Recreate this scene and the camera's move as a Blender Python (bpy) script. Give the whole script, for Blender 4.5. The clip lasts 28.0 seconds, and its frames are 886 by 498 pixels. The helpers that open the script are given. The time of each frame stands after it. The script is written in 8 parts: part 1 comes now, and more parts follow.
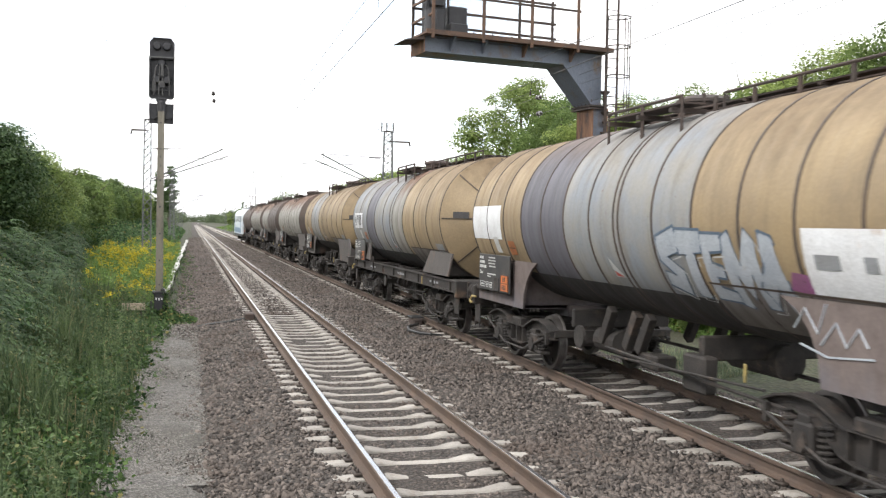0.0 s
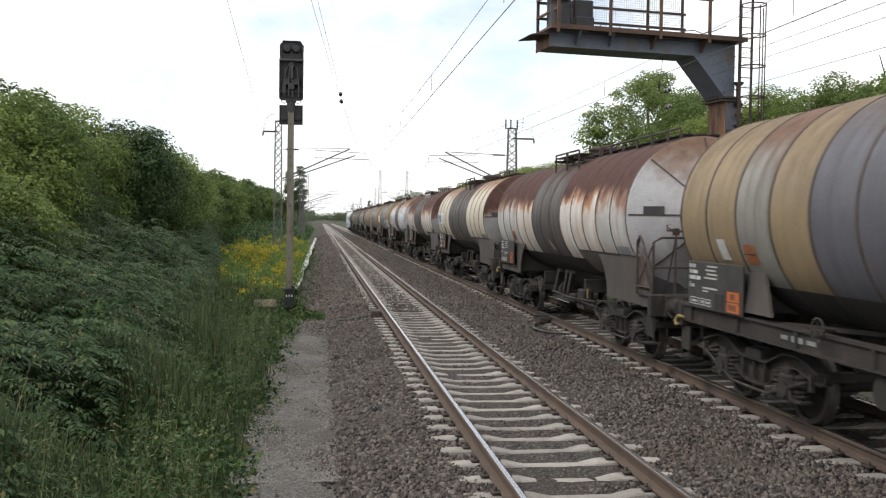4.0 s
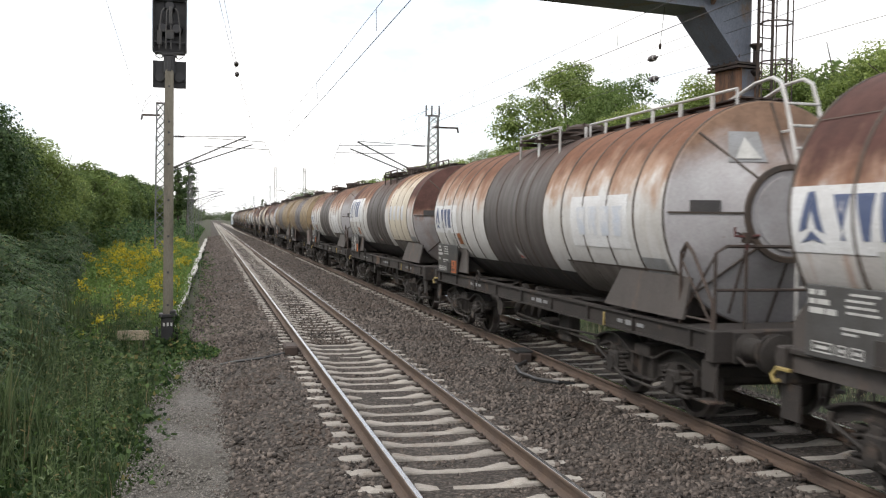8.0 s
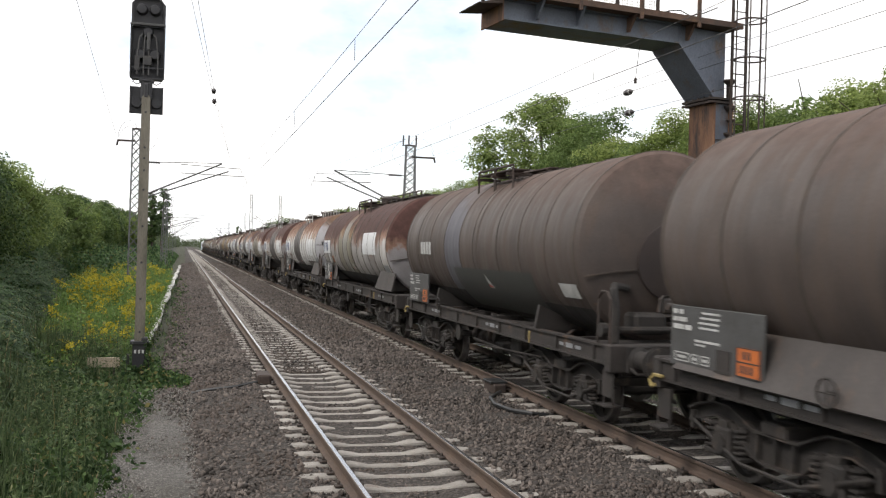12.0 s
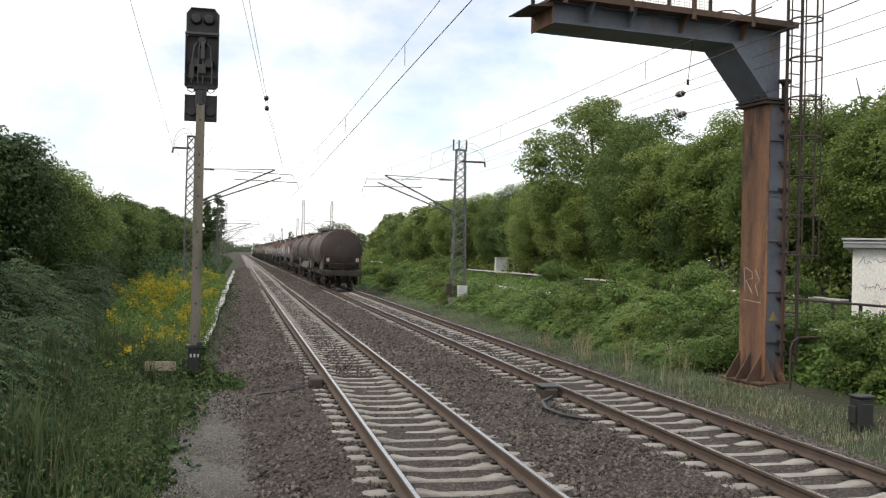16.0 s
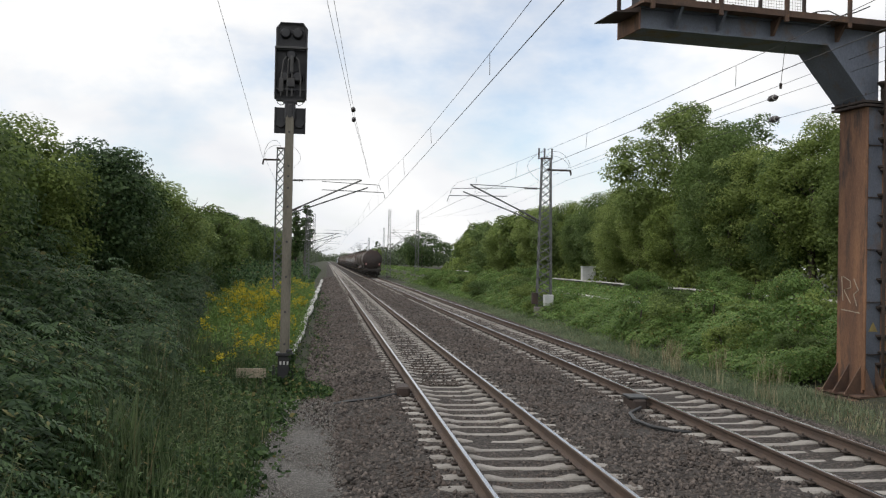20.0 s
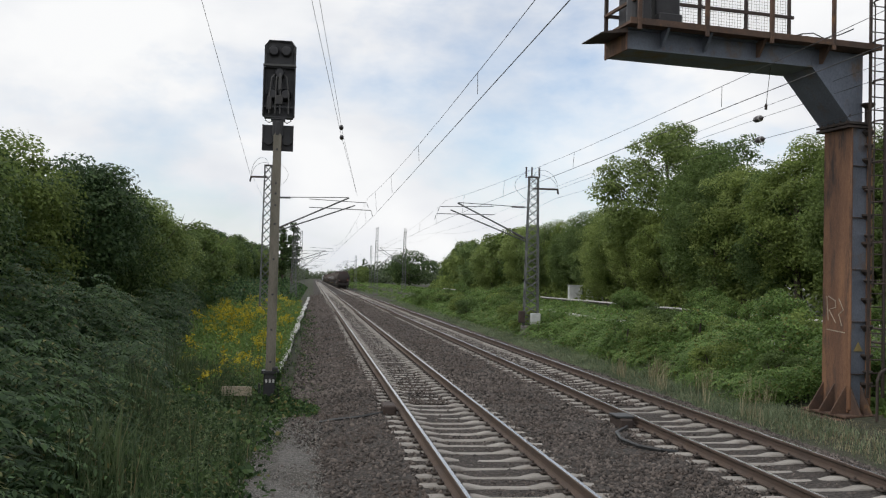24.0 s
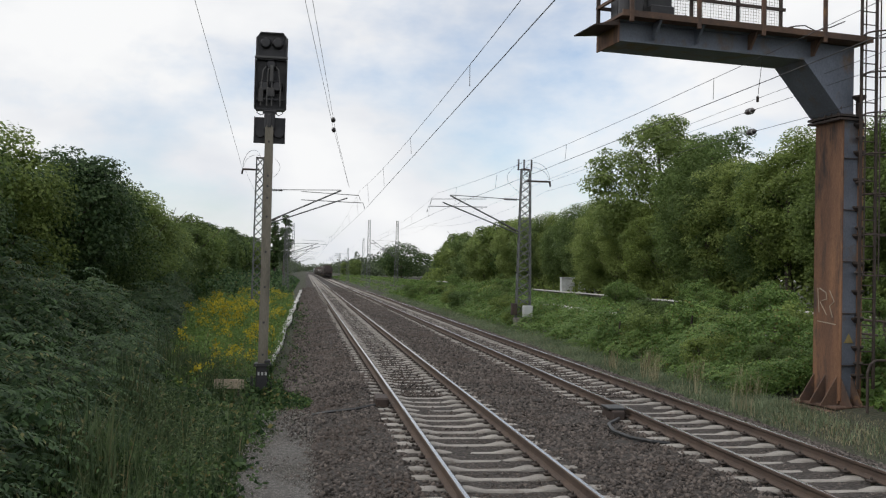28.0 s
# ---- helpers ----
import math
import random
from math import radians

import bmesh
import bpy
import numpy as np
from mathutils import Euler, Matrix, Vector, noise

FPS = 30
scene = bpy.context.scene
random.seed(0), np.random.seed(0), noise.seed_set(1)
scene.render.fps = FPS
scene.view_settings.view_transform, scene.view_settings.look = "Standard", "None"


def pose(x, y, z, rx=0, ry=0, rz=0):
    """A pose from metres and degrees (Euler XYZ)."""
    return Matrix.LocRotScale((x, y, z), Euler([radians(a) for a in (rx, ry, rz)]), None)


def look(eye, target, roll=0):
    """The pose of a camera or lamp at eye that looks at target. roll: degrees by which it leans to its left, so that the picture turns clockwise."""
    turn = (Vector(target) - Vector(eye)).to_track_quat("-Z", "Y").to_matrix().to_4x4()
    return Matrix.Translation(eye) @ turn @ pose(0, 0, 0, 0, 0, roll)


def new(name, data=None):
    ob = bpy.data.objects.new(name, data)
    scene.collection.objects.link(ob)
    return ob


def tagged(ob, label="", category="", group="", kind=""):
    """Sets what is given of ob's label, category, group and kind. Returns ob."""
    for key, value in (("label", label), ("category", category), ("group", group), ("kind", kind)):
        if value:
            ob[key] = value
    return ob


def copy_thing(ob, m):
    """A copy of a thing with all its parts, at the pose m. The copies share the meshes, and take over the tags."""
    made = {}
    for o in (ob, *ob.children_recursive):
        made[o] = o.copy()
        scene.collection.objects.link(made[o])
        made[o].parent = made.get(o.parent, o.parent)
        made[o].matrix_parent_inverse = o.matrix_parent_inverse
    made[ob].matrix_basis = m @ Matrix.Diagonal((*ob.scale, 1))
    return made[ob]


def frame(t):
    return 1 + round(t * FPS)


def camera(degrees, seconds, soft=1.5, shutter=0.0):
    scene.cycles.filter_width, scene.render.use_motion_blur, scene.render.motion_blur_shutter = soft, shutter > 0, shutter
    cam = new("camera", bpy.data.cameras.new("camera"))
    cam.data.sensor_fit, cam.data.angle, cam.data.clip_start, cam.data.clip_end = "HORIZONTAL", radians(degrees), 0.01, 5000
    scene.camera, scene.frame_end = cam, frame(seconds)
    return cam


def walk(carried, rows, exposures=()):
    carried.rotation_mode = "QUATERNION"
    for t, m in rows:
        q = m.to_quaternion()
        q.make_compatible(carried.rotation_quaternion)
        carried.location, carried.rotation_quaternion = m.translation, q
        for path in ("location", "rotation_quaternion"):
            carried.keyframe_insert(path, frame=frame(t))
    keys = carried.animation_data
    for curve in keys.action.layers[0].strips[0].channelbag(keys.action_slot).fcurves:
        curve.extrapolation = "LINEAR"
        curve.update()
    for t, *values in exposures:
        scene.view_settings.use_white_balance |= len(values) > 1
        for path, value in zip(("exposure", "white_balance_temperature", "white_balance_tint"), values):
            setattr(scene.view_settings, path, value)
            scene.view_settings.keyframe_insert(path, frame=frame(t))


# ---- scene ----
# ---- camera and its way ----
# seconds, metres along the line, turn, tilt, lean in degrees
PATH = [
    (0.0, -7.14, -15.08, -1.45, -1.09),
    (0.5, -7.12, -10.44, -0.49, 0.39),
    (1.0, -7.04, -8.13, -1.41, -1.55),
    (1.5, -7.03, -7.45, -1.58, -1.75),
    (2.0, -7.02, -7.67, -1.78, -1.43),
    (2.5, -6.99, -7.42, -1.72, -1.04),
    (4.5, -6.96, -7.49, -1.73, -0.70),
    (5.0, -7.03, -7.28, -1.17, -0.21),
    (5.5, -6.99, -8.72, -1.37, -0.41),
    (6.0, -7.00, -9.91, -1.29, -0.33),
    (6.5, -4.70, -11.81, -1.14, -0.57),
    (7.0, -1.38, -13.11, -1.61, -0.65),
    (7.5, 0.00, -13.89, -1.72, -0.82),
    (8.0, 0.00, -13.97, -1.67, -0.82),
    (8.5, 0.00, -13.91, -1.49, -0.71),
    (9.0, 0.00, -13.98, -1.30, -1.05),
    (9.5, 0.00, -14.05, -1.10, -1.04),
    (10.0, 0.00, -14.07, -1.03, -1.20),
    (10.5, 0.00, -14.31, -0.59, -1.26),
    (11.0, 0.00, -14.75, -0.17, -1.30),
    (11.5, 0.00, -15.15, 0.07, -1.34),
    (12.0, 0.00, -15.46, 0.18, -1.52),
    (12.5, 0.00, -15.67, 0.33, -1.48),
    (14.5, 0.00, -15.07, 0.56, -1.56),
    (15.0, 0.00, -14.58, 0.45, -1.59),
    (15.5, 0.00, -13.86, 0.44, -1.47),
    (16.0, 0.00, -12.35, 0.37, -1.28),
    (16.5, 0.00, -10.77, 0.34, -1.40),
    (17.0, 0.00, -10.13, 0.37, -1.28),
    (17.5, 0.00, -9.75, 0.51, -1.22),
    (18.0, 0.00, -9.46, 0.62, -1.26),
    (18.5, 0.00, -8.96, 0.72, -1.27),
    (19.0, 0.00, -7.98, 0.64, -1.19),
    (19.5, 0.00, -6.99, 0.63, -1.17),
    (20.0, 0.00, -7.11, 0.81, -1.18),
    (20.5, 0.00, -7.35, 1.01, -1.46),
    (21.0, 0.00, -7.58, 1.22, -1.43),
    (21.5, 0.00, -7.58, 1.36, -1.19),
    (23.5, 0.00, -7.82, 2.08, -1.46),
    (24.0, 0.00, -7.90, 1.94, -1.43),
    (24.5, 0.00, -7.99, 1.85, -1.28),
    (25.0, 0.00, -8.09, 1.77, -1.31),
    (25.5, 0.00, -8.18, 1.71, -1.38),
    (26.0, 0.00, -8.14, 1.64, -1.39),
    (26.5, 0.00, -8.14, 1.60, -1.40),
    (27.0, 0.00, -8.19, 1.57, -1.32),
    (27.5, 0.00, -8.29, 1.54, -1.40),
    (28.0, 0.00, -8.37, 1.49, -1.35),
]
EYE_Z = 2.433
cam = camera(50.76, 28.0, soft=1.2, shutter=0.12)
walk(cam, [(t, pose(0, y, EYE_Z, 90 + tilt, lean, turn)) for t, y, turn, tilt, lean in PATH],
     exposures=[(0.0, 0.98, 6500, 10), (0.8, 0.9, 6500, 10), (2.0, 0.62, 6500, 10), (5.0, 0.15, 6500, 10), (6.0, 0.22, 6500, 10), (7.0, 0.4, 6550, 11), (8.0, 0.42, 6600, 11), (10.0, 0.43, 6600, 11), (12.0, 0.34, 6600, 11), (14.5, 0.16, 6650, 10), (17.0, 0.06, 6600, 10), (20.0, -0.18, 6430, 10), (24.0, -0.3, 6350, 10), (28.0, -0.32, 6350, 10)])

# ---- sky and sun ----
world = bpy.data.worlds.new("sky")
scene.world = world
world.use_nodes = True
wt = world.node_tree
wt.nodes.clear()
w_out = wt.nodes.new("ShaderNodeOutputWorld")
w_bg = wt.nodes.new("ShaderNodeBackground")
w_bg.inputs["Strength"].default_value = 1.0
w_sky = wt.nodes.new("ShaderNodeTexSky")
w_sky.sky_type = 'NISHITA'
w_sky.sun_disc = False
w_sky.sun_elevation = radians(48)
w_sky.sun_rotation = radians(-110)
w_gain = wt.nodes.new("ShaderNodeVectorMath")
w_gain.operation = 'SCALE'
w_gain.inputs["Scale"].default_value = 0.19
w_co = wt.nodes.new("ShaderNodeTexCoord")
w_map = wt.nodes.new("ShaderNodeMapping")
w_map.inputs["Scale"].default_value = (1.0, 1.0, 2.0)
w_map.inputs["Location"].default_value = (0.35, 0.1, 0.2)
w_noise = wt.nodes.new("ShaderNodeTexNoise")
w_noise.inputs["Scale"].default_value = 2.3
w_noise.inputs["Detail"].default_value = 7
w_noise.inputs["Roughness"].default_value = 0.56
w_ramp = wt.nodes.new("ShaderNodeValToRGB")
w_ramp.color_ramp.elements[0].position = 0.31
w_ramp.color_ramp.elements[1].position = 0.5
w_noise2 = wt.nodes.new("ShaderNodeTexNoise")
w_noise2.inputs["Scale"].default_value = 5.0
w_noise2.inputs["Detail"].default_value = 6
w_cloud = wt.nodes.new("ShaderNodeValToRGB")
w_cloud.color_ramp.elements[0].position = 0.3
w_cloud.color_ramp.elements[0].color = (0.94, 0.96, 1.0, 1)
w_cloud.color_ramp.elements[1].position = 0.6
w_cloud.color_ramp.elements[1].color = (1.2, 1.19, 1.17, 1)
w_mix = wt.nodes.new("ShaderNodeMix")
w_mix.data_type = 'RGBA'
L = wt.links.new
L(w_co.outputs["Generated"], w_map.inputs["Vector"])
L(w_map.outputs["Vector"], w_noise.inputs["Vector"])
L(w_map.outputs["Vector"], w_noise2.inputs["Vector"])
L(w_noise.outputs["Fac"], w_ramp.inputs["Fac"])
L(w_noise2.outputs["Fac"], w_cloud.inputs["Fac"])
L(w_sky.outputs["Color"], w_gain.inputs[0])
L(w_ramp.outputs["Color"], w_mix.inputs["Factor"])
L(w_gain.outputs["Vector"], w_mix.inputs["A"])
L(w_cloud.outputs["Color"], w_mix.inputs["B"])
L(w_mix.outputs["Result"], w_bg.inputs["Color"])
L(w_bg.outputs["Background"], w_out.inputs["Surface"])

sun_data = bpy.data.lights.new("sun", 'SUN')
sun_data.energy = 1.7
sun_data.angle = radians(14)
sun_data.color = (1.0, 0.96, 0.9)
sun = new("sun", sun_data)
sun.matrix_world = look((-24, -9, 27), (0, 0, 0))

# ---- materials ----
def node_kit(name):
    m = bpy.data.materials.new(name)
    m.use_nodes = True
    nt = m.node_tree
    nt.nodes.clear()
    out = nt.nodes.new("ShaderNodeOutputMaterial")
    bs = nt.nodes.new("ShaderNodeBsdfPrincipled")
    nt.links.new(bs.outputs["BSDF"], out.inputs["Surface"])
    return m, nt, bs, out


def rgba(c):
    return (c[0], c[1], c[2], 1.0)


def coords(nt, scale=(1, 1, 1), shift=True):
    co = nt.nodes.new("ShaderNodeTexCoord")
    mp = nt.nodes.new("ShaderNodeMapping")
    mp.inputs["Scale"].default_value = scale
    if shift:
        info = nt.nodes.new("ShaderNodeObjectInfo")
        mul = nt.nodes.new("ShaderNodeMath")
        mul.operation = 'MULTIPLY'
        mul.inputs[1].default_value = 37.0
        nt.links.new(info.outputs["Random"], mul.inputs[0])
        add = nt.nodes.new("ShaderNodeVectorMath")
        add.operation = 'ADD'
        nt.links.new(co.outputs["Object"], add.inputs[0])
        nt.links.new(mul.outputs[0], add.inputs[1])
        nt.links.new(add.outputs[0], mp.inputs["Vector"])
    else:
        nt.links.new(co.outputs["Object"], mp.inputs["Vector"])
    return mp.outputs["Vector"], co


def noise_tex(nt, vec, scale, detail=5, rough=0.6):
    n = nt.nodes.new("ShaderNodeTexNoise")
    n.inputs["Scale"].default_value = scale
    n.inputs["Detail"].default_value = detail
    n.inputs["Roughness"].default_value = rough
    nt.links.new(vec, n.inputs["Vector"])
    return n.outputs["Fac"]


def ramp(nt, fac, a, b, ca=(0, 0, 0), cb=(1, 1, 1)):
    r = nt.nodes.new("ShaderNodeValToRGB")
    r.color_ramp.elements[0].position, r.color_ramp.elements[1].position = a, b
    r.color_ramp.elements[0].color, r.color_ramp.elements[1].color = rgba(ca), rgba(cb)
    nt.links.new(fac, r.inputs["Fac"])
    return r.outputs["Color"]


def mixc(nt, fac, a, b):
    x = nt.nodes.new("ShaderNodeMix")
    x.data_type = 'RGBA'
    for sock, v in (("Factor", fac), ("A", a), ("B", b)):
        if isinstance(v, (tuple, list)):
            x.inputs[sock].default_value = rgba(v)
        elif isinstance(v, (int, float)):
            x.inputs[sock].default_value = v
        else:
            nt.links.new(v, x.inputs[sock])
    return x.outputs["Result"]


def math_node(nt, op, a, b):
    x = nt.nodes.new("ShaderNodeMath")
    x.operation = op
    for i, v in enumerate((a, b)):
        if isinstance(v, (int, float)):
            x.inputs[i].default_value = v
        else:
            nt.links.new(v, x.inputs[i])
    return x.outputs[0]


def bump_to(nt, bs, height, strength, dist=0.02):
    b = nt.nodes.new("ShaderNodeBump")
    b.inputs["Strength"].default_value = strength
    b.inputs["Distance"].default_value = dist
    nt.links.new(height, b.inputs["Height"])
    nt.links.new(b.outputs["Normal"], bs.inputs["Normal"])


def surf(name, c1, c2, scale=2.0, rough=0.8, metal=0.0, fine=40.0, bump=0.3, stain=None, stain_at=(0.52, 0.66),
         stain_scale=1.2, stretch=(1, 1, 1), vary=0.0):
    """Two colours in patches, fine grain, and stains with a shape of their own."""
    m, nt, bs, _ = node_kit(name)
    vec, _ = coords(nt, stretch)
    big = noise_tex(nt, vec, scale)
    small = noise_tex(nt, vec, fine, 3)
    col = mixc(nt, ramp(nt, big, 0.35, 0.65), c1, c2)
    if stain:
        s = noise_tex(nt, vec, stain_scale, 8, 0.65)
        col = mixc(nt, ramp(nt, s, *stain_at), col, stain)
    grain = ramp(nt, small, 0.25, 0.75, (0.72, 0.72, 0.72), (1.22, 1.22, 1.22))
    mul = nt.nodes.new("ShaderNodeMix")
    mul.data_type, mul.blend_type = 'RGBA', 'MULTIPLY'
    mul.inputs["Factor"].default_value = 0.8
    nt.links.new(col, mul.inputs["A"])
    nt.links.new(grain, mul.inputs["B"])
    col = mul.outputs["Result"]
    if vary:
        info = nt.nodes.new("ShaderNodeObjectInfo")
        v = ramp(nt, info.outputs["Random"], 0, 1, (1 - vary,) * 3, (1 + vary,) * 3)
        m2 = nt.nodes.new("ShaderNodeMix")
        m2.data_type, m2.blend_type = 'RGBA', 'MULTIPLY'
        m2.inputs["Factor"].default_value = 1
        nt.links.new(col, m2.inputs["A"])
        nt.links.new(v, m2.inputs["B"])
        col = m2.outputs["Result"]
    nt.links.new(col, bs.inputs["Base Color"])
    bs.inputs["Roughness"].default_value = rough
    bs.inputs["Metallic"].default_value = metal
    if bump:
        bump_to(nt, bs, math_node(nt, 'ADD', small, math_node(nt, 'MULTIPLY', big, 0.6)), bump)
    return m


def tank_paint(name, base, base2, stain=None, level=0.6, soft=0.35, streak=None, streak_amt=0.5, rough=0.5, rim=None):
    """Weathered paint on a barrel: rust or dust settled on its top, streaks running down, fine grain."""
    m, nt, bs, _ = node_kit(name)
    vec, co = coords(nt)
    big = noise_tex(nt, vec, 1.3)
    small = noise_tex(nt, vec, 28, 4)
    col = mixc(nt, ramp(nt, big, 0.35, 0.65), base, base2)
    svec, _ = coords(nt, (0.5, 3.2, 0.35))
    st = noise_tex(nt, svec, 1.6, 6, 0.6)
    rust_at = None
    if streak:
        col = mixc(nt, math_node(nt, 'MULTIPLY', ramp(nt, st, 0.52, 0.72), streak_amt), col, streak)
    if stain:
        sep = nt.nodes.new("ShaderNodeSeparateXYZ")
        nt.links.new(co.outputs["Object"], sep.inputs[0])
        h = math_node(nt, 'ADD', sep.outputs["Z"], math_node(nt, 'MULTIPLY', math_node(nt, 'SUBTRACT', st, 0.5), 0.45))
        h = math_node(nt, 'ADD', h, math_node(nt, 'MULTIPLY', math_node(nt, 'SUBTRACT', big, 0.5), 1.1))
        mr = nt.nodes.new("ShaderNodeMapRange")
        mr.interpolation_type = 'SMOOTHSTEP'
        mr.inputs["From Min"].default_value = level - soft
        mr.inputs["From Max"].default_value = level + soft
        nt.links.new(h, mr.inputs["Value"])
        sc = mixc(nt, ramp(nt, noise_tex(nt, vec, 4.0), 0.35, 0.7), stain, tuple(v * 0.62 for v in stain))
        if rim:
            # fresh orange rust where the old rust runs out into the paint
            lo = nt.nodes.new("ShaderNodeMapRange")
            lo.interpolation_type = 'SMOOTHSTEP'
            lo.inputs["From Min"].default_value = level - soft * 1.5
            lo.inputs["From Max"].default_value = level - soft * 0.1
            lo.inputs["To Max"].default_value = 0.8
            nt.links.new(math_node(nt, 'ADD', h, math_node(nt, 'MULTIPLY', math_node(nt, 'SUBTRACT', noise_tex(nt, vec, 2.6, 6), 0.5), 0.5)), lo.inputs["Value"])
            col = mixc(nt, lo.outputs["Result"], col, rim)
        col = mixc(nt, mr.outputs["Result"], col, sc)
        rust_at = mr.outputs["Result"]
    spots = noise_tex(nt, vec, 9.0, 6, 0.7)
    col = mixc(nt, ramp(nt, spots, 0.66, 0.74), col, (0.14, 0.08, 0.05))
    grain = ramp(nt, small, 0.25, 0.75, (0.84, 0.84, 0.84), (1.12, 1.12, 1.12))
    mul = nt.nodes.new("ShaderNodeMix")
    mul.data_type, mul.blend_type = 'RGBA', 'MULTIPLY'
    mul.inputs["Factor"].default_value = 0.8
    nt.links.new(col, mul.inputs["A"])
    nt.links.new(grain, mul.inputs["B"])
    nt.links.new(mul.outputs["Result"], bs.inputs["Base Color"])
    gloss = ramp(nt, st, 0.3, 0.7, (rough - 0.1,) * 3, (rough + 0.25,) * 3)
    if rust_at:
        gloss = mixc(nt, rust_at, gloss, (0.88, 0.88, 0.88))
        bs.inputs["Specular IOR Level"].default_value = 0.38
    nt.links.new(gloss, bs.inputs["Roughness"])
    bump_to(nt, bs, math_node(nt, 'ADD', small, math_node(nt, 'MULTIPLY', big, 2.0)), 0.12, 0.02)
    return m


def leaf_mat(name, dark, light, sick=None, thin=0.34, vary=0.0):
    m, nt, bs, out = node_kit(name)
    geo = nt.nodes.new("ShaderNodeNewGeometry")
    vec, _ = coords(nt)
    big = noise_tex(nt, vec, 0.6, 3)
    col = mixc(nt, ramp(nt, geo.outputs["Random Per Island"], 0.05, 0.95), dark, light)
    col = mixc(nt, math_node(nt, 'MULTIPLY', ramp(nt, big, 0.4, 0.62), 0.55), col, tuple(v * 0.55 for v in dark))
    if sick:
        col = mixc(nt, ramp(nt, geo.outputs["Random Per Island"], 0.93, 0.95), col, sick)
    # each plant has its own cast, from deep bluish to light yellowish green
    info = nt.nodes.new("ShaderNodeObjectInfo")
    cast = mixc(nt, info.outputs["Random"], (0.66, 0.74, 0.78), (1.28, 1.20, 1.0))
    tint = nt.nodes.new("ShaderNodeMix")
    tint.data_type = 'RGBA'
    tint.blend_type = 'MULTIPLY'
    tint.inputs["Factor"].default_value = vary
    nt.links.new(col, tint.inputs["A"])
    nt.links.new(cast, tint.inputs["B"])
    col = tint.outputs["Result"]
    nt.links.new(col, bs.inputs["Base Color"])
    bs.inputs["Roughness"].default_value = 0.55
    bs.inputs["Specular IOR Level"].default_value = 0.2
    tr = nt.nodes.new("ShaderNodeBsdfTranslucent")
    nt.links.new(col, tr.inputs["Color"])
    mx = nt.nodes.new("ShaderNodeMixShader")
    mx.inputs["Fac"].default_value = thin
    nt.links.new(bs.outputs["BSDF"], mx.inputs[1])
    nt.links.new(tr.outputs["BSDF"], mx.inputs[2])
    nt.links.new(mx.outputs["Shader"], out.inputs["Surface"])
    return m


M = {}
M["tan"] = tank_paint("tan_paint", (0.275, 0.205, 0.118), (0.21, 0.158, 0.098), (0.2, 0.145, 0.09), 0.9, 0.5, (0.14, 0.11, 0.08), 0.45)
M["belly"] = tank_paint("dirty_belly_paint", (0.15, 0.135, 0.12), (0.115, 0.10, 0.09), None, 0, 0, (0.08, 0.065, 0.055), 0.6)
# soot colour taken darker still, to hold the shade under the barrel
M["sooty_shade"] = tank_paint("sooty_shaded_underside", (0.034, 0.030, 0.028), (0.022, 0.020, 0.019), None, 0, 0, (0.07, 0.05, 0.04), 0.4, 0.75)
M["mauve"] = tank_paint("mauve_paint", (0.115, 0.112, 0.13), (0.09, 0.088, 0.10), (0.15, 0.12, 0.11), 1.0, 0.4, (0.09, 0.08, 0.08), 0.5)
M["blue"] = tank_paint("blue_grey_paint", (0.195, 0.212, 0.235), (0.235, 0.22, 0.19), (0.21, 0.195, 0.18), 1.0, 0.5, (0.15, 0.13, 0.11), 0.5)
M["grey"] = tank_paint("grey_paint", (0.25, 0.24, 0.21), (0.19, 0.18, 0.165), (0.17, 0.10, 0.07), 0.75, 0.4, (0.11, 0.09, 0.08), 0.6)
M["white"] = tank_paint("white_paint_rusty_top", (0.56, 0.56, 0.55), (0.44, 0.43, 0.415), (0.17, 0.078, 0.045), 0.62, 0.36, (0.30, 0.24, 0.18), 0.3, rim=(0.36, 0.205, 0.115))
M["bright"] = tank_paint("bright_white_paint", (0.60, 0.61, 0.62), (0.50, 0.50, 0.50), (0.24, 0.115, 0.06), 0.88, 0.34, (0.34, 0.28, 0.22), 0.25, rim=(0.42, 0.26, 0.15))
M["cream"] = tank_paint("cream_paint", (0.58, 0.53, 0.43), (0.47, 0.42, 0.34), (0.30, 0.17, 0.09), 0.95, 0.4, (0.27, 0.2, 0.13), 0.45)
M["red"] = tank_paint("white_paint_red_brown_top", (0.52, 0.51, 0.50), (0.38, 0.36, 0.34), (0.085, 0.038, 0.031), 0.36, 0.26, (0.30, 0.16, 0.09), 0.6, rim=(0.30, 0.135, 0.06))
M["dull"] = tank_paint("dull_white_paint_red_brown_top", (0.34, 0.325, 0.31), (0.2, 0.185, 0.175), (0.085, 0.044, 0.038), 0.22, 0.3, (0.15, 0.10, 0.075), 0.6, rim=(0.20, 0.10, 0.06))
M["orange"] = tank_paint("white_paint_orange_rust", (0.62, 0.6, 0.57), (0.48, 0.42, 0.36), (0.088, 0.038, 0.031), 0.36, 0.2, (0.40, 0.19, 0.07), 0.5, rim=(0.44, 0.19, 0.06))
M["dark"] = tank_paint("dark_brown_grey_band", (0.092, 0.082, 0.078), (0.07, 0.063, 0.061), (0.095, 0.06, 0.05), 0.85, 0.4, (0.075, 0.06, 0.055), 0.5)
M["brown"] = tank_paint("brown_paint", (0.085, 0.066, 0.057), (0.062, 0.05, 0.045), (0.115, 0.078, 0.064), 0.9, 0.4, (0.14, 0.085, 0.05), 0.18)
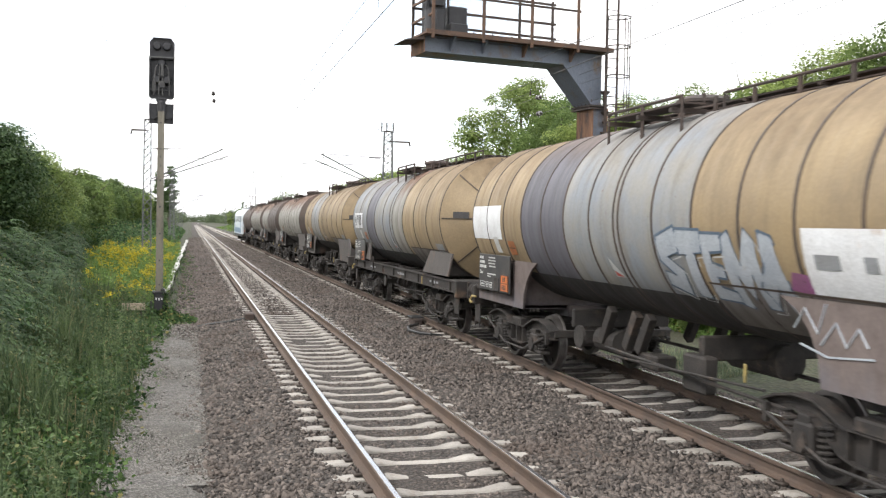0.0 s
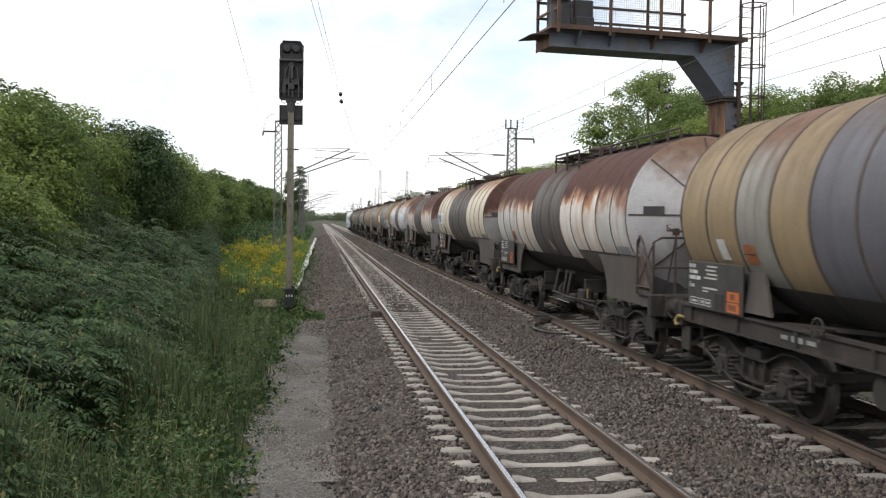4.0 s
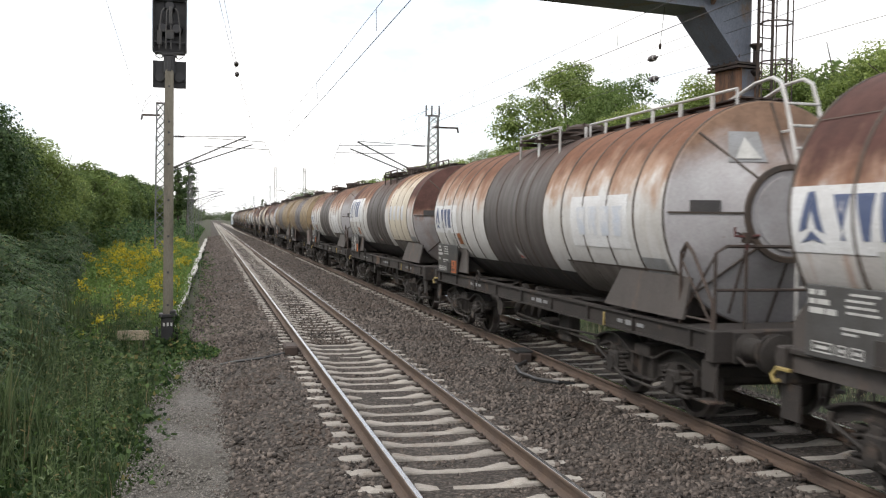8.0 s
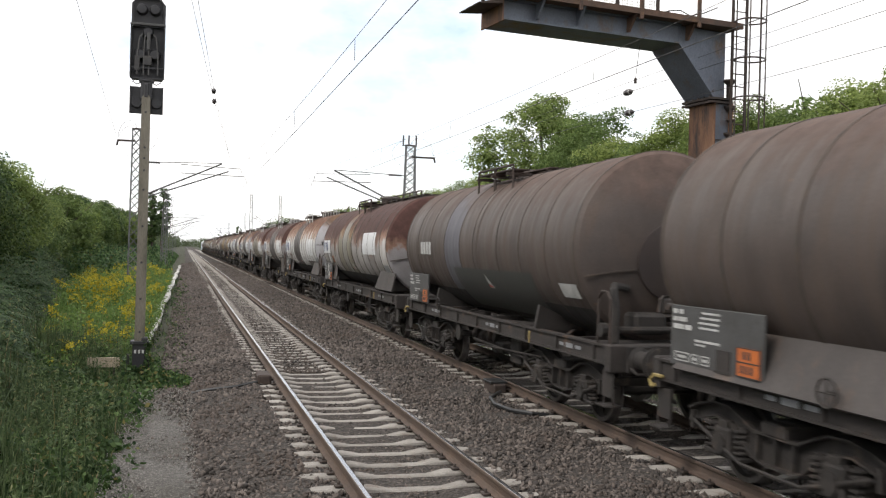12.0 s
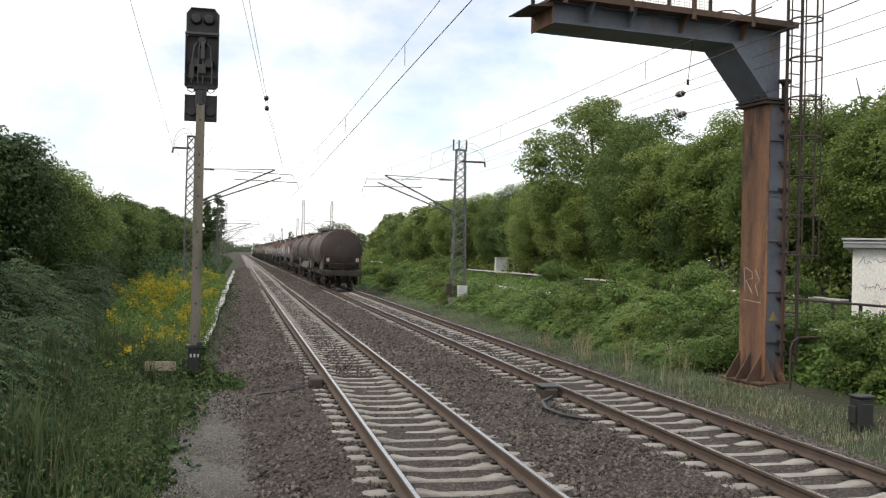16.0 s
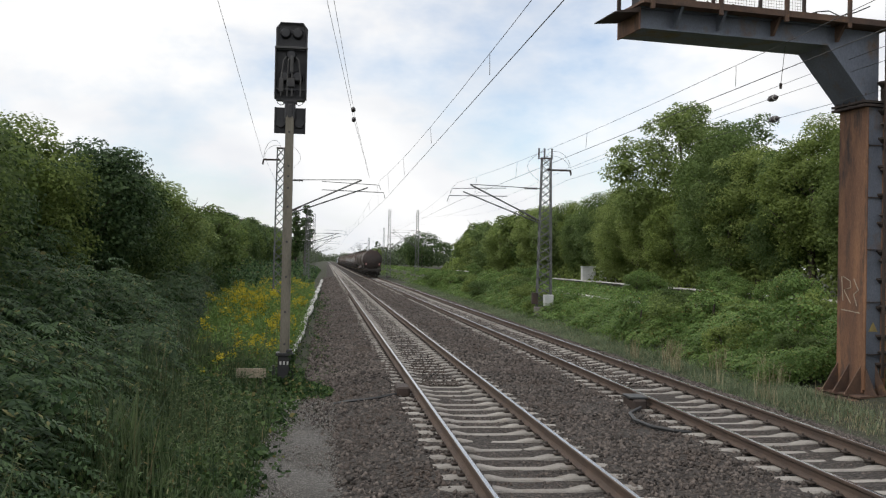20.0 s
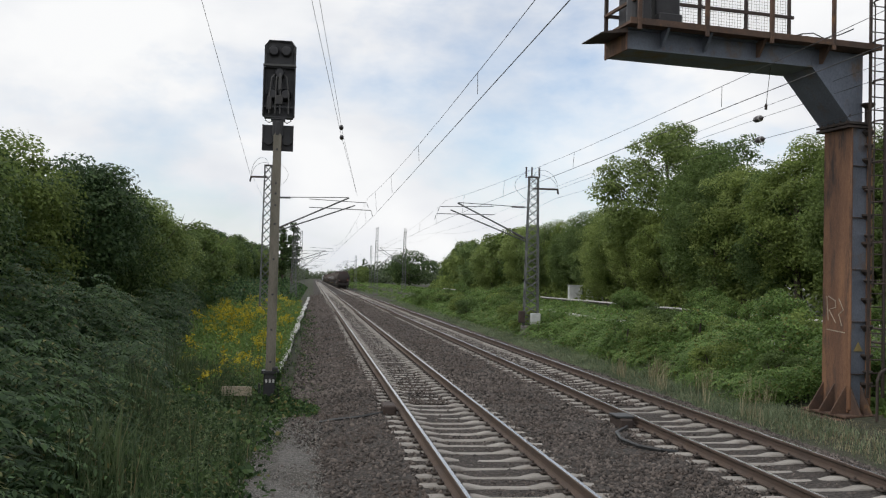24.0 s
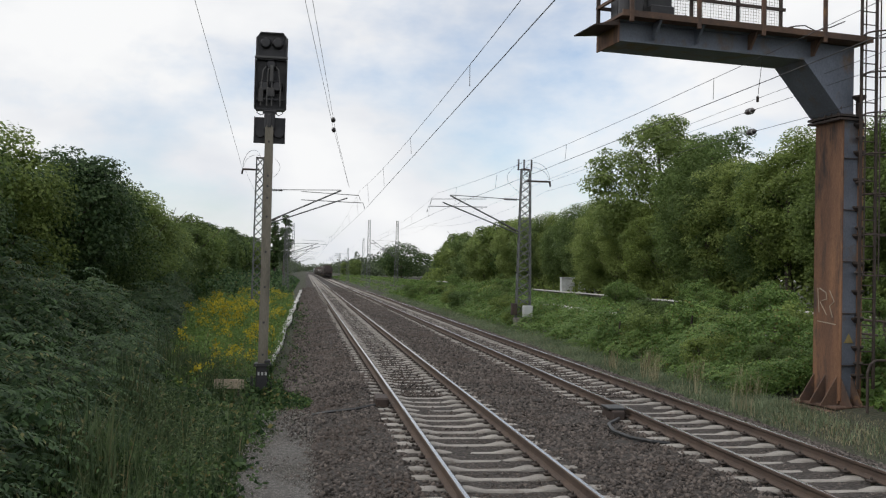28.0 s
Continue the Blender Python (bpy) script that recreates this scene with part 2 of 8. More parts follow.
M["olive"] = tank_paint("olive_grey_paint", (0.22, 0.20, 0.15), (0.17, 0.155, 0.125), (0.10, 0.048, 0.038), 0.55, 0.22, (0.10, 0.085, 0.07), 0.6, rim=(0.27, 0.16, 0.07))
M["end_grey"] = tank_paint("grey_white_end", (0.40, 0.40, 0.41), (0.32, 0.31, 0.32), (0.20, 0.125, 0.085), 0.75, 0.4, (0.2, 0.16, 0.13), 0.5)
M["end_red"] = tank_paint("red_brown_end", (0.28, 0.27, 0.275), (0.2, 0.185, 0.185), (0.085, 0.04, 0.033), 0.1, 0.16, (0.19, 0.11, 0.075), 0.6, rim=(0.22, 0.105, 0.055))
M["end_dark"] = tank_paint("sooty_brown_end", (0.05, 0.038, 0.034), (0.038, 0.03, 0.028), (0.06, 0.042, 0.036), 0.9, 0.4, (0.07, 0.045, 0.03), 0.2)
M["strap"] = surf("dark_strap", (0.05, 0.042, 0.037), (0.085, 0.062, 0.047), 3, 0.7, 0.2, 60, 0.2)
M["frame"] = surf("grimy_frame", (0.04, 0.033, 0.03), (0.027, 0.024, 0.022), 2, 0.75, 0.1, 40, 0.3, (0.12, 0.075, 0.05), (0.58, 0.7), 1.5, vary=0.15)
M["saddle"] = surf("brown_grey_saddle", (0.075, 0.065, 0.06), (0.055, 0.048, 0.045), 1.6, 0.7, 0.05, 35, 0.2, (0.13, 0.085, 0.06), (0.55, 0.7), 1.3, (1, 1.3, 0.7))
M["bogie"] = surf("bogie_grime", (0.040, 0.034, 0.030), (0.018, 0.016, 0.015), 4, 0.75, 0.1, 60, 0.4, (0.095, 0.07, 0.055), (0.56, 0.72), 3)
M["wheel"] = surf("wheel_steel", (0.04, 0.034, 0.031), (0.027, 0.024, 0.023), 3, 0.6, 0.4, 50, 0.2)
M["tread"] = surf("worn_wheel_tread", (0.20, 0.19, 0.185), (0.07, 0.06, 0.055), 3, 0.4, 0.7, 50, 0.1)
M["board"] = surf("black_board", (0.028, 0.028, 0.03), (0.05, 0.046, 0.042), 3, 0.6, 0, 50, 0.1)
M["board_grey"] = surf("grey_board", (0.07, 0.07, 0.07), (0.052, 0.05, 0.048), 3, 0.6, 0, 50, 0.1)
M["mark_white"] = surf("white_marking", (0.5, 0.5, 0.48), (0.36, 0.36, 0.35), 4, 0.6, 0, 60, 0.05)
M["mark_black"] = surf("black_marking", (0.03, 0.03, 0.032), (0.05, 0.045, 0.045), 4, 0.6, 0, 60, 0.05)
M["mark_grey"] = surf("grey_marking", (0.24, 0.25, 0.26), (0.2, 0.2, 0.2), 4, 0.6, 0, 60, 0.05)
M["mark_blue"] = surf("blue_marking", (0.065, 0.09, 0.18), (0.09, 0.115, 0.2), 4, 0.6, 0, 60, 0.05, (0.4, 0.4, 0.42), (0.6, 0.68), 5)
M["mark_pale"] = surf("pale_blue_marking", (0.46, 0.5, 0.57), (0.52, 0.54, 0.57), 4, 0.6, 0, 60, 0.05, (0.6, 0.6, 0.6), (0.5, 0.65), 3)
M["panel_white"] = surf("white_panel_paint", (0.66, 0.67, 0.68), (0.55, 0.55, 0.55), 2, 0.5, 0, 40, 0.05, (0.34, 0.2, 0.12), (0.64, 0.78), 1.7)
M["orange_plate"] = surf("orange_plate", (0.5, 0.14, 0.035), (0.38, 0.105, 0.03), 3, 0.5, 0, 50, 0.05, (0.2, 0.1, 0.06), (0.62, 0.75), 6)
M["orange_dull"] = surf("weathered_orange_plate", (0.36, 0.12, 0.035), (0.22, 0.09, 0.04), 5, 0.55, 0, 50, 0.05, (0.10, 0.06, 0.045), (0.55, 0.7), 8)
M["yellow_plate"] = surf("yellow_plate", (0.32, 0.25, 0.09), (0.24, 0.18, 0.07), 4, 0.5, 0, 50, 0.05)
M["red_plate"] = surf("red_plate", (0.45, 0.05, 0.04), (0.35, 0.05, 0.04), 4, 0.5, 0, 50, 0.05)
M["red_dull"] = surf("dull_red_paint", (0.13, 0.032, 0.028), (0.06, 0.035, 0.032), 8, 0.6, 0, 50, 0.05)
M["graffiti_silver"] = surf("silver_spray", (0.42, 0.45, 0.48), (0.33, 0.36, 0.40), 4, 0.4, 0.2, 40, 0.05)
M["graffiti_dark"] = surf("dark_spray", (0.06, 0.09, 0.13), (0.09, 0.12, 0.16), 4, 0.6, 0, 40, 0.05)
M["graffiti_pink"] = surf("magenta_spray", (0.22, 0.07, 0.17), (0.18, 0.08, 0.13), 4, 0.6, 0, 40, 0.05)
M["graffiti_ochre"] = surf("ochre_spray", (0.42, 0.34, 0.12), (0.36, 0.3, 0.14), 4, 0.6, 0, 40, 0.05)
M["galv"] = surf("pale_galvanised_pipe", (0.55, 0.55, 0.54), (0.42, 0.41, 0.39), 3, 0.5, 0.3, 50, 0.1, (0.3, 0.22, 0.15), (0.6, 0.72), 4)
M["rail_web"] = surf("rusty_rail", (0.115, 0.08, 0.06), (0.085, 0.062, 0.05), 3, 0.8, 0.2, 60, 0.3, vary=0.05)
M["rail_top"] = surf("polished_rail_head", (0.50, 0.50, 0.52), (0.42, 0.41, 0.41), 2, 0.22, 0.95, 80, 0.03, stretch=(4, 0.2, 1))
M["concrete"] = surf("sleeper_concrete", (0.345, 0.322, 0.29), (0.25, 0.23, 0.205), 2.5, 0.9, 0, 70, 0.5, (0.19, 0.15, 0.12), (0.56, 0.72), 3, vary=0.13)
M["clip"] = surf("rail_clip", (0.07, 0.055, 0.045), (0.05, 0.04, 0.035), 8, 0.7, 0.4, 60, 0.2)
M["rust"] = surf("orange_rust_steel", (0.27, 0.14, 0.075), (0.15, 0.08, 0.05), 1.6, 0.8, 0.15, 30, 0.4, (0.07, 0.048, 0.04), (0.51, 0.66), 2.2, (1.5, 1.5, 0.35))
M["steel_blue"] = surf("blue_grey_steel", (0.165, 0.185, 0.225), (0.125, 0.14, 0.172), 1.2, 0.6, 0.2, 30, 0.3, (0.16, 0.10, 0.05), (0.53, 0.68), 1.1, (1, 1, 0.7))
M["rust_dull"] = surf("dull_brown_rust", (0.14, 0.082, 0.054), (0.075, 0.05, 0.04), 2.2, 0.85, 0.1, 40, 0.4, (0.2, 0.11, 0.05), (0.58, 0.7), 2.5)
M["steel_dark"] = surf("dark_rusty_steel", (0.045, 0.036, 0.032), (0.07, 0.048, 0.038), 2.5, 0.75, 0.2, 40, 0.3)
M["signal_black"] = surf("faded_black_signal", (0.02, 0.02, 0.023), (0.032, 0.031, 0.033), 3, 0.5, 0.1, 40, 0.15, (0.05, 0.046, 0.044), (0.6, 0.75), 4)
M["mast_concrete"] = surf("mast_concrete", (0.21, 0.19, 0.175), (0.165, 0.15, 0.14), 2, 0.9, 0, 50, 0.4, (0.11, 0.10, 0.09), (0.55, 0.7), 2, (1, 1, 0.3))
M["post_concrete"] = surf("weathered_post_concrete", (0.215, 0.195, 0.155), (0.15, 0.136, 0.108), 2, 0.9, 0, 50, 0.4, (0.085, 0.08, 0.06), (0.52, 0.7), 2.5, (1, 1, 0.25))
M["mast_steel"] = surf("grey_green_lattice", (0.15, 0.155, 0.15), (0.11, 0.112, 0.11), 2, 0.6, 0.3, 40, 0.1)
M["insulator"] = surf("dark_insulator", (0.05, 0.04, 0.04), (0.035, 0.03, 0.03), 4, 0.3, 0, 40, 0.05)
M["wire"] = surf("wire", (0.06, 0.06, 0.062), (0.08, 0.075, 0.07), 2, 0.5, 0.6, 40, 0.0)
M["duct"] = surf("weathered_duct_cover", (0.55, 0.54, 0.52), (0.42, 0.41, 0.39), 2, 0.9, 0, 40, 0.4, (0.16, 0.16, 0.12), (0.5, 0.66), 3, vary=0.2)
M["lime"] = surf("white_concrete_slab", (0.62, 0.60, 0.56), (0.48, 0.46, 0.43), 2, 0.9, 0, 40, 0.4, (0.25, 0.24, 0.2), (0.58, 0.72), 3, vary=0.12)
M["plaster"] = surf("white_plaster", (0.8, 0.785, 0.74), (0.72, 0.7, 0.65), 1, 0.9, 0, 25, 0.2, (0.42, 0.39, 0.34), (0.6, 0.75), 0.9, (1, 1, 0.5))
M["fascia"] = surf("grey_fascia", (0.30, 0.31, 0.32), (0.25, 0.25, 0.26), 2, 0.6, 0.3, 30, 0.1)
M["cabinet"] = surf("pale_grey_cabinet", (0.55, 0.56, 0.55), (0.45, 0.46, 0.45), 2, 0.6, 0, 30, 0.1, (0.25, 0.22, 0.18), (0.6, 0.75), 3)
M["plastic_black"] = surf("black_box", (0.02, 0.022, 0.024), (0.03, 0.03, 0.03), 3, 0.5, 0, 40, 0.1)
M["board_beige"] = surf("weathered_board", (0.40, 0.33, 0.24), (0.30, 0.25, 0.19), 3, 0.9, 0, 50, 0.3)
M["loco_white"] = surf("loco_pale_paint", (0.62, 0.66, 0.68), (0.52, 0.57, 0.6), 1.5, 0.4, 0, 30, 0.05)
M["loco_blue"] = surf("loco_blue_grey_paint", (0.16, 0.25, 0.34), (0.14, 0.2, 0.28), 1.5, 0.4, 0, 30, 0.05)
M["glass"] = surf("dark_window", (0.02, 0.025, 0.03), (0.03, 0.035, 0.04), 1, 0.08, 0, 20, 0.0)
M["bark"] = surf("bark", (0.10, 0.08, 0.062), (0.06, 0.05, 0.042), 4, 0.95, 0, 30, 0.8, stretch=(2, 2, 0.5))
M["leaf_a"] = leaf_mat("leaf_mid_green", (0.11, 0.16, 0.052), (0.24, 0.315, 0.10), thin=0.5, vary=1.0)
M["leaf_b"] = leaf_mat("leaf_dark_green", (0.048, 0.09, 0.034), (0.13, 0.185, 0.065), vary=0.7)
M["leaf_c"] = leaf_mat("leaf_light_green", (0.15, 0.21, 0.072), (0.30, 0.38, 0.14), thin=0.5, vary=1.0)
M["leaf_far"] = leaf_mat("leaf_far", (0.08, 0.11, 0.06), (0.14, 0.175, 0.09))
M["bramble"] = leaf_mat("bramble_leaf", (0.028, 0.063, 0.026), (0.15, 0.24, 0.09), (0.16, 0.15, 0.06))
M["herb"] = leaf_mat("herb_leaf", (0.095, 0.168, 0.045), (0.225, 0.33, 0.09), (0.20, 0.19, 0.06))
M["weed"] = leaf_mat("weed_leaf", (0.024, 0.054, 0.021), (0.13, 0.205, 0.066), (0.2, 0.18, 0.07))
M["grass"] = leaf_mat("grass_blade", (0.04, 0.07, 0.03), (0.135, 0.175, 0.08), (0.2, 0.17, 0.09))
M["spray"] = leaf_mat("compound_leaf", (0.023, 0.052, 0.02), (0.092, 0.152, 0.053), (0.14, 0.14, 0.05), thin=0.25)
M["plume"] = leaf_mat("plume_leaf", (0.045, 0.078, 0.034), (0.17, 0.22, 0.10), (0.2, 0.17, 0.08))
M["verge"] = leaf_mat("verge_grass_blade", (0.125, 0.165, 0.092), (0.28, 0.33, 0.20), (0.30, 0.27, 0.16))
M["straw"] = leaf_mat("dry_grass", (0.22, 0.19, 0.11), (0.52, 0.46, 0.30))
M["golden"] = leaf_mat("goldenrod_flower", (0.38, 0.32, 0.02), (0.60, 0.50, 0.045))


def ground_mat(name, c1, c2, c3, fine=18.0, bump=0.6, dist=0.04):
    m, nt, bs, _ = node_kit(name)
    vec, _ = coords(nt, (1, 1, 1), False)
    vor = nt.nodes.new("ShaderNodeTexVoronoi")
    vor.inputs["Scale"].default_value = fine
    nt.links.new(vec, vor.inputs["Vector"])
    sepc = nt.nodes.new("ShaderNodeSeparateColor")
    nt.links.new(vor.outputs["Color"], sepc.inputs[0])
    col = mixc(nt, sepc.outputs["Red"], c1, c2)
    col = mixc(nt, ramp(nt, noise_tex(nt, vec, 0.35, 6, 0.6), 0.45, 0.65), col, c3)
    # shade in the gaps between stones, painted by darkening each cell's rim
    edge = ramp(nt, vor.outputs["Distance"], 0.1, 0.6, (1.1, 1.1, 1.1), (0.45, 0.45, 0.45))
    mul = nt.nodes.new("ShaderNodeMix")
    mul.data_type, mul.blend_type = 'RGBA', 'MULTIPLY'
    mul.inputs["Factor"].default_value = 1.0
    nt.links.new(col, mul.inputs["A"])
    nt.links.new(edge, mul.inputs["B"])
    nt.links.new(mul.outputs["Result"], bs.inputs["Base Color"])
    bs.inputs["Roughness"].default_value = 0.95
    inv = math_node(nt, 'SUBTRACT', 1.0, vor.outputs["Distance"])
    bump_to(nt, bs, inv, bump, dist)
    return m


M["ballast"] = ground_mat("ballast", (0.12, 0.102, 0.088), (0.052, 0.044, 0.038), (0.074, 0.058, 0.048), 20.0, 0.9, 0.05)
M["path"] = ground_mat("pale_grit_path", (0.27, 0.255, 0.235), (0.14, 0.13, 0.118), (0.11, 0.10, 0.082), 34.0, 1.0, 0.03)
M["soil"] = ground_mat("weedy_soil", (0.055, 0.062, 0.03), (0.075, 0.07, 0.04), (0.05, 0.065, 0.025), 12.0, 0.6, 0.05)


def stone_mat():
    m, nt, bs, _ = node_kit("ballast_stone")
    geo = nt.nodes.new("ShaderNodeNewGeometry")
    vec, _ = coords(nt, (1, 1, 1), False)
    col = mixc(nt, geo.outputs["Random Per Island"], (0.168, 0.140, 0.122), (0.020, 0.017, 0.015))
    col = mixc(nt, ramp(nt, noise_tex(nt, vec, 0.5, 5), 0.5, 0.75), col, (0.083, 0.062, 0.05))
    nt.links.new(col, bs.inputs["Base Color"])
    bs.inputs["Roughness"].default_value = 0.9
    bump_to(nt, bs, noise_tex(nt, vec, 90, 3), 0.4, 0.01)
    return m


M["stone"] = stone_mat()
M["grit"] = surf("pale_grit", (0.27, 0.255, 0.235), (0.15, 0.14, 0.125), 30, 0.9, 0, 90, 0.2)
M["green_patch"] = surf("dark_green_patch", (0.042, 0.046, 0.042), (0.05, 0.05, 0.045), 1.2, 0.6, 0, 30, 0.1)

# ---- mesh helpers ----
def box(bm, c, s, rot=None, bevel=0.0):
    """A block with centre c and size s; rot turns it about its centre; bevel rounds its edges."""
    m = Matrix.Translation(c) @ (rot.to_4x4() if rot else Matrix.Identity(4)) @ Matrix.Diagonal((*s, 1))
    r = bmesh.ops.create_cube(bm, size=1.0, matrix=m)
    if bevel:
        edges = list({e for v in r["verts"] for e in v.link_edges})
        bmesh.ops.bevel(bm, geom=edges, offset=bevel, segments=1, affect='EDGES')


def rod(bm, a, b, r, n=8, r2=None, caps=True):
    """A round bar from a to b."""
    a, b = Vector(a), Vector(b)
    d = b - a
    q = d.to_track_quat("Z", "Y").to_matrix().to_4x4()
    bmesh.ops.create_cone(bm, cap_ends=caps, segments=n, radius1=r, radius2=r if r2 is None else r2, depth=d.length,
                          matrix=Matrix.Translation((a + b) / 2) @ q)


def pipe(bm, pts, r, n=6):
    """A bent pipe through pts."""
    pts = [Vector(p) for p in pts]
    rings = []
    for i, p in enumerate(pts):
        d = (pts[min(i + 1, len(pts) - 1)] - pts[max(i - 1, 0)]).normalized()
        u = d.orthogonal().normalized() if i == 0 else (rings[-1][1] - d * rings[-1][1].dot(d)).normalized()
        v = d.cross(u)
        rings.append(([bm.verts.new(p + (u * math.cos(k * math.tau / n) + v * math.sin(k * math.tau / n)) * r) for k in range(n)], u))
    for (r0, _), (r1, _) in zip(rings, rings[1:]):
        for k in range(n):
            bm.faces.new((r0[k], r0[(k + 1) % n], r1[(k + 1) % n], r1[k]))
    bm.faces.new(rings[0][0][::-1])
    bm.faces.new(rings[-1][0])


def slab(bm, poly, x0, x1, axis="x"):
    """A plate cut to an outline: (y, z) pairs between x0 and x1, or (x, z) pairs between two y, or (x, y) pairs between two z."""
    def at(p, w):
        return {"x": (w, p[0], p[1]), "y": (p[0], w, p[1]), "z": (p[0], p[1], w)}[axis]
    a = [bm.verts.new(at(p, x0)) for p in poly]
    b = [bm.verts.new(at(p, x1)) for p in poly]
    n = len(poly)
    bm.faces.new(a[::-1])
    bm.faces.new(b)
    for i in range(n):
        bm.faces.new((a[i], a[(i + 1) % n], b[(i + 1) % n], b[i]))


def spin(bm, prof, n=24, axis="y"):
    """A turned form: (radius, along) pairs round an axis."""
    def at(r, w, k):
        c, s = r * math.cos(k * math.tau / n), r * math.sin(k * math.tau / n)
        return {"y": (c, w, s), "x": (w, c, s), "z": (c, s, w)}[axis]
    rows = []
    for r, w in prof:
        rows.append([bm.verts.new(at(0, w, 0))] if r <= 1e-6 else [bm.verts.new(at(r, w, k)) for k in range(n)])
    for a, b in zip(rows, rows[1:]):
        for k in range(n):
            j = (k + 1) % n
            if len(a) == 1 and len(b) == 1:
                continue
            if len(a) == 1:
                bm.faces.new((a[0], b[j], b[k]))
            elif len(b) == 1:
                bm.faces.new((a[k], a[j], b[0]))
            else:
                bm.faces.new((a[k], a[j], b[j], b[k]))


def done(bm, name, material=None, smooth=None):
    bmesh.ops.recalc_face_normals(bm, faces=bm.faces)
    me = bpy.data.meshes.new(name)
    bm.to_mesh(me)
    bm.free()
    if material:
        me.materials.append(material)
    if smooth:
        me.polygons.foreach_set("use_smooth", [True] * len(me.polygons))
        me.set_sharp_from_angle(angle=radians(smooth))
    return me


CACHE = {}


def shared(key, make, material=None, smooth=None):
    """A mesh built once under its key."""
    if key not in CACHE:
        bm = bmesh.new()
        make(bm)
        CACHE[key] = done(bm, str(key if isinstance(key, str) else key[0]), material, smooth)
    return CACHE[key]


def part(name, mesh, parent, at=None, label="", material=None):
    """One mesh object under a thing or a part."""
    ob = new(name, mesh)
    ob.parent = parent
    if at is not None:
        ob.matrix_basis = at
    if material:
        ob.material_slots[0].link = 'OBJECT'
        ob.material_slots[0].material = material
    if label:
        ob["label"] = label
    return ob


def soup(name, V, F, material, smooth=False):
    """A mesh from arrays: V (n, 3), F (m, k)."""
    me = bpy.data.meshes.new(name)
    V = np.asarray(V, np.float32)
    F = np.asarray(F, np.int32)
    k = F.shape[1]
    me.vertices.add(len(V))
    me.vertices.foreach_set("co", V.ravel())
    me.loops.add(F.size)
    me.loops.foreach_set("vertex_index", F.ravel())
    me.polygons.add(len(F))
    me.polygons.foreach_set("loop_start", np.arange(0, F.size, k, dtype=np.int32))
    me.update(calc_edges=True)
    if smooth:
        me.polygons.foreach_set("use_smooth", np.ones(len(F), bool))
    me.materials.append(material)
    return me


# ---- ground, ballast, path ----
T1, T2 = 2.565, 6.797          # track centres
HALF = 0.7525                  # half the distance between rail centres
SLEEPER_TOP = -0.2


def ground_z(x, y=0.0):
    xs = (-400, -60, -22, -12, -7, -3, -1.3, -0.9, 0.3, 0.9, 8.6, 9.3, 10.5, 12.5, 14.4, 15.2, 27, 32, 60, 400)
    zs = (3.0, 2.4, 1.6, 0.7, -0.2, -0.55, -0.5, -0.42, -0.40, -0.40, -0.42, -0.5, -0.42, -0.25, -0.1, 0.45, 0.5, 0.5, 1.0, 2.0)
    return np.interp(x, xs, zs)


def strip(name, xs, zs, ys, material, wob=0.0, seed=3):
    """A long sheet with a cross profile, uneven by wob."""
    rng = np.random.default_rng(seed)
    X, Y = np.meshgrid(xs, ys)
    Z = np.tile(zs, (len(ys), 1)) + rng.normal(0, 1, X.shape) * wob
    V = np.stack([X, Y, Z], -1).reshape(-1, 3)
    n = len(xs)
    i = np.arange((len(ys) - 1) * (n - 1))
    a = (i // (n - 1)) * n + i % (n - 1)
    F = np.stack([a, a + 1, a + n + 1, a + n], -1)
    return soup(name, V, F, material, True)


gx = np.concatenate([[-1500, -400, -150, -60, -40, -30], np.arange(-24, 34, 0.8), [40, 60, 150, 400, 1500]])
gy = np.concatenate([[-400, -150, -60], np.arange(-30, 80, 1.6), np.arange(80, 300, 8), [300, 400, 600, 1000, 2000, 3500]])
ground = new("ground", strip("ground", gx, ground_z(gx) - 0.02, gy, M["soil"], 0.03))
tagged(ground, "weedy dark soil along a railway line", "ground", kind="structure")
by = np.concatenate([np.arange(-30, 60, 0.5), np.arange(60, 300, 4), np.arange(300, 1501, 50)])
bx = np.array([0.0, 0.3, 0.7, 1.0, 1.3, 1.55, 1.95, 2.6, 3.15, 3.58, 3.85, 4.5, 5.0, 5.55, 5.8, 6.2, 6.8, 7.4, 7.78, 8.1, 8.5, 9.1, 9.6])
bz = np.array([-0.44, -0.34, -0.275, -0.225, -0.185, -0.222, -0.23, -0.243, -0.23, -0.222, -0.19, -0.22, -0.22, -0.19, -0.222, -0.23, -0.243, -0.23, -0.222, -0.19, -0.3, -0.45, -0.56])
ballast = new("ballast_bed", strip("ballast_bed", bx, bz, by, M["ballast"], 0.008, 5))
tagged(ballast, "brown-grey crushed stone ballast bed under two tracks", "ballast", kind="structure")
py_ = np.arange(-30, 25, 0.25)
prg = np.random.default_rng(9)
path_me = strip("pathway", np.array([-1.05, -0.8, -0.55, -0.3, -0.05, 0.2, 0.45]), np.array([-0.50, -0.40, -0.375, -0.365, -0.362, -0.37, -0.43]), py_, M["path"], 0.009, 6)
for v in path_me.vertices:
    # ragged edges that die out under the weeds
    v.co.x = -0.42 + (v.co.x + 0.42) * min(1.0, max(0.35, 1 - (v.co.y - 12.5) / 9))
    v.co.x += 0.10 * math.sin(v.co.y * 1.3) + 0.07 * math.sin(v.co.y * 3.7 + 1) + prg.normal(0, 0.03)
    v.co.z -= 0.12 * max(0.0, (v.co.y - 15) / 6) + 0.02 * math.sin(v.co.y * 2.1 + v.co.x * 5)
pathway = new("pathway", path_me)
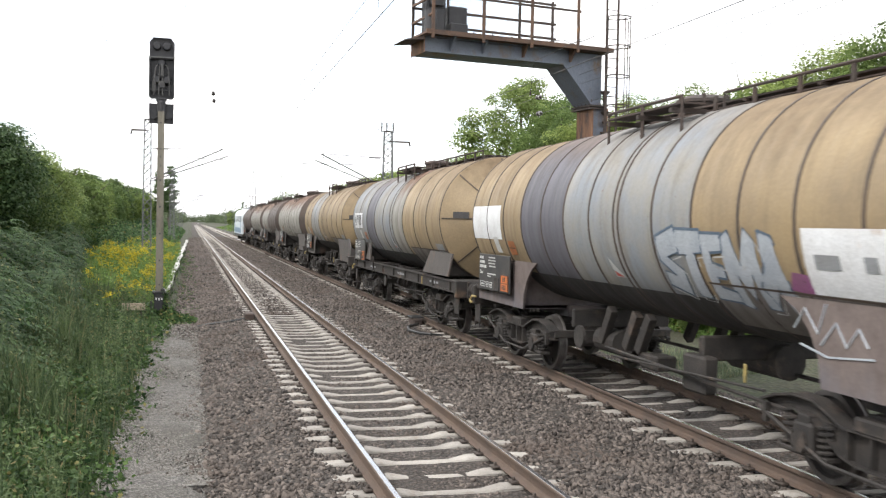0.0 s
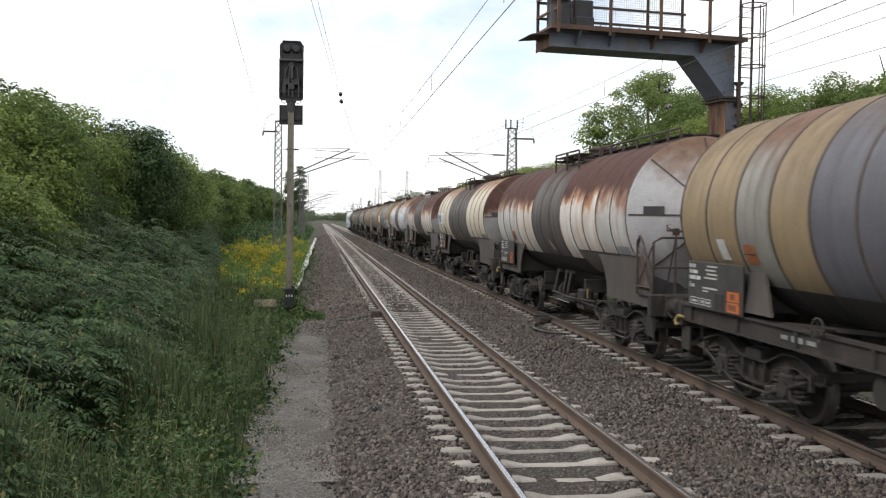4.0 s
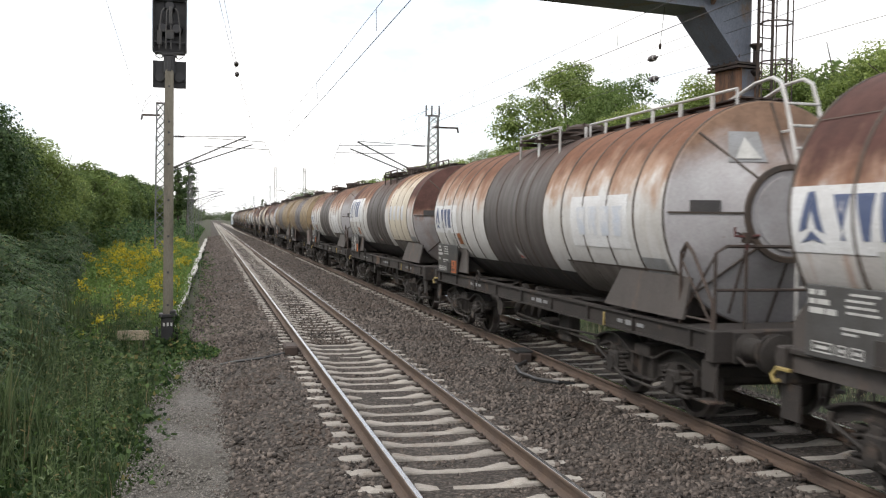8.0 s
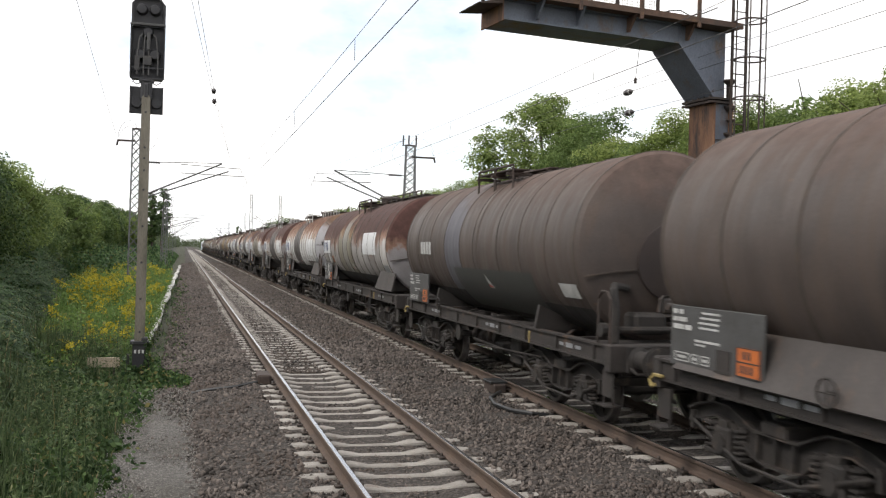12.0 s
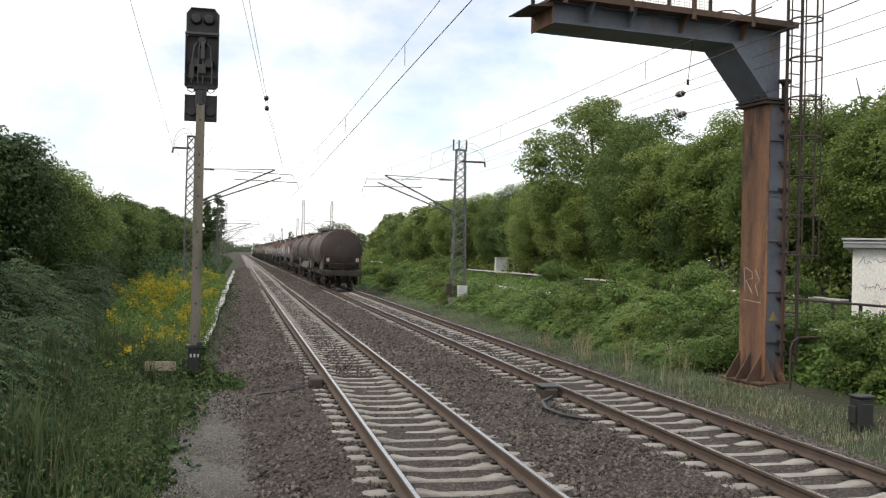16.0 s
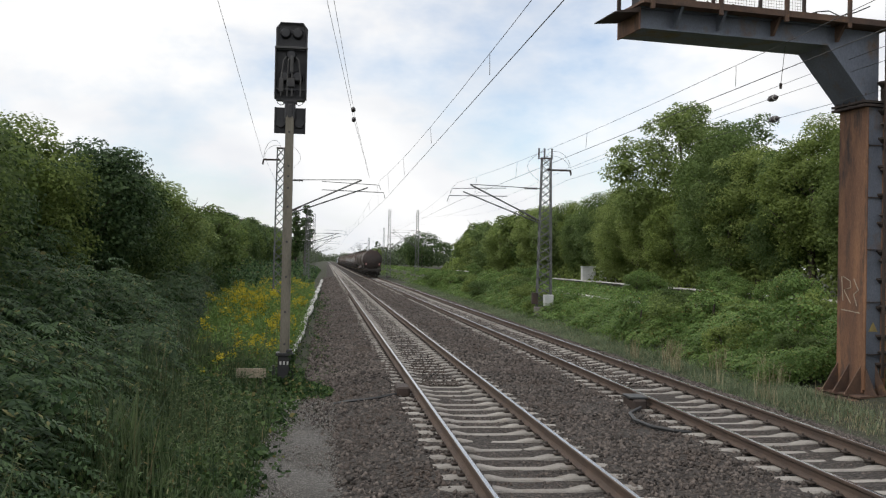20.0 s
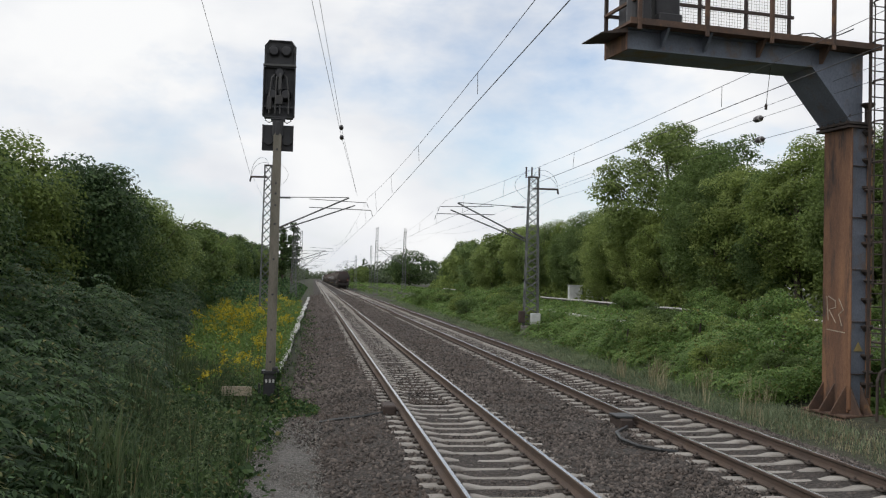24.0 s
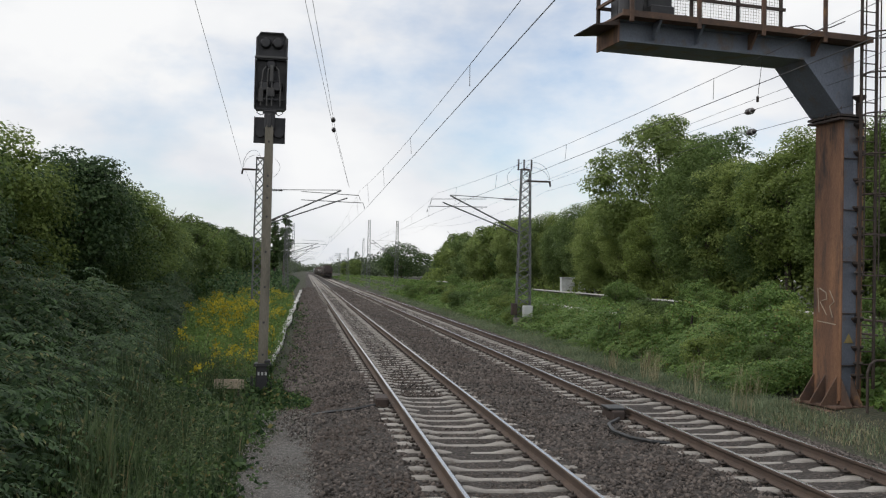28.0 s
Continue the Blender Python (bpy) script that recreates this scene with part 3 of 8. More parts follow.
tagged(pathway, "pale trodden grit path beside the ballast", "path", kind="structure")


# ---- tracks ----
def rail_profile():
    half = [(0.075, -0.172), (0.075, -0.160), (0.022, -0.142), (0.0085, -0.125), (0.0085, -0.055), (0.034, -0.04), (0.036, -0.012), (0.028, -0.002)]
    return half + [(-x, z) for x, z in half[::-1]]


def rail_web(bm):
    slab(bm, rail_profile(), -60, 1400, "y")


def rail_head(bm):
    slab(bm, [(-0.026, -0.003), (-0.022, 0.0), (0.022, 0.0), (0.026, -0.003)], -60, 1400, "y")


def sleeper_shape(bm):
    # prestressed concrete sleeper: raised, waisted ends and a lower middle
    xs = (-1.3, -1.27, -1.0, -0.52, -0.3, 0.3, 0.52, 1.0, 1.27, 1.3)
    top = (-0.03, 0.0, 0.012, 0.012, -0.03, -0.03, 0.012, 0.012, 0.0, -0.03)
    wid = (0.085, 0.10, 0.105, 0.10, 0.078, 0.078, 0.10, 0.105, 0.10, 0.085)
    rows = []
    for x, t, w in zip(xs, top, wid):
        rows.append([bm.verts.new(p) for p in ((x, -w - 0.03, -0.2), (x, -w, t - 0.018), (x, -w + 0.02, t), (x, w - 0.02, t), (x, w, t - 0.018), (x, w + 0.03, -0.2))])
    for a, b in zip(rows, rows[1:]):
        for k in range(5):
            bm.faces.new((a[k], a[k + 1], b[k + 1], b[k]))
    bm.faces.new(rows[0])
    bm.faces.new(rows[-1][::-1])


def clip_shape(bm):
    for side in (-1, 1):
        for r in (-1, 1):
            x = r * HALF + side * 0.115
            box(bm, (x, 0, 0.035), (0.09, 0.13, 0.03), bevel=0.008)
            rod(bm, (x, 0, 0.03), (x, 0, 0.085), 0.018, 6)


clip_me = shared("rail_fastening", clip_shape, M["clip"])
sleeper_me = shared("sleeper", sleeper_shape, M["concrete"])


def array_of(mesh, places, name, material):
    """Many copies of a small mesh joined into one."""
    n = len(mesh.vertices)
    co = np.empty(n * 3, np.float32)
    mesh.vertices.foreach_get("co", co)
    co = co.reshape(-1, 3)
    V = (co[None] + np.asarray(places, np.float32)[:, None]).reshape(-1, 3)
    tris = []
    for p in mesh.polygons:
        ix = list(p.vertices)
        tris += [(ix[0], ix[k], ix[k + 1]) for k in range(1, len(ix) - 1)]
    tris = np.array(tris, np.int32)
    F = (tris[None] + (np.arange(len(places)) * n)[:, None, None]).reshape(-1, 3)
    return soup(name, V, F, material)


def lay_track(xc, seed):
    t = tagged(new("railway_track"), "straight track of steel rails on pale concrete sleepers", "track", "railway tracks", "structure")
    t.location = (xc, 0, 0)
    for s in (-1, 1):
        r = part("rail", shared("rail", rail_web, M["rail_web"], 30), t, pose(s * HALF, 0, 0))
        part("rail_head", shared("rail_head", rail_head, M["rail_top"]), r, label="polished running surface")
    f = part("rail_fastening", array_of(clip_me, [(0, 0.597 + 0.6 * k, SLEEPER_TOP) for k in range(-8, 120)], "rail_fastenings", M["clip"]), t)
    tagged(f, kind="stuff")
    return t


track_one, track_two = lay_track(T1, 1), lay_track(T2, 2)

# ---- tank wagons ----
RT, ZT = 1.42, 2.59            # barrel radius and height of its axis


def ring_mesh(w):
    def make(bm):
        n = 56
        a = [bm.verts.new((RT * math.cos(k * math.tau / n), -w / 2, RT * math.sin(k * math.tau / n))) for k in range(n)]
        b = [bm.verts.new((RT * math.cos(k * math.tau / n), w / 2, RT * math.sin(k * math.tau / n))) for k in range(n)]
        for k in range(n):
            bm.faces.new((a[k], b[k], b[(k + 1) % n], a[(k + 1) % n]))
    return shared(("cladding_ring", round(w, 3)), make, M["tan"], 40)


def strap_mesh():
    def make(bm):
        spin(bm, [(RT - 0.01, -0.026), (RT + 0.008, -0.02), (RT + 0.010, 0.0), (RT + 0.008, 0.02), (RT - 0.01, 0.026)], 56)
    return shared("strap", make, M["strap"], 40)


def end_mesh(kind):
    def make(bm):
        prof = {"cone": [(RT, 0), (RT - 0.02, 0.03), (0.56, 0.47), (0.54, 0.49), (0, 0.49)],
                "dish": [(RT, 0), (RT - 0.05, 0.07), (1.1, 0.2), (0.7, 0.29), (0.3, 0.33), (0, 0.34)]}[kind]
        spin(bm, prof, 56)
    return shared(("tank_end", kind), make, M["tan"], 25)


def end_seams():
    def make(bm):
        for k in range(8):
            a = (k + 0.0) * math.tau / 8
            p = [(r * math.cos(a), 0.035 + (RT - 0.02 - r) / (RT - 0.58) * 0.44, r * math.sin(a)) for r in (RT - 0.03, 1.0, 0.57)]
            pipe(bm, p, 0.016, 4)
        spin(bm, [(0.60, 0.45), (0.60, 0.50), (0.54, 0.505), (0.52, 0.49)], 32)
    return shared("end_seams", make, M["strap"])


def cyl_patch(y0, y1, a0, a1, lift=0.006, n=10):
    """A thin painted plate that follows the barrel's side; angles in degrees up from the level of the axis, on the -x side."""
    bm = bmesh.new()
    r = RT + lift
    rows = []
    for i in range(n + 1):
        a = radians(a0 + (a1 - a0) * i / n)
        rows.append([bm.verts.new((-r * math.cos(a), y, r * math.sin(a))) for y in (y0, y1)])
    for p, q in zip(rows, rows[1:]):
        bm.faces.new((p[0], p[1], q[1], q[0]))
    return bm


def cyl_shape(outline, lift=0.008):
    """An outline of (y, height) pairs wrapped on the barrel's side."""
    bm = bmesh.new()
    r = RT + lift
    bm.faces.new([bm.verts.new((0, y, h)) for y, h in outline])
    lo, hi = min(h for _, h in outline), max(h for _, h in outline)
    for k in range(1, int((hi - lo) / 0.1) + 1):
        bmesh.ops.bisect_plane(bm, geom=bm.verts[:] + bm.edges[:] + bm.faces[:], plane_co=(0, 0, lo + 0.1 * k), plane_no=(0, 0, 1))
    for v in bm.verts:
        h = v.co.z
        v.co.x, v.co.z = -r * math.cos(h / r), r * math.sin(h / r)
    return bm


def stroke(pts, w, lift=0.010):
    """A painted line of width w through (y, height) pairs, wrapped on the barrel's side."""
    bm = bmesh.new()
    r = RT + lift
    P = [Vector(p) for p in pts]
    prev = None
    for i, p in enumerate(P):
        d = (P[min(i + 1, len(P) - 1)] - P[max(i - 1, 0)]).normalized()
        nn = Vector((-d.y, d.x)) * w / 2
        pair = [bm.verts.new((-r * math.cos(q.y / r), q.x, r * math.sin(q.y / r))) for q in (p + nn, p - nn)]
        if prev:
            bm.faces.new((prev[0], prev[1], pair[1], pair[0]))
        prev = pair
    return bm


def flat(bm, name, m):
    return done(bm, name, M[m], 50)


def side_frame(bm):
    """A thin bowed web between two flanges, sagging between the axle boxes."""
    up = [(-1.62, 0.70), (-1.4, 0.78), (-1.1, 0.84), (-0.8, 0.83), (-0.55, 0.74), (-0.36, 0.66), (0.36, 0.66), (0.55, 0.74), (0.8, 0.83), (1.1, 0.84), (1.4, 0.78), (1.62, 0.70)]
    low = [(-1.62, 0.60), (-1.38, 0.65), (-1.1, 0.72), (-0.84, 0.69), (-0.62, 0.56), (-0.42, 0.42), (-0.2, 0.37), (0.2, 0.37), (0.42, 0.42), (0.62, 0.56), (0.84, 0.69), (1.1, 0.72), (1.38, 0.65), (1.62, 0.60)]
    slab(bm, up + low[::-1], -0.012, 0.012)
    slab(bm, [(y, z + 0.028) for y, z in up] + up[::-1], -0.10, 0.09)
    slab(bm, low + [(y, z - 0.022) for y, z in low[::-1]], -0.085, 0.085)
    box(bm, (0.01, 0, 0.74), (0.24, 0.42, 0.14), bevel=0.02)
    for y in (-0.3, 0.0, 0.3):
        box(bm, (-0.05, y, 0.53), (0.08, 0.025, 0.28))
    pipe(bm, [(-0.13, -1.45, 0.60), (-0.14, -0.5, 0.30), (-0.14, 0.5, 0.30), (-0.13, 1.45, 0.60)], 0.022, 6)
    for y in (-1.5, 1.5):
        box(bm, (-0.1, y, 0.60), (0.05, 0.06, 0.2))


def bogie_frame(bm):
    box(bm, (0, 0, 0.72), (1.94, 0.42, 0.22), bevel=0.02)
    box(bm, (0, 0, 0.7), (0.3, 3.1, 0.1))
    for s in (-1, 1):
        box(bm, (0, s * 1.58, 0.68), (2.05, 0.1, 0.12), bevel=0.01)
        box(bm, (0, s * 0.42, 0.62), (1.6, 0.06, 0.2))


def wheelset(bm):
    rod(bm, (-1.1, 0, 0), (1.1, 0, 0), 0.08, 10)
    for s in (-1, 1):
        x = s * HALF
        spin(bm, [(0.09, x - s * 0.04), (0.2, x - s * 0.03), (0.38, x - s * 0.02), (0.40, x - s * 0.065), (0.49, x - s * 0.065), (0.485, x - s * 0.04), (0.462, x - s * 0.03),
                  (0.458, x + s * 0.065), (0.40, x + s * 0.065), (0.38, x + s * 0.02), (0.2, x + s * 0.01), (0.09, x + s * 0.04)], 28, "x")
        for k in range(3):
            a = k * math.tau / 3
            box(bm, (x + s * 0.025, 0.3 * math.cos(a), 0.3 * math.sin(a)), (0.02, 0.06, 0.06))


def wheel_mesh():
    """The wheelset, its tread and rim worn bright."""
    me = shared("wheelset", wheelset, M["wheel"], 35)
    if len(me.materials) == 1:
        me.materials.append(M["tread"])
        for f in me.polygons:
            if all(0.39 < math.hypot(me.vertices[i].co.y, me.vertices[i].co.z) for i in f.vertices):
                f.material_index = 1
    return me


def axle_box(bm):
    box(bm, (0, 0, 0), (0.20, 0.30, 0.32), bevel=0.03)
    rod(bm, (-0.13, 0, -0.02), (0.12, 0, -0.02), 0.115, 12)
    box(bm, (0, 0, -0.14), (0.18, 0.74, 0.05), bevel=0.01)
    box(bm, (-0.01, 0, 0.18), (0.14, 0.18, 0.1), bevel=0.01)
    for k in (-1, 1):
        for j in (-1, 1):
            rod(bm, (-0.12, k * 0.08, -0.02 + j * 0.07), (-0.14, k * 0.08, -0.02 + j * 0.07), 0.016, 6)


def coil(bm):
    pts = [(0.085 * math.cos(i * 0.9), 0.085 * math.sin(i * 0.9), i * 0.0084) for i in range(36)]
    pipe(bm, pts, 0.017, 5)
    rod(bm, (0, 0, 0.0), (0, 0, 0.3), 0.05, 8)


def add_bogie(wagon, y):
    fr = part("bogie", shared("bogie", bogie_frame, M["bogie"], 30), wagon, pose(0, y, 0), "grimy steel bogie")
    for s in (-1, 1):
        part("side_frame", shared("side_frame", side_frame, M["bogie"], 30), fr, pose(s * 1.01, 0, 0, 0, 0, 0 if s < 0 else 180))
    for dy in (-0.9, 0.9):
        w = part("wheelset", wheel_mesh(), fr, pose(0, dy, 0.46))
        WHEELS.append(w)
        for s in (-1, 1):
            part("axle_box", shared("axle_box", axle_box, M["bogie"]), fr, pose(s * 1.04, dy, 0.46, 0, 0, 0 if s < 0 else 180))
            for k in (-1, 1):
                part("coil_spring", shared("coil_spring", coil, M["bogie"]), fr, pose(s * 1.04, dy + k * 0.27, 0.35))
    return fr


def buffer_shape(bm):
    spin(bm, [(0.0, 0.0), (0.17, 0.0), (0.17, 0.05), (0.125, 0.08), (0.12, 0.33), (0.10, 0.33), (0.095, 0.50), (0.225, 0.535), (0.225, 0.56), (0.15, 0.58), (0.0, 0.585)], 20)
    box(bm, (0, 0.02, 0), (0.36, 0.04, 0.36), bevel=0.01)


def hook_shape(bm):
    box(bm, (0, 0.12, 0), (0.09, 0.3, 0.14), bevel=0.03)
    pipe(bm, [(0.05, 0.2, 0.02), (0.09, 0.3, -0.2), (0.09, 0.3, -0.5), (-0.09, 0.3, -0.5), (-0.09, 0.3, -0.2), (-0.05, 0.2, 0.02)], 0.022, 6)
    pipe(bm, [(0.45, 0.0, 0.05), (0.48, 0.2, -0.1), (0.5, 0.3, -0.45), (0.42, 0.25, -0.5)], 0.03, 6)
    pipe(bm, [(-0.45, 0.0, 0.05), (-0.48, 0.2, -0.1), (-0.5, 0.3, -0.45), (-0.42, 0.25, -0.5)], 0.03, 6)


def headstock(bm):
    box(bm, (0, 0, 1.06), (2.6, 0.16, 0.38), bevel=0.02)
    box(bm, (0, -0.35, 1.21), (2.5, 0.75, 0.06), bevel=0.01)
    for s in (-1, 1):
        box(bm, (s * 1.22, -0.1, 0.7), (0.03, 0.3, 0.35))
        box(bm, (s * 1.22, -0.08, 0.42), (0.24, 0.3, 0.02))
        pipe(bm, [(s * 1.22, -0.22, 0.9), (s * 1.22, -0.22, 0.42), (s * 1.22, 0.06, 0.42), (s * 1.22, 0.06, 0.9)], 0.014, 4)
        pipe(bm, [(s * 1.0, 0.1, 0.95), (s * 1.0, 0.3, 0.88), (s * 0.6, 0.3, 0.88), (s * 0.6, 0.1, 0.95)], 0.02, 6)


def sill(L):
    def make(bm):
        h = L / 2 - 0.72
        for z in (0.99, 1.22):
            box(bm, (0.05, 0, z), (0.14, 2 * h, 0.03))
        box(bm, (0.03, 0, 1.105), (0.03, 2 * h, 0.24))
        for k in range(9):
            box(bm, (-0.005, -h + 0.4 + k * (2 * h - 0.8) / 8, 1.105), (0.045, 0.04, 0.2))
    return shared(("side_sill", L), make, M["frame"])


def cross_members(L):
    def make(bm):
        for k in range(7):
            y = -L / 2 + 2.2 + k * (L - 4.4) / 6
            box(bm, (0, y, 1.13), (2.4, 0.1, 0.16))
        for s in (-1, 1):
            box(bm, (s * 0.28, 0, 1.08), (0.1, L - 1.5, 0.28))
            for j in (-1, 1):
                pipe(bm, [(s * 1.2, j * 4.2, 1.2), (s * 0.3, j * 2.6, 1.2)], 0.04, 4)
                pipe(bm, [(s * 1.2, j * 1.0, 1.2), (s * 0.3, j * 2.6, 1.2)], 0.04, 4)
    return shared(("underframe", L), make, M["frame"])


def wing_saddle(L):
    # deep end plate with a hollow inner edge, that carries a barrel without an underframe
    def make(bm):
        e = L / 2 - 0.75
        arc = [(e - 3.5 + 0.95 * math.sin(a), 1.86 - 0.86 * (1 - math.cos(a))) for a in (radians(d) for d in (0, 18, 36, 54, 72, 90))]
        poly = [(e, 1.0), (e, 1.5), (e - 0.35, 1.86)] + arc
        slab(bm, poly, -1.20, -1.16)
        slab(bm, poly, 1.16, 1.20)
        slab(bm, [(-1.18, 1.0), (-1.18, 1.55), (-0.9, 1.45), (-0.5, 1.3), (0.5, 1.3), (0.9, 1.45), (1.18, 1.55), (1.18, 1.0)], e - 0.06, e, "y")
        slab(bm, [(-1.18, 1.0), (-1.18, 1.85), (-0.8, 1.47), (-0.4, 1.3), (0.4, 1.3), (0.8, 1.47), (1.18, 1.85), (1.18, 1.0)], e - 2.4, e - 2.34, "y")
        box(bm, (0, e - 1.2, 1.02), (2.3, 2.4, 0.06))
        box(bm, (0, e - 1.2, 0.95), (0.6, 2.6, 0.2))
    return shared(("wing_saddle", L), make, M["saddle"])


def hand_hole(bm):
    """An oval grip hole with a folded lip."""
    bmesh.ops.create_circle(bm, cap_ends=True, segments=16, radius=0.13, matrix=Matrix.Rotation(radians(90), 4, 'X') @ Matrix.Diagonal((1.25, 0.8, 1, 1)))
    pipe(bm, [(0.165 * math.cos(k * math.tau / 16), 0.004, 0.106 * math.sin(k * math.tau / 16)) for k in range(17)], 0.012, 4)


def frame_saddle(bm):
    for s in (-1, 1):
        v = [(s * 1.30, 1.05, 1.30), (s * 1.30, -1.25, 1.30), (s * 1.20, -0.85, 1.86), (s * 1.20, 1.05, 1.80)]
        w = [(x - s * 0.04, y, z) for x, y, z in v]
        a = [bm.verts.new(p) for p in v]
        b = [bm.verts.new(p) for p in w]
        bm.faces.new(a)
        bm.faces.new(b[::-1])
        for i in range(4):
            bm.faces.new((a[i], b[i], b[(i + 1) % 4], a[(i + 1) % 4]))
    slab(bm, [(-1.26, 1.3), (-1.18, 1.82), (-0.8, 1.47), (-0.4, 1.28), (0.4, 1.28), (0.8, 1.47), (1.18, 1.82), (1.26, 1.3)], 0.5, 0.56, "y")
    slab(bm, [(-1.26, 1.3), (-1.18, 1.82), (-0.8, 1.47), (-0.4, 1.28), (0.4, 1.28), (0.8, 1.47), (1.18, 1.82), (1.26, 1.3)], -0.6, -0.54, "y")


def brake_gear(bm):
    # hangers, cylinder, levers and rods under the barrel
    for y in (1.55, 0.75, 0.35):
        box(bm, (-0.72, y, 0.98), (0.12, 0.16, 0.62), Euler((radians(32), 0, 0)).to_matrix(), 0.01)
        box(bm, (0.72, y, 0.98), (0.12, 0.16, 0.62), Euler((radians(32), 0, 0)).to_matrix(), 0.01)
    rod(bm, (-0.55, 1.35, 0.72), (-0.55, 2.05, 0.72), 0.19, 14)
    rod(bm, (-0.55, 2.05, 0.72), (-0.55, 2.2, 0.72), 0.12, 12)
    rod(bm, (0.2, -1.6, 0.85), (0.2, -0.5, 0.85), 0.22, 14)
    box(bm, (-0.6, 0.2, 0.62), (0.3, 0.5, 0.2), bevel=0.02)
    pipe(bm, [(-1.05, 0.9, 0.74), (-1.05, -3.4, 0.66)], 0.025, 6)
    pipe(bm, [(-1.1, 0.6, 0.66), (-1.1, -3.0, 0.8)], 0.018, 6)
    pipe(bm, [(0.3, 3.0, 0.7), (0.3, -3.4, 0.7)], 0.03, 6)
    rod(bm, (-1.22, 1.5, 0.82), (-1.17, 1.5, 0.82), 0.17, 14)
    box(bm, (0, -1.4, 1.02), (1.8, 0.12, 0.3), bevel=0.02)
    box(bm, (-0.9, -1.4, 0.72), (0.2, 0.5, 0.45), bevel=0.03)
    box(bm, (0, 2.6, 0.98), (1.7, 0.1, 0.3), bevel=0.02)


def yellow_lever(bm):
    box(bm, (0, 0, 0), (0.025, 0.04, 0.13), bevel=0.008)
    box(bm, (0, 0, -0.09), (0.03, 0.025, 0.08), bevel=0.006)


def hand_wheel(bm):
    pts = [(0, 0.13 * math.cos(k * math.tau / 14), 0.13 * math.sin(k * math.tau / 14)) for k in range(15)]
    pipe(bm, pts, 0.014, 5)
    for k in range(4):
        a = k * math.tau / 4
        rod(bm, (0, 0, 0), (0, 0.13 * math.cos(a), 0.13 * math.sin(a)), 0.01, 5)
    rod(bm, (-0.02, 0, 0), (0.2, 0, 0), 0.015, 5)


def catwalk(L, style):
    def make(bm):
        h = L / 2 - 1.65
        y0 = -h if style != "short" else -1.2
        y1 = 1.6 if style != "short" else 1.4
        for x in (-0.24, 0.0, 0.24):
            box(bm, (x, (y0 + y1) / 2, 4.05), (0.17, y1 - y0, 0.02))
        n = int((y1 - y0) / 1.25)
        for k in range(n + 1):
            y = y0 + 0.1 + k * (y1 - y0 - 0.2) / n
            box(bm, (0, y, 4.025), (0.7, 0.05, 0.03))
        for x in (-0.75, 0.75):
            box(bm, (x, 0.2, 4.02), (0.36, 2.1, 0.025))
            for y in (-0.7, 0.2, 1.1):
                box(bm, (x, y, 3.94), (0.5, 0.06, 0.06))
    return shared(("catwalk", L, style), make, M["steel_dark"])


def guard_rail(L, style, side):
    def make(bm):
        h = L / 2 - 1.65
        if style != "short" and side < 0:
            pipe(bm, [(-0.42, -h, 3.93), (-0.42, -h, 4.15), (-0.42, -1.0, 4.15), (-0.42, -1.0, 3.93)], 0.02, 6)
            for k in range(6):
                y = -h + 0.6 + k * (h - 1.4) / 5
                box(bm, (-0.42, y, 4.03), (0.03, 0.06, 0.2))
        for x in (side * 0.92,):
            pipe(bm, [(x, -0.85, 3.65), (x, -0.85, 4.1), (x, 1.25, 4.1), (x, 1.25, 3.65)], 0.022, 6)
            rod(bm, (x, 0.2, 3.65), (x, 0.2, 4.1), 0.03, 4)
    return shared(("guard_rail", L, style, side), make, M["steel_dark"])


def manhole(bm):
    spin(bm, [(0.34, 3.9), (0.34, 4.17), (0.38, 4.17), (0.38, 4.21), (0.25, 4.27), (0, 4.28)], 20, "z")
    for k in range(6):
        a = k * math.tau / 6
        rod(bm, (0.36 * math.cos(a), 0.36 * math.sin(a), 4.15), (0.36 * math.cos(a), 0.36 * math.sin(a), 4.27), 0.025, 6)


def end_ladder(bm):
    # arched stiles over the rim of the barrel, rungs down the end face
    for x in (-0.22, 0.22):
        pipe(bm, [(x, -1.0, 4.12), (x, -0.35, 4.28), (x, 0.02, 4.30), (x, 0.20, 4.22), (x, 0.32, 3.95), (x, 0.60, 3.1), (x, 0.62, 1.25)], 0.026, 6)
    for k in range(10):
        ry = 0.62 if k < 6 else 0.62 - (k - 6) * 0.092
        rod(bm, (-0.22, ry, 1.42 + k * 0.28), (0.22, ry, 1.42 + k * 0.28), 0.018, 6)
    for z in (3.6, 2.3):
        d = 0.44 if z > 3 else 0.6
        rod(bm, (-0.22, d - 0.25, z), (-0.22, d, z), 0.018, 5)
        rod(bm, (0.22, d - 0.25, z), (0.22, d, z), 0.018, 5)


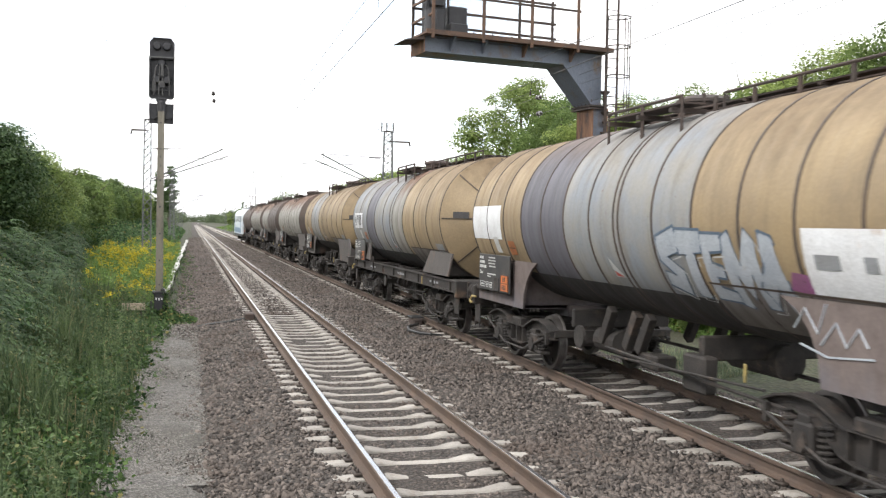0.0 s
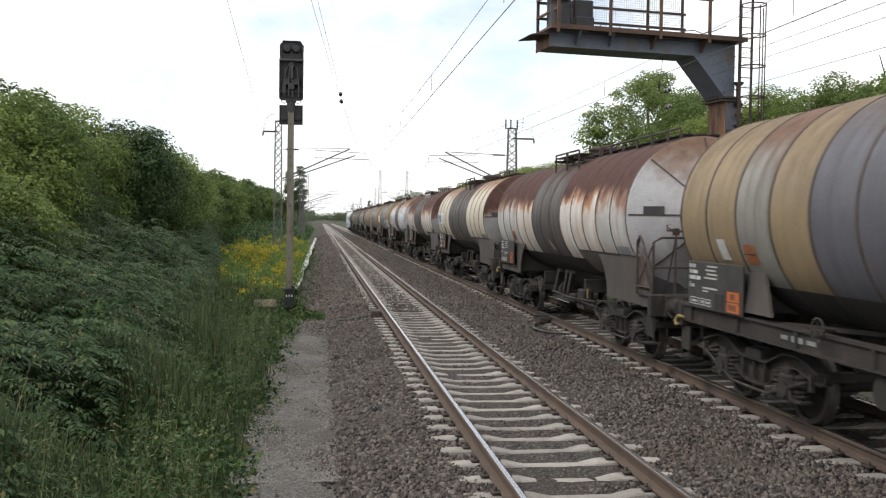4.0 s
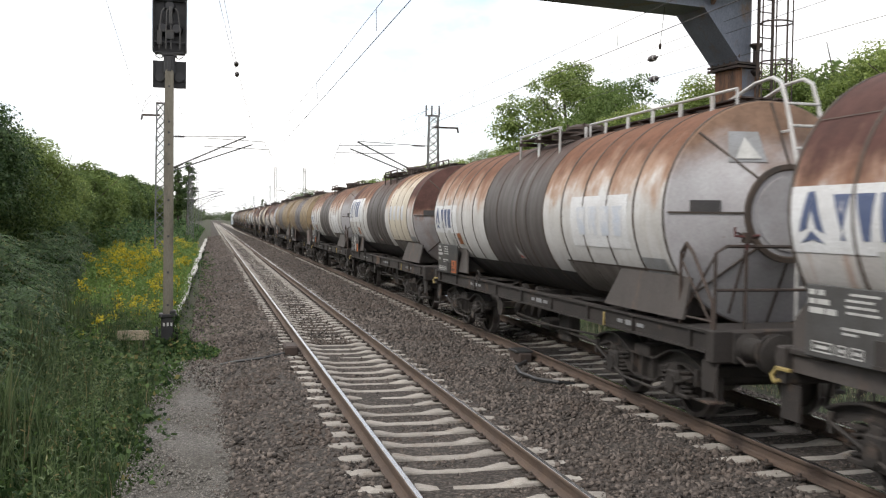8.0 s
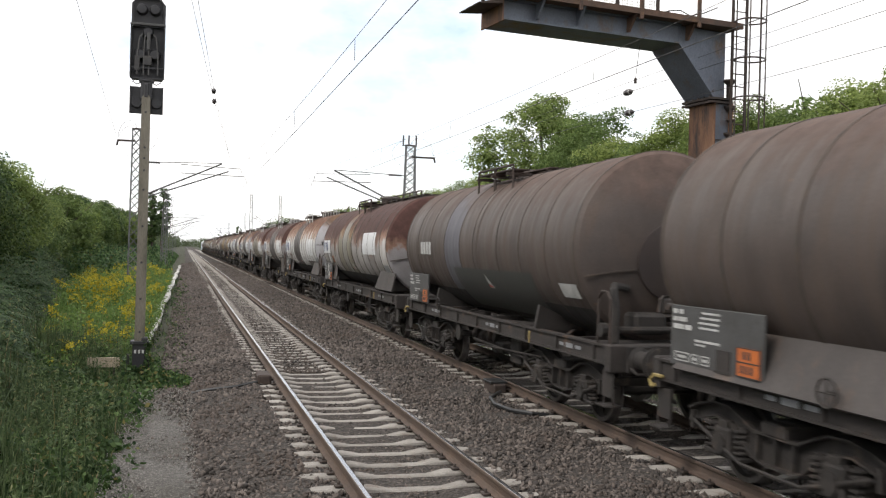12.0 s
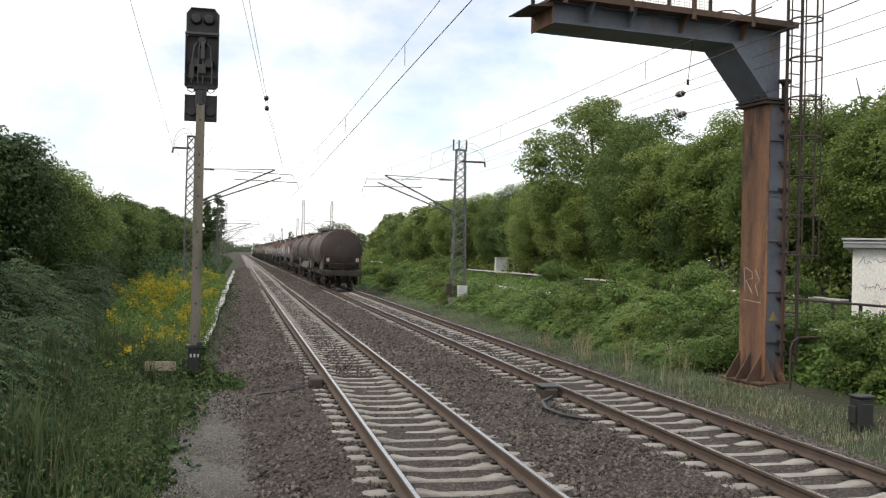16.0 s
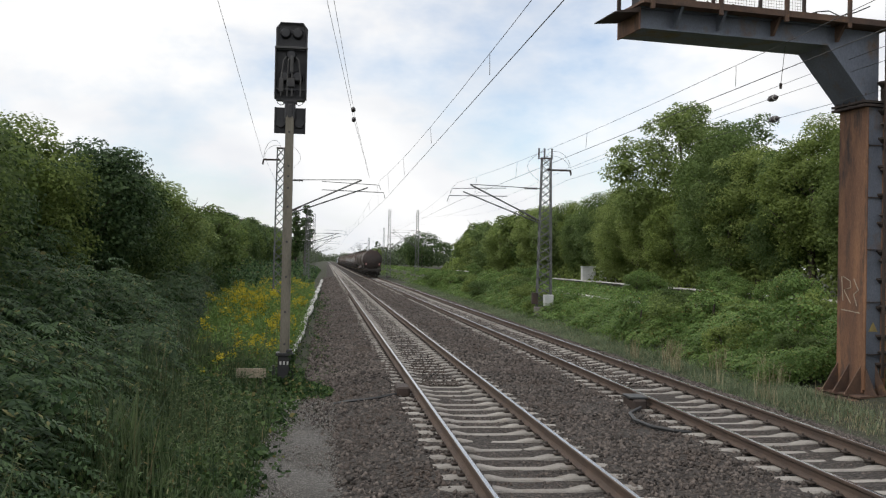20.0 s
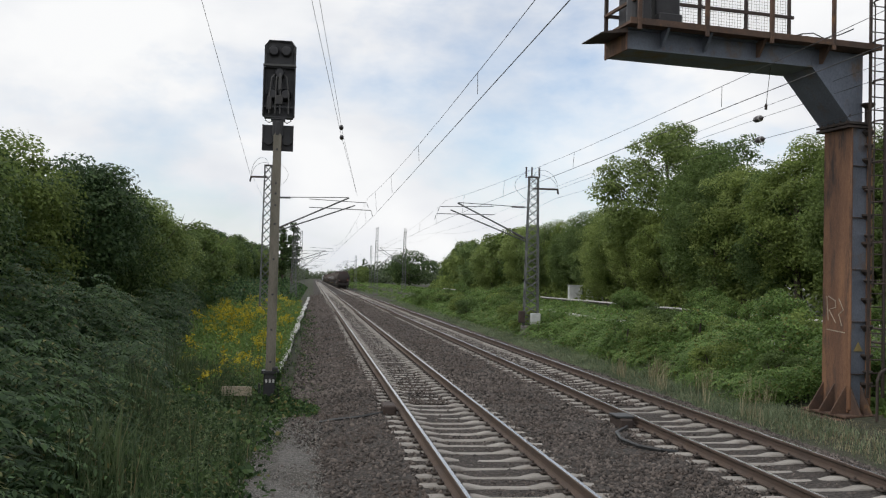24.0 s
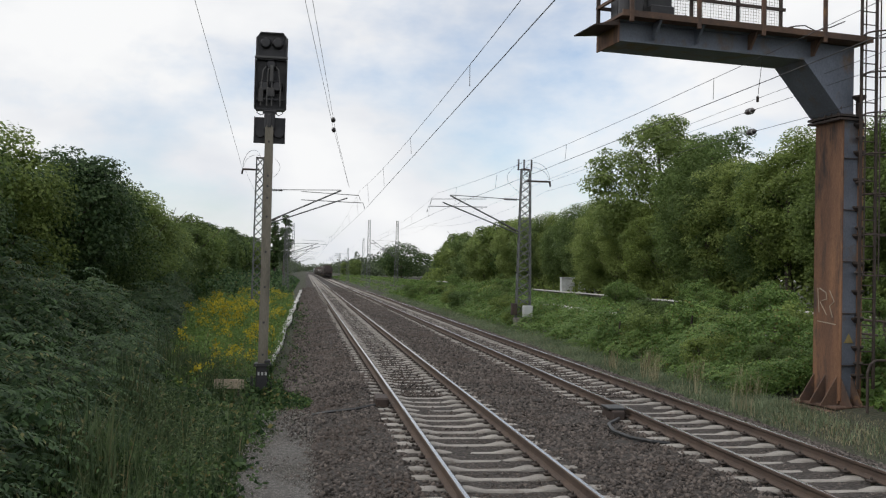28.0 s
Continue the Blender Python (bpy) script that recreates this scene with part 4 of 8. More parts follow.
def end_railing(bm):
    # platform railing with grab bars at the end of the deck
    pipe(bm, [(-1.24, -0.75, 1.2), (-1.24, -0.75, 2.1), (-1.24, -0.62, 2.22), (-1.24, -0.45, 2.1), (-1.24, 0.0, 1.55), (-1.24, 0.0, 1.2)], 0.022, 6)
    pipe(bm, [(-1.24, 0.05, 1.2), (-1.24, 0.05, 2.12), (-1.1, 0.05, 2.2), (1.1, 0.05, 2.2), (1.24, 0.05, 2.12), (1.24, 0.05, 1.2)], 0.022, 6)
    pipe(bm, [(-1.24, 0.05, 1.7), (1.24, 0.05, 1.7)], 0.018, 6)
    for x in (-0.85, 0.0, 0.85):
        rod(bm, (x, 0.05, 1.2), (x, 0.05, 2.2), 0.022, 6)
    pipe(bm, [(-0.85, 0.05, 2.2), (-0.85, -0.3, 1.4)], 0.016, 5)
    pipe(bm, [(-1.24, -0.62, 2.18), (-1.24, -0.72, 2.0), (-1.24, 0.03, 1.25)], 0.014, 5)
    pipe(bm, [(-1.24, -0.74, 1.3), (-1.24, 0.05, 2.1)], 0.014, 5)
    pipe(bm, [(-1.24, -0.75, 1.34), (-1.24, 0.05, 1.34)], 0.018, 5)
    pipe(bm, [(1.24, -0.75, 1.2), (1.24, -0.75, 2.1), (1.24, -0.45, 2.1), (1.24, 0.0, 1.55)], 0.022, 6)
    box(bm, (-0.85, 0.05, 2.3), (0.08, 0.1, 0.12))
    pipe(bm, [(-0.98, 0.05, 2.36), (-0.85, 0.05, 2.3), (-0.7, 0.05, 2.3)], 0.014, 5)


def low_gear(bm):
    # outlet valve and pipe under the end of the barrel
    rod(bm, (0.0, 0.2, 1.7), (0.0, 0.5, 1.7), 0.2, 14)
    box(bm, (0, 0.5, 1.75), (0.6, 0.05, 0.3), bevel=0.06)
    rod(bm, (-0.25, 0.5, 1.75), (0.25, 0.62, 1.75), 0.05, 8)


def bars(rows):
    """Rows of unreadable writing as plain bars on a plate: (y, z, width, height)."""
    bm = bmesh.new()
    for y, z, w, h in rows:
        box(bm, (0, y, z), (0.004, w, h))
    return bm


def word(text, size, material):
    """Flat letters of the built-in font, as a mesh that reads from the -x side."""
    key = ("word", text, size)
    if key not in CACHE:
        cu = bpy.data.curves.new("letters", 'FONT')
        cu.body, cu.size, cu.extrude = text, size, 0.002
        ob = bpy.data.objects.new("letters", cu)
        me = bpy.data.meshes.new_from_object(ob)
        bpy.data.objects.remove(ob)
        me.transform(Matrix(((0, 0, -1, 0), (-1, 0, 0, 0), (0, 1, 0, 0), (0, 0, 0, 1))))
        me.materials.clear()
        me.materials.append(material)
        CACHE[key] = me
    return CACHE[key]


def board(wagon, L, plate, kind="frameless"):
    yb = L / 2 - 2.0
    x = -1.30 if kind == "frameless" else -1.33
    b = part("notice_board", shared("notice_board", lambda bm: box(bm, (0, 0, 0), (0.03, 1.8, 0.68), bevel=0.008), M["board"]), wagon,
             pose(x, yb, 1.56), "dark board with pale lettering too small to read", M["board_grey"] if plate == "grey" else None)
    rng = random.Random(int(L * 100) + len(WAGONS))
    marks = "mark_grey" if plate in ("diamond", "diamonds") else "mark_white"
    rows = [(0.80, 0.27, 0.09, 0.05), (0.67, 0.27, 0.09, 0.05), (0.80, 0.185, 0.09, 0.05), (0.64, 0.185, 0.18, 0.05), (0.73, 0.1, 0.22, 0.055), (0.52, 0.1, 0.14, 0.055)]
    right = -0.52 if plate in ("diamond", "diamonds") else 0.1
    for k in range(4):                              # a block of fine print, its rows not quite flush
        w = rng.uniform(0.32, 0.44)
        rows.append((right + (0.44 - w) / 2 * rng.choice((-1, 0, 1)), 0.28 - k * 0.055, w, 0.022))
    rows += [(0.12, -0.03, 0.5, 0.024), (0.26, -0.075, 0.2, 0.02)]
    for y, w in ((0.64, 0.3), (0.36, 0.12), (0.16, 0.16)):
        rows += [(y, -0.19, w, 0.012), (y, -0.28, w, 0.012), (y + w / 2, -0.235, 0.012, 0.09), (y - w / 2, -0.235, 0.012, 0.09), (y, -0.235, w * 0.6, 0.03)]
    tagged(part("lettering", flat(bars(rows), "lettering", marks), b, pose(-0.018, 0, 0)), kind="stuff")
    part("card_holder", shared("card_holder", lambda bm: (box(bm, (0, 0, 0), (0.016, 0.26, 0.24), bevel=0.004), box(bm, (-0.008, 0, -0.11), (0.016, 0.28, 0.03)))[0], M["frame"]), b,
         pose(-0.02, 0.0 if plate in ("diamond", "diamonds") else -0.2, -0.2), "dark card holder")
    if plate != "grey":
        tagged(part("lettering", word("Zaes", 0.1, M[marks]), b, pose(-0.019, 0.84, -0.04)), kind="stuff")

    def two_part_plate():
        h = part("hazard_plate", shared("hazard_plate", lambda bm: box(bm, (0, 0, 0), (0.012, 0.40, 0.30), bevel=0.004), M["orange_plate"]), b, pose(-0.024, -0.66, -0.16), "orange hazard plate with a black frame")
        tagged(part("lettering", shared("plate_bars", lambda bm: [box(bm, (0, y, z), (0.004, w, t)) for y, z, w, t in ((0, 0, 0.40, 0.014), (0, 0.145, 0.40, 0.010), (0, -0.145, 0.40, 0.010), (0.195, 0, 0.010, 0.30), (-0.195, 0, 0.010, 0.30), (0.06, 0.072, 0.045, 0.08), (-0.02, 0.072, 0.045, 0.08), (0.1, -0.072, 0.045, 0.08), (0.02, -0.072, 0.045, 0.08), (-0.06, -0.072, 0.045, 0.08))][0], M["mark_black"]), h, pose(-0.008, 0, 0)), kind="stuff")

    if plate in ("orange", "grey", "diamonds"):
        two_part_plate()
    if plate in ("diamond", "diamonds"):
        def rhomb(bm):
            slab(bm, [(-0.165, 0.0), (0.0, 0.165), (0.165, 0.0), (0.0, -0.165)], -0.006, 0.006)
        for dy, dz in ((-0.03, 0.15), (-0.2, -0.14))[:2 if plate == "diamonds" else 1]:
            d = part("hazard_plate", shared("diamond_plate", rhomb, M["mark_white"]), b, pose(-0.024, dy, dz), "white diamond hazard plate")
            tagged(part("lettering", shared("diamond_bars", lambda bm: [box(bm, (0, 0, z), (0.004, w, 0.022)) for z, w in ((0.05, 0.05), (0.01, 0.08), (-0.03, 0.14), (-0.1, 0.03))][0], M["mark_black"]), d, pose(-0.008, 0, 0)), kind="stuff")
    return b


def side_panels(wagon, tank, L, spec):
    """White name panels with a plain emblem, small plates and marks on the barrel's side."""
    h = L / 2
    if spec.get("panel_front"):
        d0, d1, a0, a1, m = spec["panel_front"]      # metres behind the front rim
        y0, y1 = h - 0.95 - d1, h - 0.95 - d0
        p = part("name_panel", flat(cyl_patch(y0, y1, a0, a1), "name_panel", m), tank, label="painted name panel with a plain emblem")
        c = radians((a0 + a1) / 2) * RT
        s = min((radians(a1 - a0) * RT) / 0.72, (y1 - y0) / 1.75)
        if spec.get("emblem"):
            em = spec["emblem"]
            top = y1 - 0.12 * s
            tri = [(top - 0.30 * s, c + 0.30 * s), (top - 0.18 * s, c + 0.30 * s), (top - 0.02 * s, c - 0.14 * s), (top - 0.16 * s, c - 0.10 * s)]
            part("emblem", flat(cyl_shape(tri, 0.012), "emblem", em), p)
            part("emblem", flat(cyl_shape([(top - 0.30 * s, c + 0.28 * s), (top - 0.46 * s, c - 0.16 * s), (top - 0.32 * s, c - 0.10 * s), (top - 0.24 * s, c + 0.10 * s)], 0.012), "emblem", em), p)
            part("emblem", flat(cyl_shape([(top - 0.04 * s, c - 0.26 * s), (top - 0.24 * s, c - 0.12 * s), (top - 0.44 * s, c - 0.26 * s), (top - 0.24 * s, c - 0.22 * s)], 0.012), "emblem", em), p)
            for k in range(3):
                yb = top - (0.60 + k * 0.36) * s
                if yb - 0.28 * s > y0:
                    low = (0.17, 0.11) if k == 0 else (0.09, 0.19) if k == 1 else (0.0, 0.28)
                    part("emblem_bar", flat(cyl_shape([(yb, c + 0.26 * s), (yb - 0.28 * s, c + 0.26 * s), (yb - low[1] * s, c - 0.22 * s), (yb - low[0] * s, c - 0.22 * s)], 0.012), "emblem_bar", em), p)
    if spec.get("panel_rear"):
        d0, d1, a0, a1, m = spec["panel_rear"]
        y0, y1 = h - 0.95 - d1, h - 0.95 - d0
        p = part("name_panel", flat(cyl_patch(y0, y1, a0, a1), "name_panel", m), tank, label="faded painted panel")
        if spec.get("rear_marks"):
            c = radians((a0 + a1) / 2) * RT
            for k in range(4):
                yb = y1 - 0.25 - k * (y1 - y0 - 0.3) / 4
                part("emblem_bar", flat(cyl_shape([(yb, c + 0.22), (yb - 0.34, c + 0.22), (yb - 0.3, c - 0.2), (yb - 0.06, c - 0.2)], 0.012), "emblem_bar", spec["rear_marks"]), p)
    if spec.get("belly", True) and spec.get("end", "cone") == "cone":
        m = spec.get("belly_mat", "belly")
        part("belly_panel", flat(cyl_patch(-h + 1.63, -h + 5.2, -58, -31, 0.008, 6), "belly_panel", m), tank, label="dirty grey lower cladding")
        part("belly_panel", flat(cyl_patch(h - 2.9, h - 0.98, -58, -33, 0.008, 6), "belly_panel", m), tank, label="dirty grey lower cladding")
        for y0, y1, a in ((-h + 1.63, -h + 5.2, -31), (h - 2.9, h - 0.98, -33)):
            part("cladding_seam", flat(cyl_patch(y0, y1, a - 0.6, a + 0.5, 0.016, 2), "cladding_seam", "strap"), tank)
    # dark strip along the belly: soot, with the shade there painted in
    part("underside", flat(cyl_patch(-h + 1.62, h - 0.97, -86, -41, 0.005, 8), "underside", "sooty_shade"), tank, label="bare underside of the barrel, soot plus shade put into its colour")
    # warning triangle, orange plates, inspection plate
    part("warning_mark", flat(cyl_shape([(h - 7.0, -0.86), (h - 7.28, -0.86), (h - 6.97, -0.56)], 0.012), "warning_mark", "mark_white"), tank, label="small white warning triangle")
    part("warning_mark", flat(cyl_shape([(h - 7.03, -0.845), (h - 7.24, -0.845), (h - 7.02, -0.76)], 0.018), "warning_mark", "red_plate"), tank)
    if spec.get("tags", True):
        part("hazard_mark", flat(cyl_shape([(h - 2.92, -0.68), (h - 3.24, -0.68), (h - 3.24, -0.42), (h - 2.92, -0.42)], 0.012), "hazard_mark", "orange_dull"), tank)
        part("hazard_mark", flat(cyl_shape([(h - 2.92, -0.555), (h - 3.24, -0.555), (h - 3.24, -0.54), (h - 2.92, -0.54)], 0.02), "hazard_mark", "mark_black"), tank)
        part("hazard_mark", flat(cyl_shape([(h - 2.2, -0.66), (h - 2.45, -0.66), (h - 2.4, -0.36), (h - 2.15, -0.36)], 0.012), "hazard_mark", "mark_white"), tank)
    part("data_plate", flat(cyl_shape([(-h + 1.75, -0.84), (-h + 2.4, -0.84), (-h + 2.4, -0.6), (-h + 1.75, -0.6)], 0.012), "data_plate", spec.get("data", "mark_grey")), tank)


WAGONS, WHEELS = [], []


def tank_wagon(spec):
    """A four-axle tank wagon. Its origin is at rail level in the middle; +y is the way it runs."""
    L, kind = spec["L"], spec["kind"]
    w = tagged(new("tank_wagon"), spec["label"], "tank wagon", "wagons of the freight train")
    h = L / 2
    lt = L - 2.55                                   # length of the barrel, which sits forward of the middle
    fwd = 0.325
    cols = spec["rings"]
    n = len(cols)
    rw = lt / n
    tank = part("tank_end", end_mesh(spec.get("end", "cone")), w, pose(0, fwd - lt / 2, ZT, 0, 0, 180), spec.get("end_label", ""), M[spec["ends"][1]])
    front = part("tank_end", end_mesh(spec.get("end", "cone")), w, pose(0, fwd + lt / 2, ZT), "", M[spec["ends"][0]])
    axis = part("tank_strap", strap_mesh(), w, pose(0, 0, ZT))
    for k, c in enumerate(cols):
        y = fwd + lt / 2 - (k + 0.5) * rw
        part("cladding_ring", ring_mesh(rw), w, pose(0, y, ZT), "", M[c])
        if k and spec.get("straps", True) and k != n / 2:
            part("tank_strap", strap_mesh(), w, pose(0, fwd + lt / 2 - k * rw, ZT))
    for y in (fwd + lt / 2 - 0.02, fwd - lt / 2 + 0.02):
        part("tank_strap", strap_mesh(), w, pose(0, y, ZT))
    if spec.get("white_strap"):
        part("tank_strap", strap_mesh(), w, pose(0, spec["white_strap"], ZT) @ Matrix.Diagonal((1.004, 1.6, 1.004, 1)), "white strap round the barrel", M["mark_white"])
    if spec.get("end", "cone") == "cone":
        part("end_seams", end_seams(), tank)
        part("end_seams", end_seams(), front)
        part("end_plate", shared("end_plate", lambda bm: box(bm, (1.0, 0.25, 0.08), (0.36, 0.02, 0.14), Euler((0, 0, radians(-27))).to_matrix()), M["mark_black"]), tank)
        part("end_plate", shared("end_disc", lambda bm: spin(bm, [(0.46, 0.495), (0.46, 0.51), (0, 0.512)], 28), M["end_grey"]), tank, label="round end plate")
    else:
        part("end_cover", shared("end_cover", lambda bm: spin(bm, [(0.56, 0.29), (0.56, 0.345), (0.5, 0.36), (0.0, 0.372)], 28), M["end_dark"], 30), tank, pose(0, 0, -0.22), "round cover on the end")
        part("end_seam", shared("end_seam", lambda bm: pipe(bm, [(-1.3, 0.12, -0.45), (-0.8, 0.28, -0.36), (0.0, 0.34, -0.3), (0.8, 0.28, -0.36), (1.3, 0.12, -0.45)], 0.016, 4), M["strap"]), tank)
        part("end_plate", shared("end_mark", lambda bm: box(bm, (0.1, 0.33, 0.1), (0.22, 0.03, 0.2)), M["mark_grey"]), tank)
    side_panels(w, axis, L, spec)
    for y in (h - 2.75, -h + 2.75):
        add_bogie(w, y)
    for s in (-1, 1):
        hs = part("headstock", shared("headstock", headstock, M["frame"]), w, pose(0, s * (h - 0.68), 0, 0, 0, 0 if s > 0 else 180))
        for x in (-0.875, 0.875):
            part("buffer", shared("buffer", buffer_shape, M["bogie"], 35), hs, pose(x, 0.085, 1.05))
        part("coupling", shared("coupling", hook_shape, M["bogie"]), hs, pose(0, 0.05, 1.0))
    if kind == "frameless":
        for s in (0, 180):
            part("end_saddle", wing_saddle(L), w, pose(0, 0, 0, 0, 0, s), "deep grey-brown saddle plate", M[spec.get("saddle", "saddle")])
            for x in (-0.85, -0.32, 0.32, 0.85):
                part("hand_hole", shared("hand_hole", hand_hole, M["mark_black"]), w, pose(0, 0, 0, 0, 0, s) @ pose(x, L / 2 - 0.746, 1.27 if abs(x) < 0.5 else 1.33))
        part("brake_gear", shared("brake_gear", brake_gear, M["bogie"]), w)
        part("grab_iron", shared("yellow_lever", yellow_lever, M["yellow_plate"]), w, pose(-1.27, -h + 4.4, 1.0), "yellow lever")
    else:
        for s in (-1, 1):
            part("side_sill", sill(L), w, pose(s * 1.28, 0, 0, 0, 0, 0 if s < 0 else 180), "brown steel side sill", M["frame"])
        tagged(part("lettering", shared(("sill_bars", L), lambda bm: [box(bm, (0, y0 + dy, 1.1), (0.004, wd, hh)) for y0 in (-4.2, -0.6, 3.4) for dy, wd, hh in ((0.0, 0.16, 0.05), (-0.3, 0.26, 0.07), (-0.62, 0.2, 0.05))][0], M["mark_grey"]), w, pose(-1.276, 0, 0)), kind="stuff")
        part("underframe", cross_members(L), w)
        if kind == "skirt":
            def skirt(bm):
                for s in (-1, 1):
                    e = L / 2 - 1.2
                    v = [(s * 1.38, -e, 1.18), (s * 1.38, e, 1.18), (s * 1.05, e - 0.4, 1.78), (s * 1.05, -e + 0.5, 1.78)]
                    q = [(x - s * 0.03, y, z - 0.02) for x, y, z in v]
                    a = [bm.verts.new(p) for p in v]
                    b = [bm.verts.new(p) for p in q]
                    bm.faces.new(a)
                    bm.faces.new(b[::-1])
                    for i in range(4):
                        bm.faces.new((a[i], b[i], b[(i + 1) % 4], a[(i + 1) % 4]))
            part("skirt_plate", shared(("skirt", L), skirt, M["saddle"]), w, label="long sloping skirt plate")
        else:
            for s in (-1, 1) if spec.get("plates", True) else ():
                part("end_saddle", shared("frame_saddle", frame_saddle, M["saddle"]), w, pose(0, s * (h - 2.35), 0, 0, 0, 0 if s > 0 else 180), "brown saddle plate")
            if not spec.get("plates", True):
                for y in (h - 3.4, -h + 3.4):
                    part("cradle", shared("cradle", lambda bm: slab(bm, [(-1.3, 1.2), (-1.22, 1.62), (-0.9, 1.48), (-0.5, 1.3), (0.5, 1.3), (0.9, 1.48), (1.22, 1.62), (1.3, 1.2)], -0.05, 0.05, "y"), M["frame"]), w, pose(0, y, 0))
        part("brake_gear", shared("brake_gear", brake_gear, M["bogie"]), w, pose(0, 0, -0.05))
        part("hand_wheel", shared("hand_wheel", hand_wheel, M["bogie"]), w, pose(-1.42, 2.4, 1.3))
        part("grab_iron", shared("yellow_lever", yellow_lever, M["yellow_plate"]), w, pose(-1.34, -h + 3.5, 1.12), "yellow lever")
    part("catwalk", catwalk(L, spec.get("walk", "long")), w)
    for s in (-1, 1):
        part("guard_rail", guard_rail(L, spec.get("walk", "long"), s), w, None, "", M["galv"] if spec.get("pale_rail") else None)
    part("manhole", shared("manhole", manhole, M["steel_dark"], 30), w, pose(0, 0.2, -0.16 if spec.get("walk") == "short" else 0.0))
    if spec.get("ladder"):
        part("end_ladder", shared("end_ladder", end_ladder, M["galv"]), w, pose(0.25, fwd - lt / 2, 0, 0, 0, 180), "pale arched ladder", M["galv"] if spec["ladder"] == "pale" else M["steel_dark"])
    if spec.get("railing"):
        part("end_railing", shared("end_railing", end_railing, M["steel_dark"]), w, pose(0, -h + 0.72, 0, 0, 0, 180) @ Matrix.Diagonal((-1, 1, 1, 1)))
        if spec.get("end", "cone") == "cone":
            part("brake_handle", shared("brake_handle", lambda bm: (pipe(bm, [(-0.16, 0, 0.16), (-0.16, 0, 0.06), (0.0, 0, 0.05), (0.16, 0, 0.07)], 0.016, 5), rod(bm, (0, 0, -0.1), (0, 0, 0.06), 0.022, 8)), M["red_dull"]), w, pose(-0.85, -h + 0.66, 2.26), "dull red brake handle")
    if spec.get("pipes"):
        # discharge pipes and a valve at the end of the deck
        part("discharge_pipe", shared("discharge_pipe", lambda bm: (pipe(bm, [(-1.1, 0.1, 1.25), (-1.1, 0.1, 1.75), (-1.1, 0.02, 1.95), (-1.0, -0.15, 2.02), (-0.7, -0.4, 1.98)], 0.06, 8), pipe(bm, [(-1.2, 0.0, 1.42), (0.9, 0.0, 1.42)], 0.05, 8),
                                                                    rod(bm, (-1.28, 0, 1.42), (-1.18, 0, 1.42), 0.1, 10), box(bm, (-0.5, -0.2, 1.5), (0.5, 0.4, 0.3), bevel=0.05)), M["bogie"], 30), w, pose(0, -h + 0.95, 0, 0, 0, 180) @ Matrix.Diagonal((-1, 1, 1, 1)), "grimy discharge pipes")
        part("grab_rail", shared("grab_rail", lambda bm: pipe(bm, [(-1.25, 0.0, 1.2), (-1.25, 0.0, 1.85), (-1.25, 0.1, 1.95), (-1.25, 0.28, 1.95), (-1.25, 0.38, 1.85), (-1.25, 0.38, 1.2)], 0.02, 6), M["steel_dark"]), w, pose(0, -h + 0.7, 0))
    if spec.get("seams"):
        # lap joints where cladding sheets were patched
        srng = random.Random(len(WAGONS))
        for k in range(n):
            y0 = fwd + lt / 2 - (k + 1) * rw
            for a in (srng.choice((33, 37, 41)),):
                part("cladding_seam", flat(cyl_patch(y0 + 0.03, y0 + rw - 0.03, a, a + 0.45, 0.012, 2), "cladding_seam", "strap"), axis)
    if spec.get("ladder") == "pale":
        def on_cone(pts, lift):
            bm = bmesh.new()
            bm.faces.new([bm.verts.new((x, 0.035 + lift + (RT - 0.02 - math.hypot(x, z)) / (RT - 0.58) * 0.44, z)) for x, z in pts])
            return bm
        mk = part("end_mark", flat(on_cone([(0.28, 0.62), (0.72, 0.62), (0.66, 1.0), (0.3, 1.0)], 0.016), "end_mark", "mark_grey"), tank, label="grey plate with a pale triangle")
        part("triangle", flat(on_cone([(0.34, 0.66), (0.64, 0.66), (0.49, 0.93)], 0.026), "triangle", "mark_white"), mk)
    if spec.get("gear"):
        part("outlet_valve", shared("outlet_valve", low_gear, M["saddle"]), w, pose(0, fwd - lt / 2, 0, 0, 0, 180))
    part("rope_hook", shared("rope_hook", lambda bm: (box(bm, (0, 0, 0.03), (0.05, 0.22, 0.035), bevel=0.006), pipe(bm, [(0, 0.1, 0.03), (-0.03, 0.15, -0.04), (-0.03, 0.1, -0.11), (-0.03, 0.03, -0.08)], 0.022, 6)), M["yellow_plate"]), w, pose(-1.32, h - 0.78, 1.0), "yellow rope hook")
    board(w, L, spec.get("plate", "orange"), kind)
    WAGONS.append((w, L))
    return w


def V(front, emblem="mark_blue", m="panel_white"):
    return dict(panel_front=front + (m,), emblem=emblem)


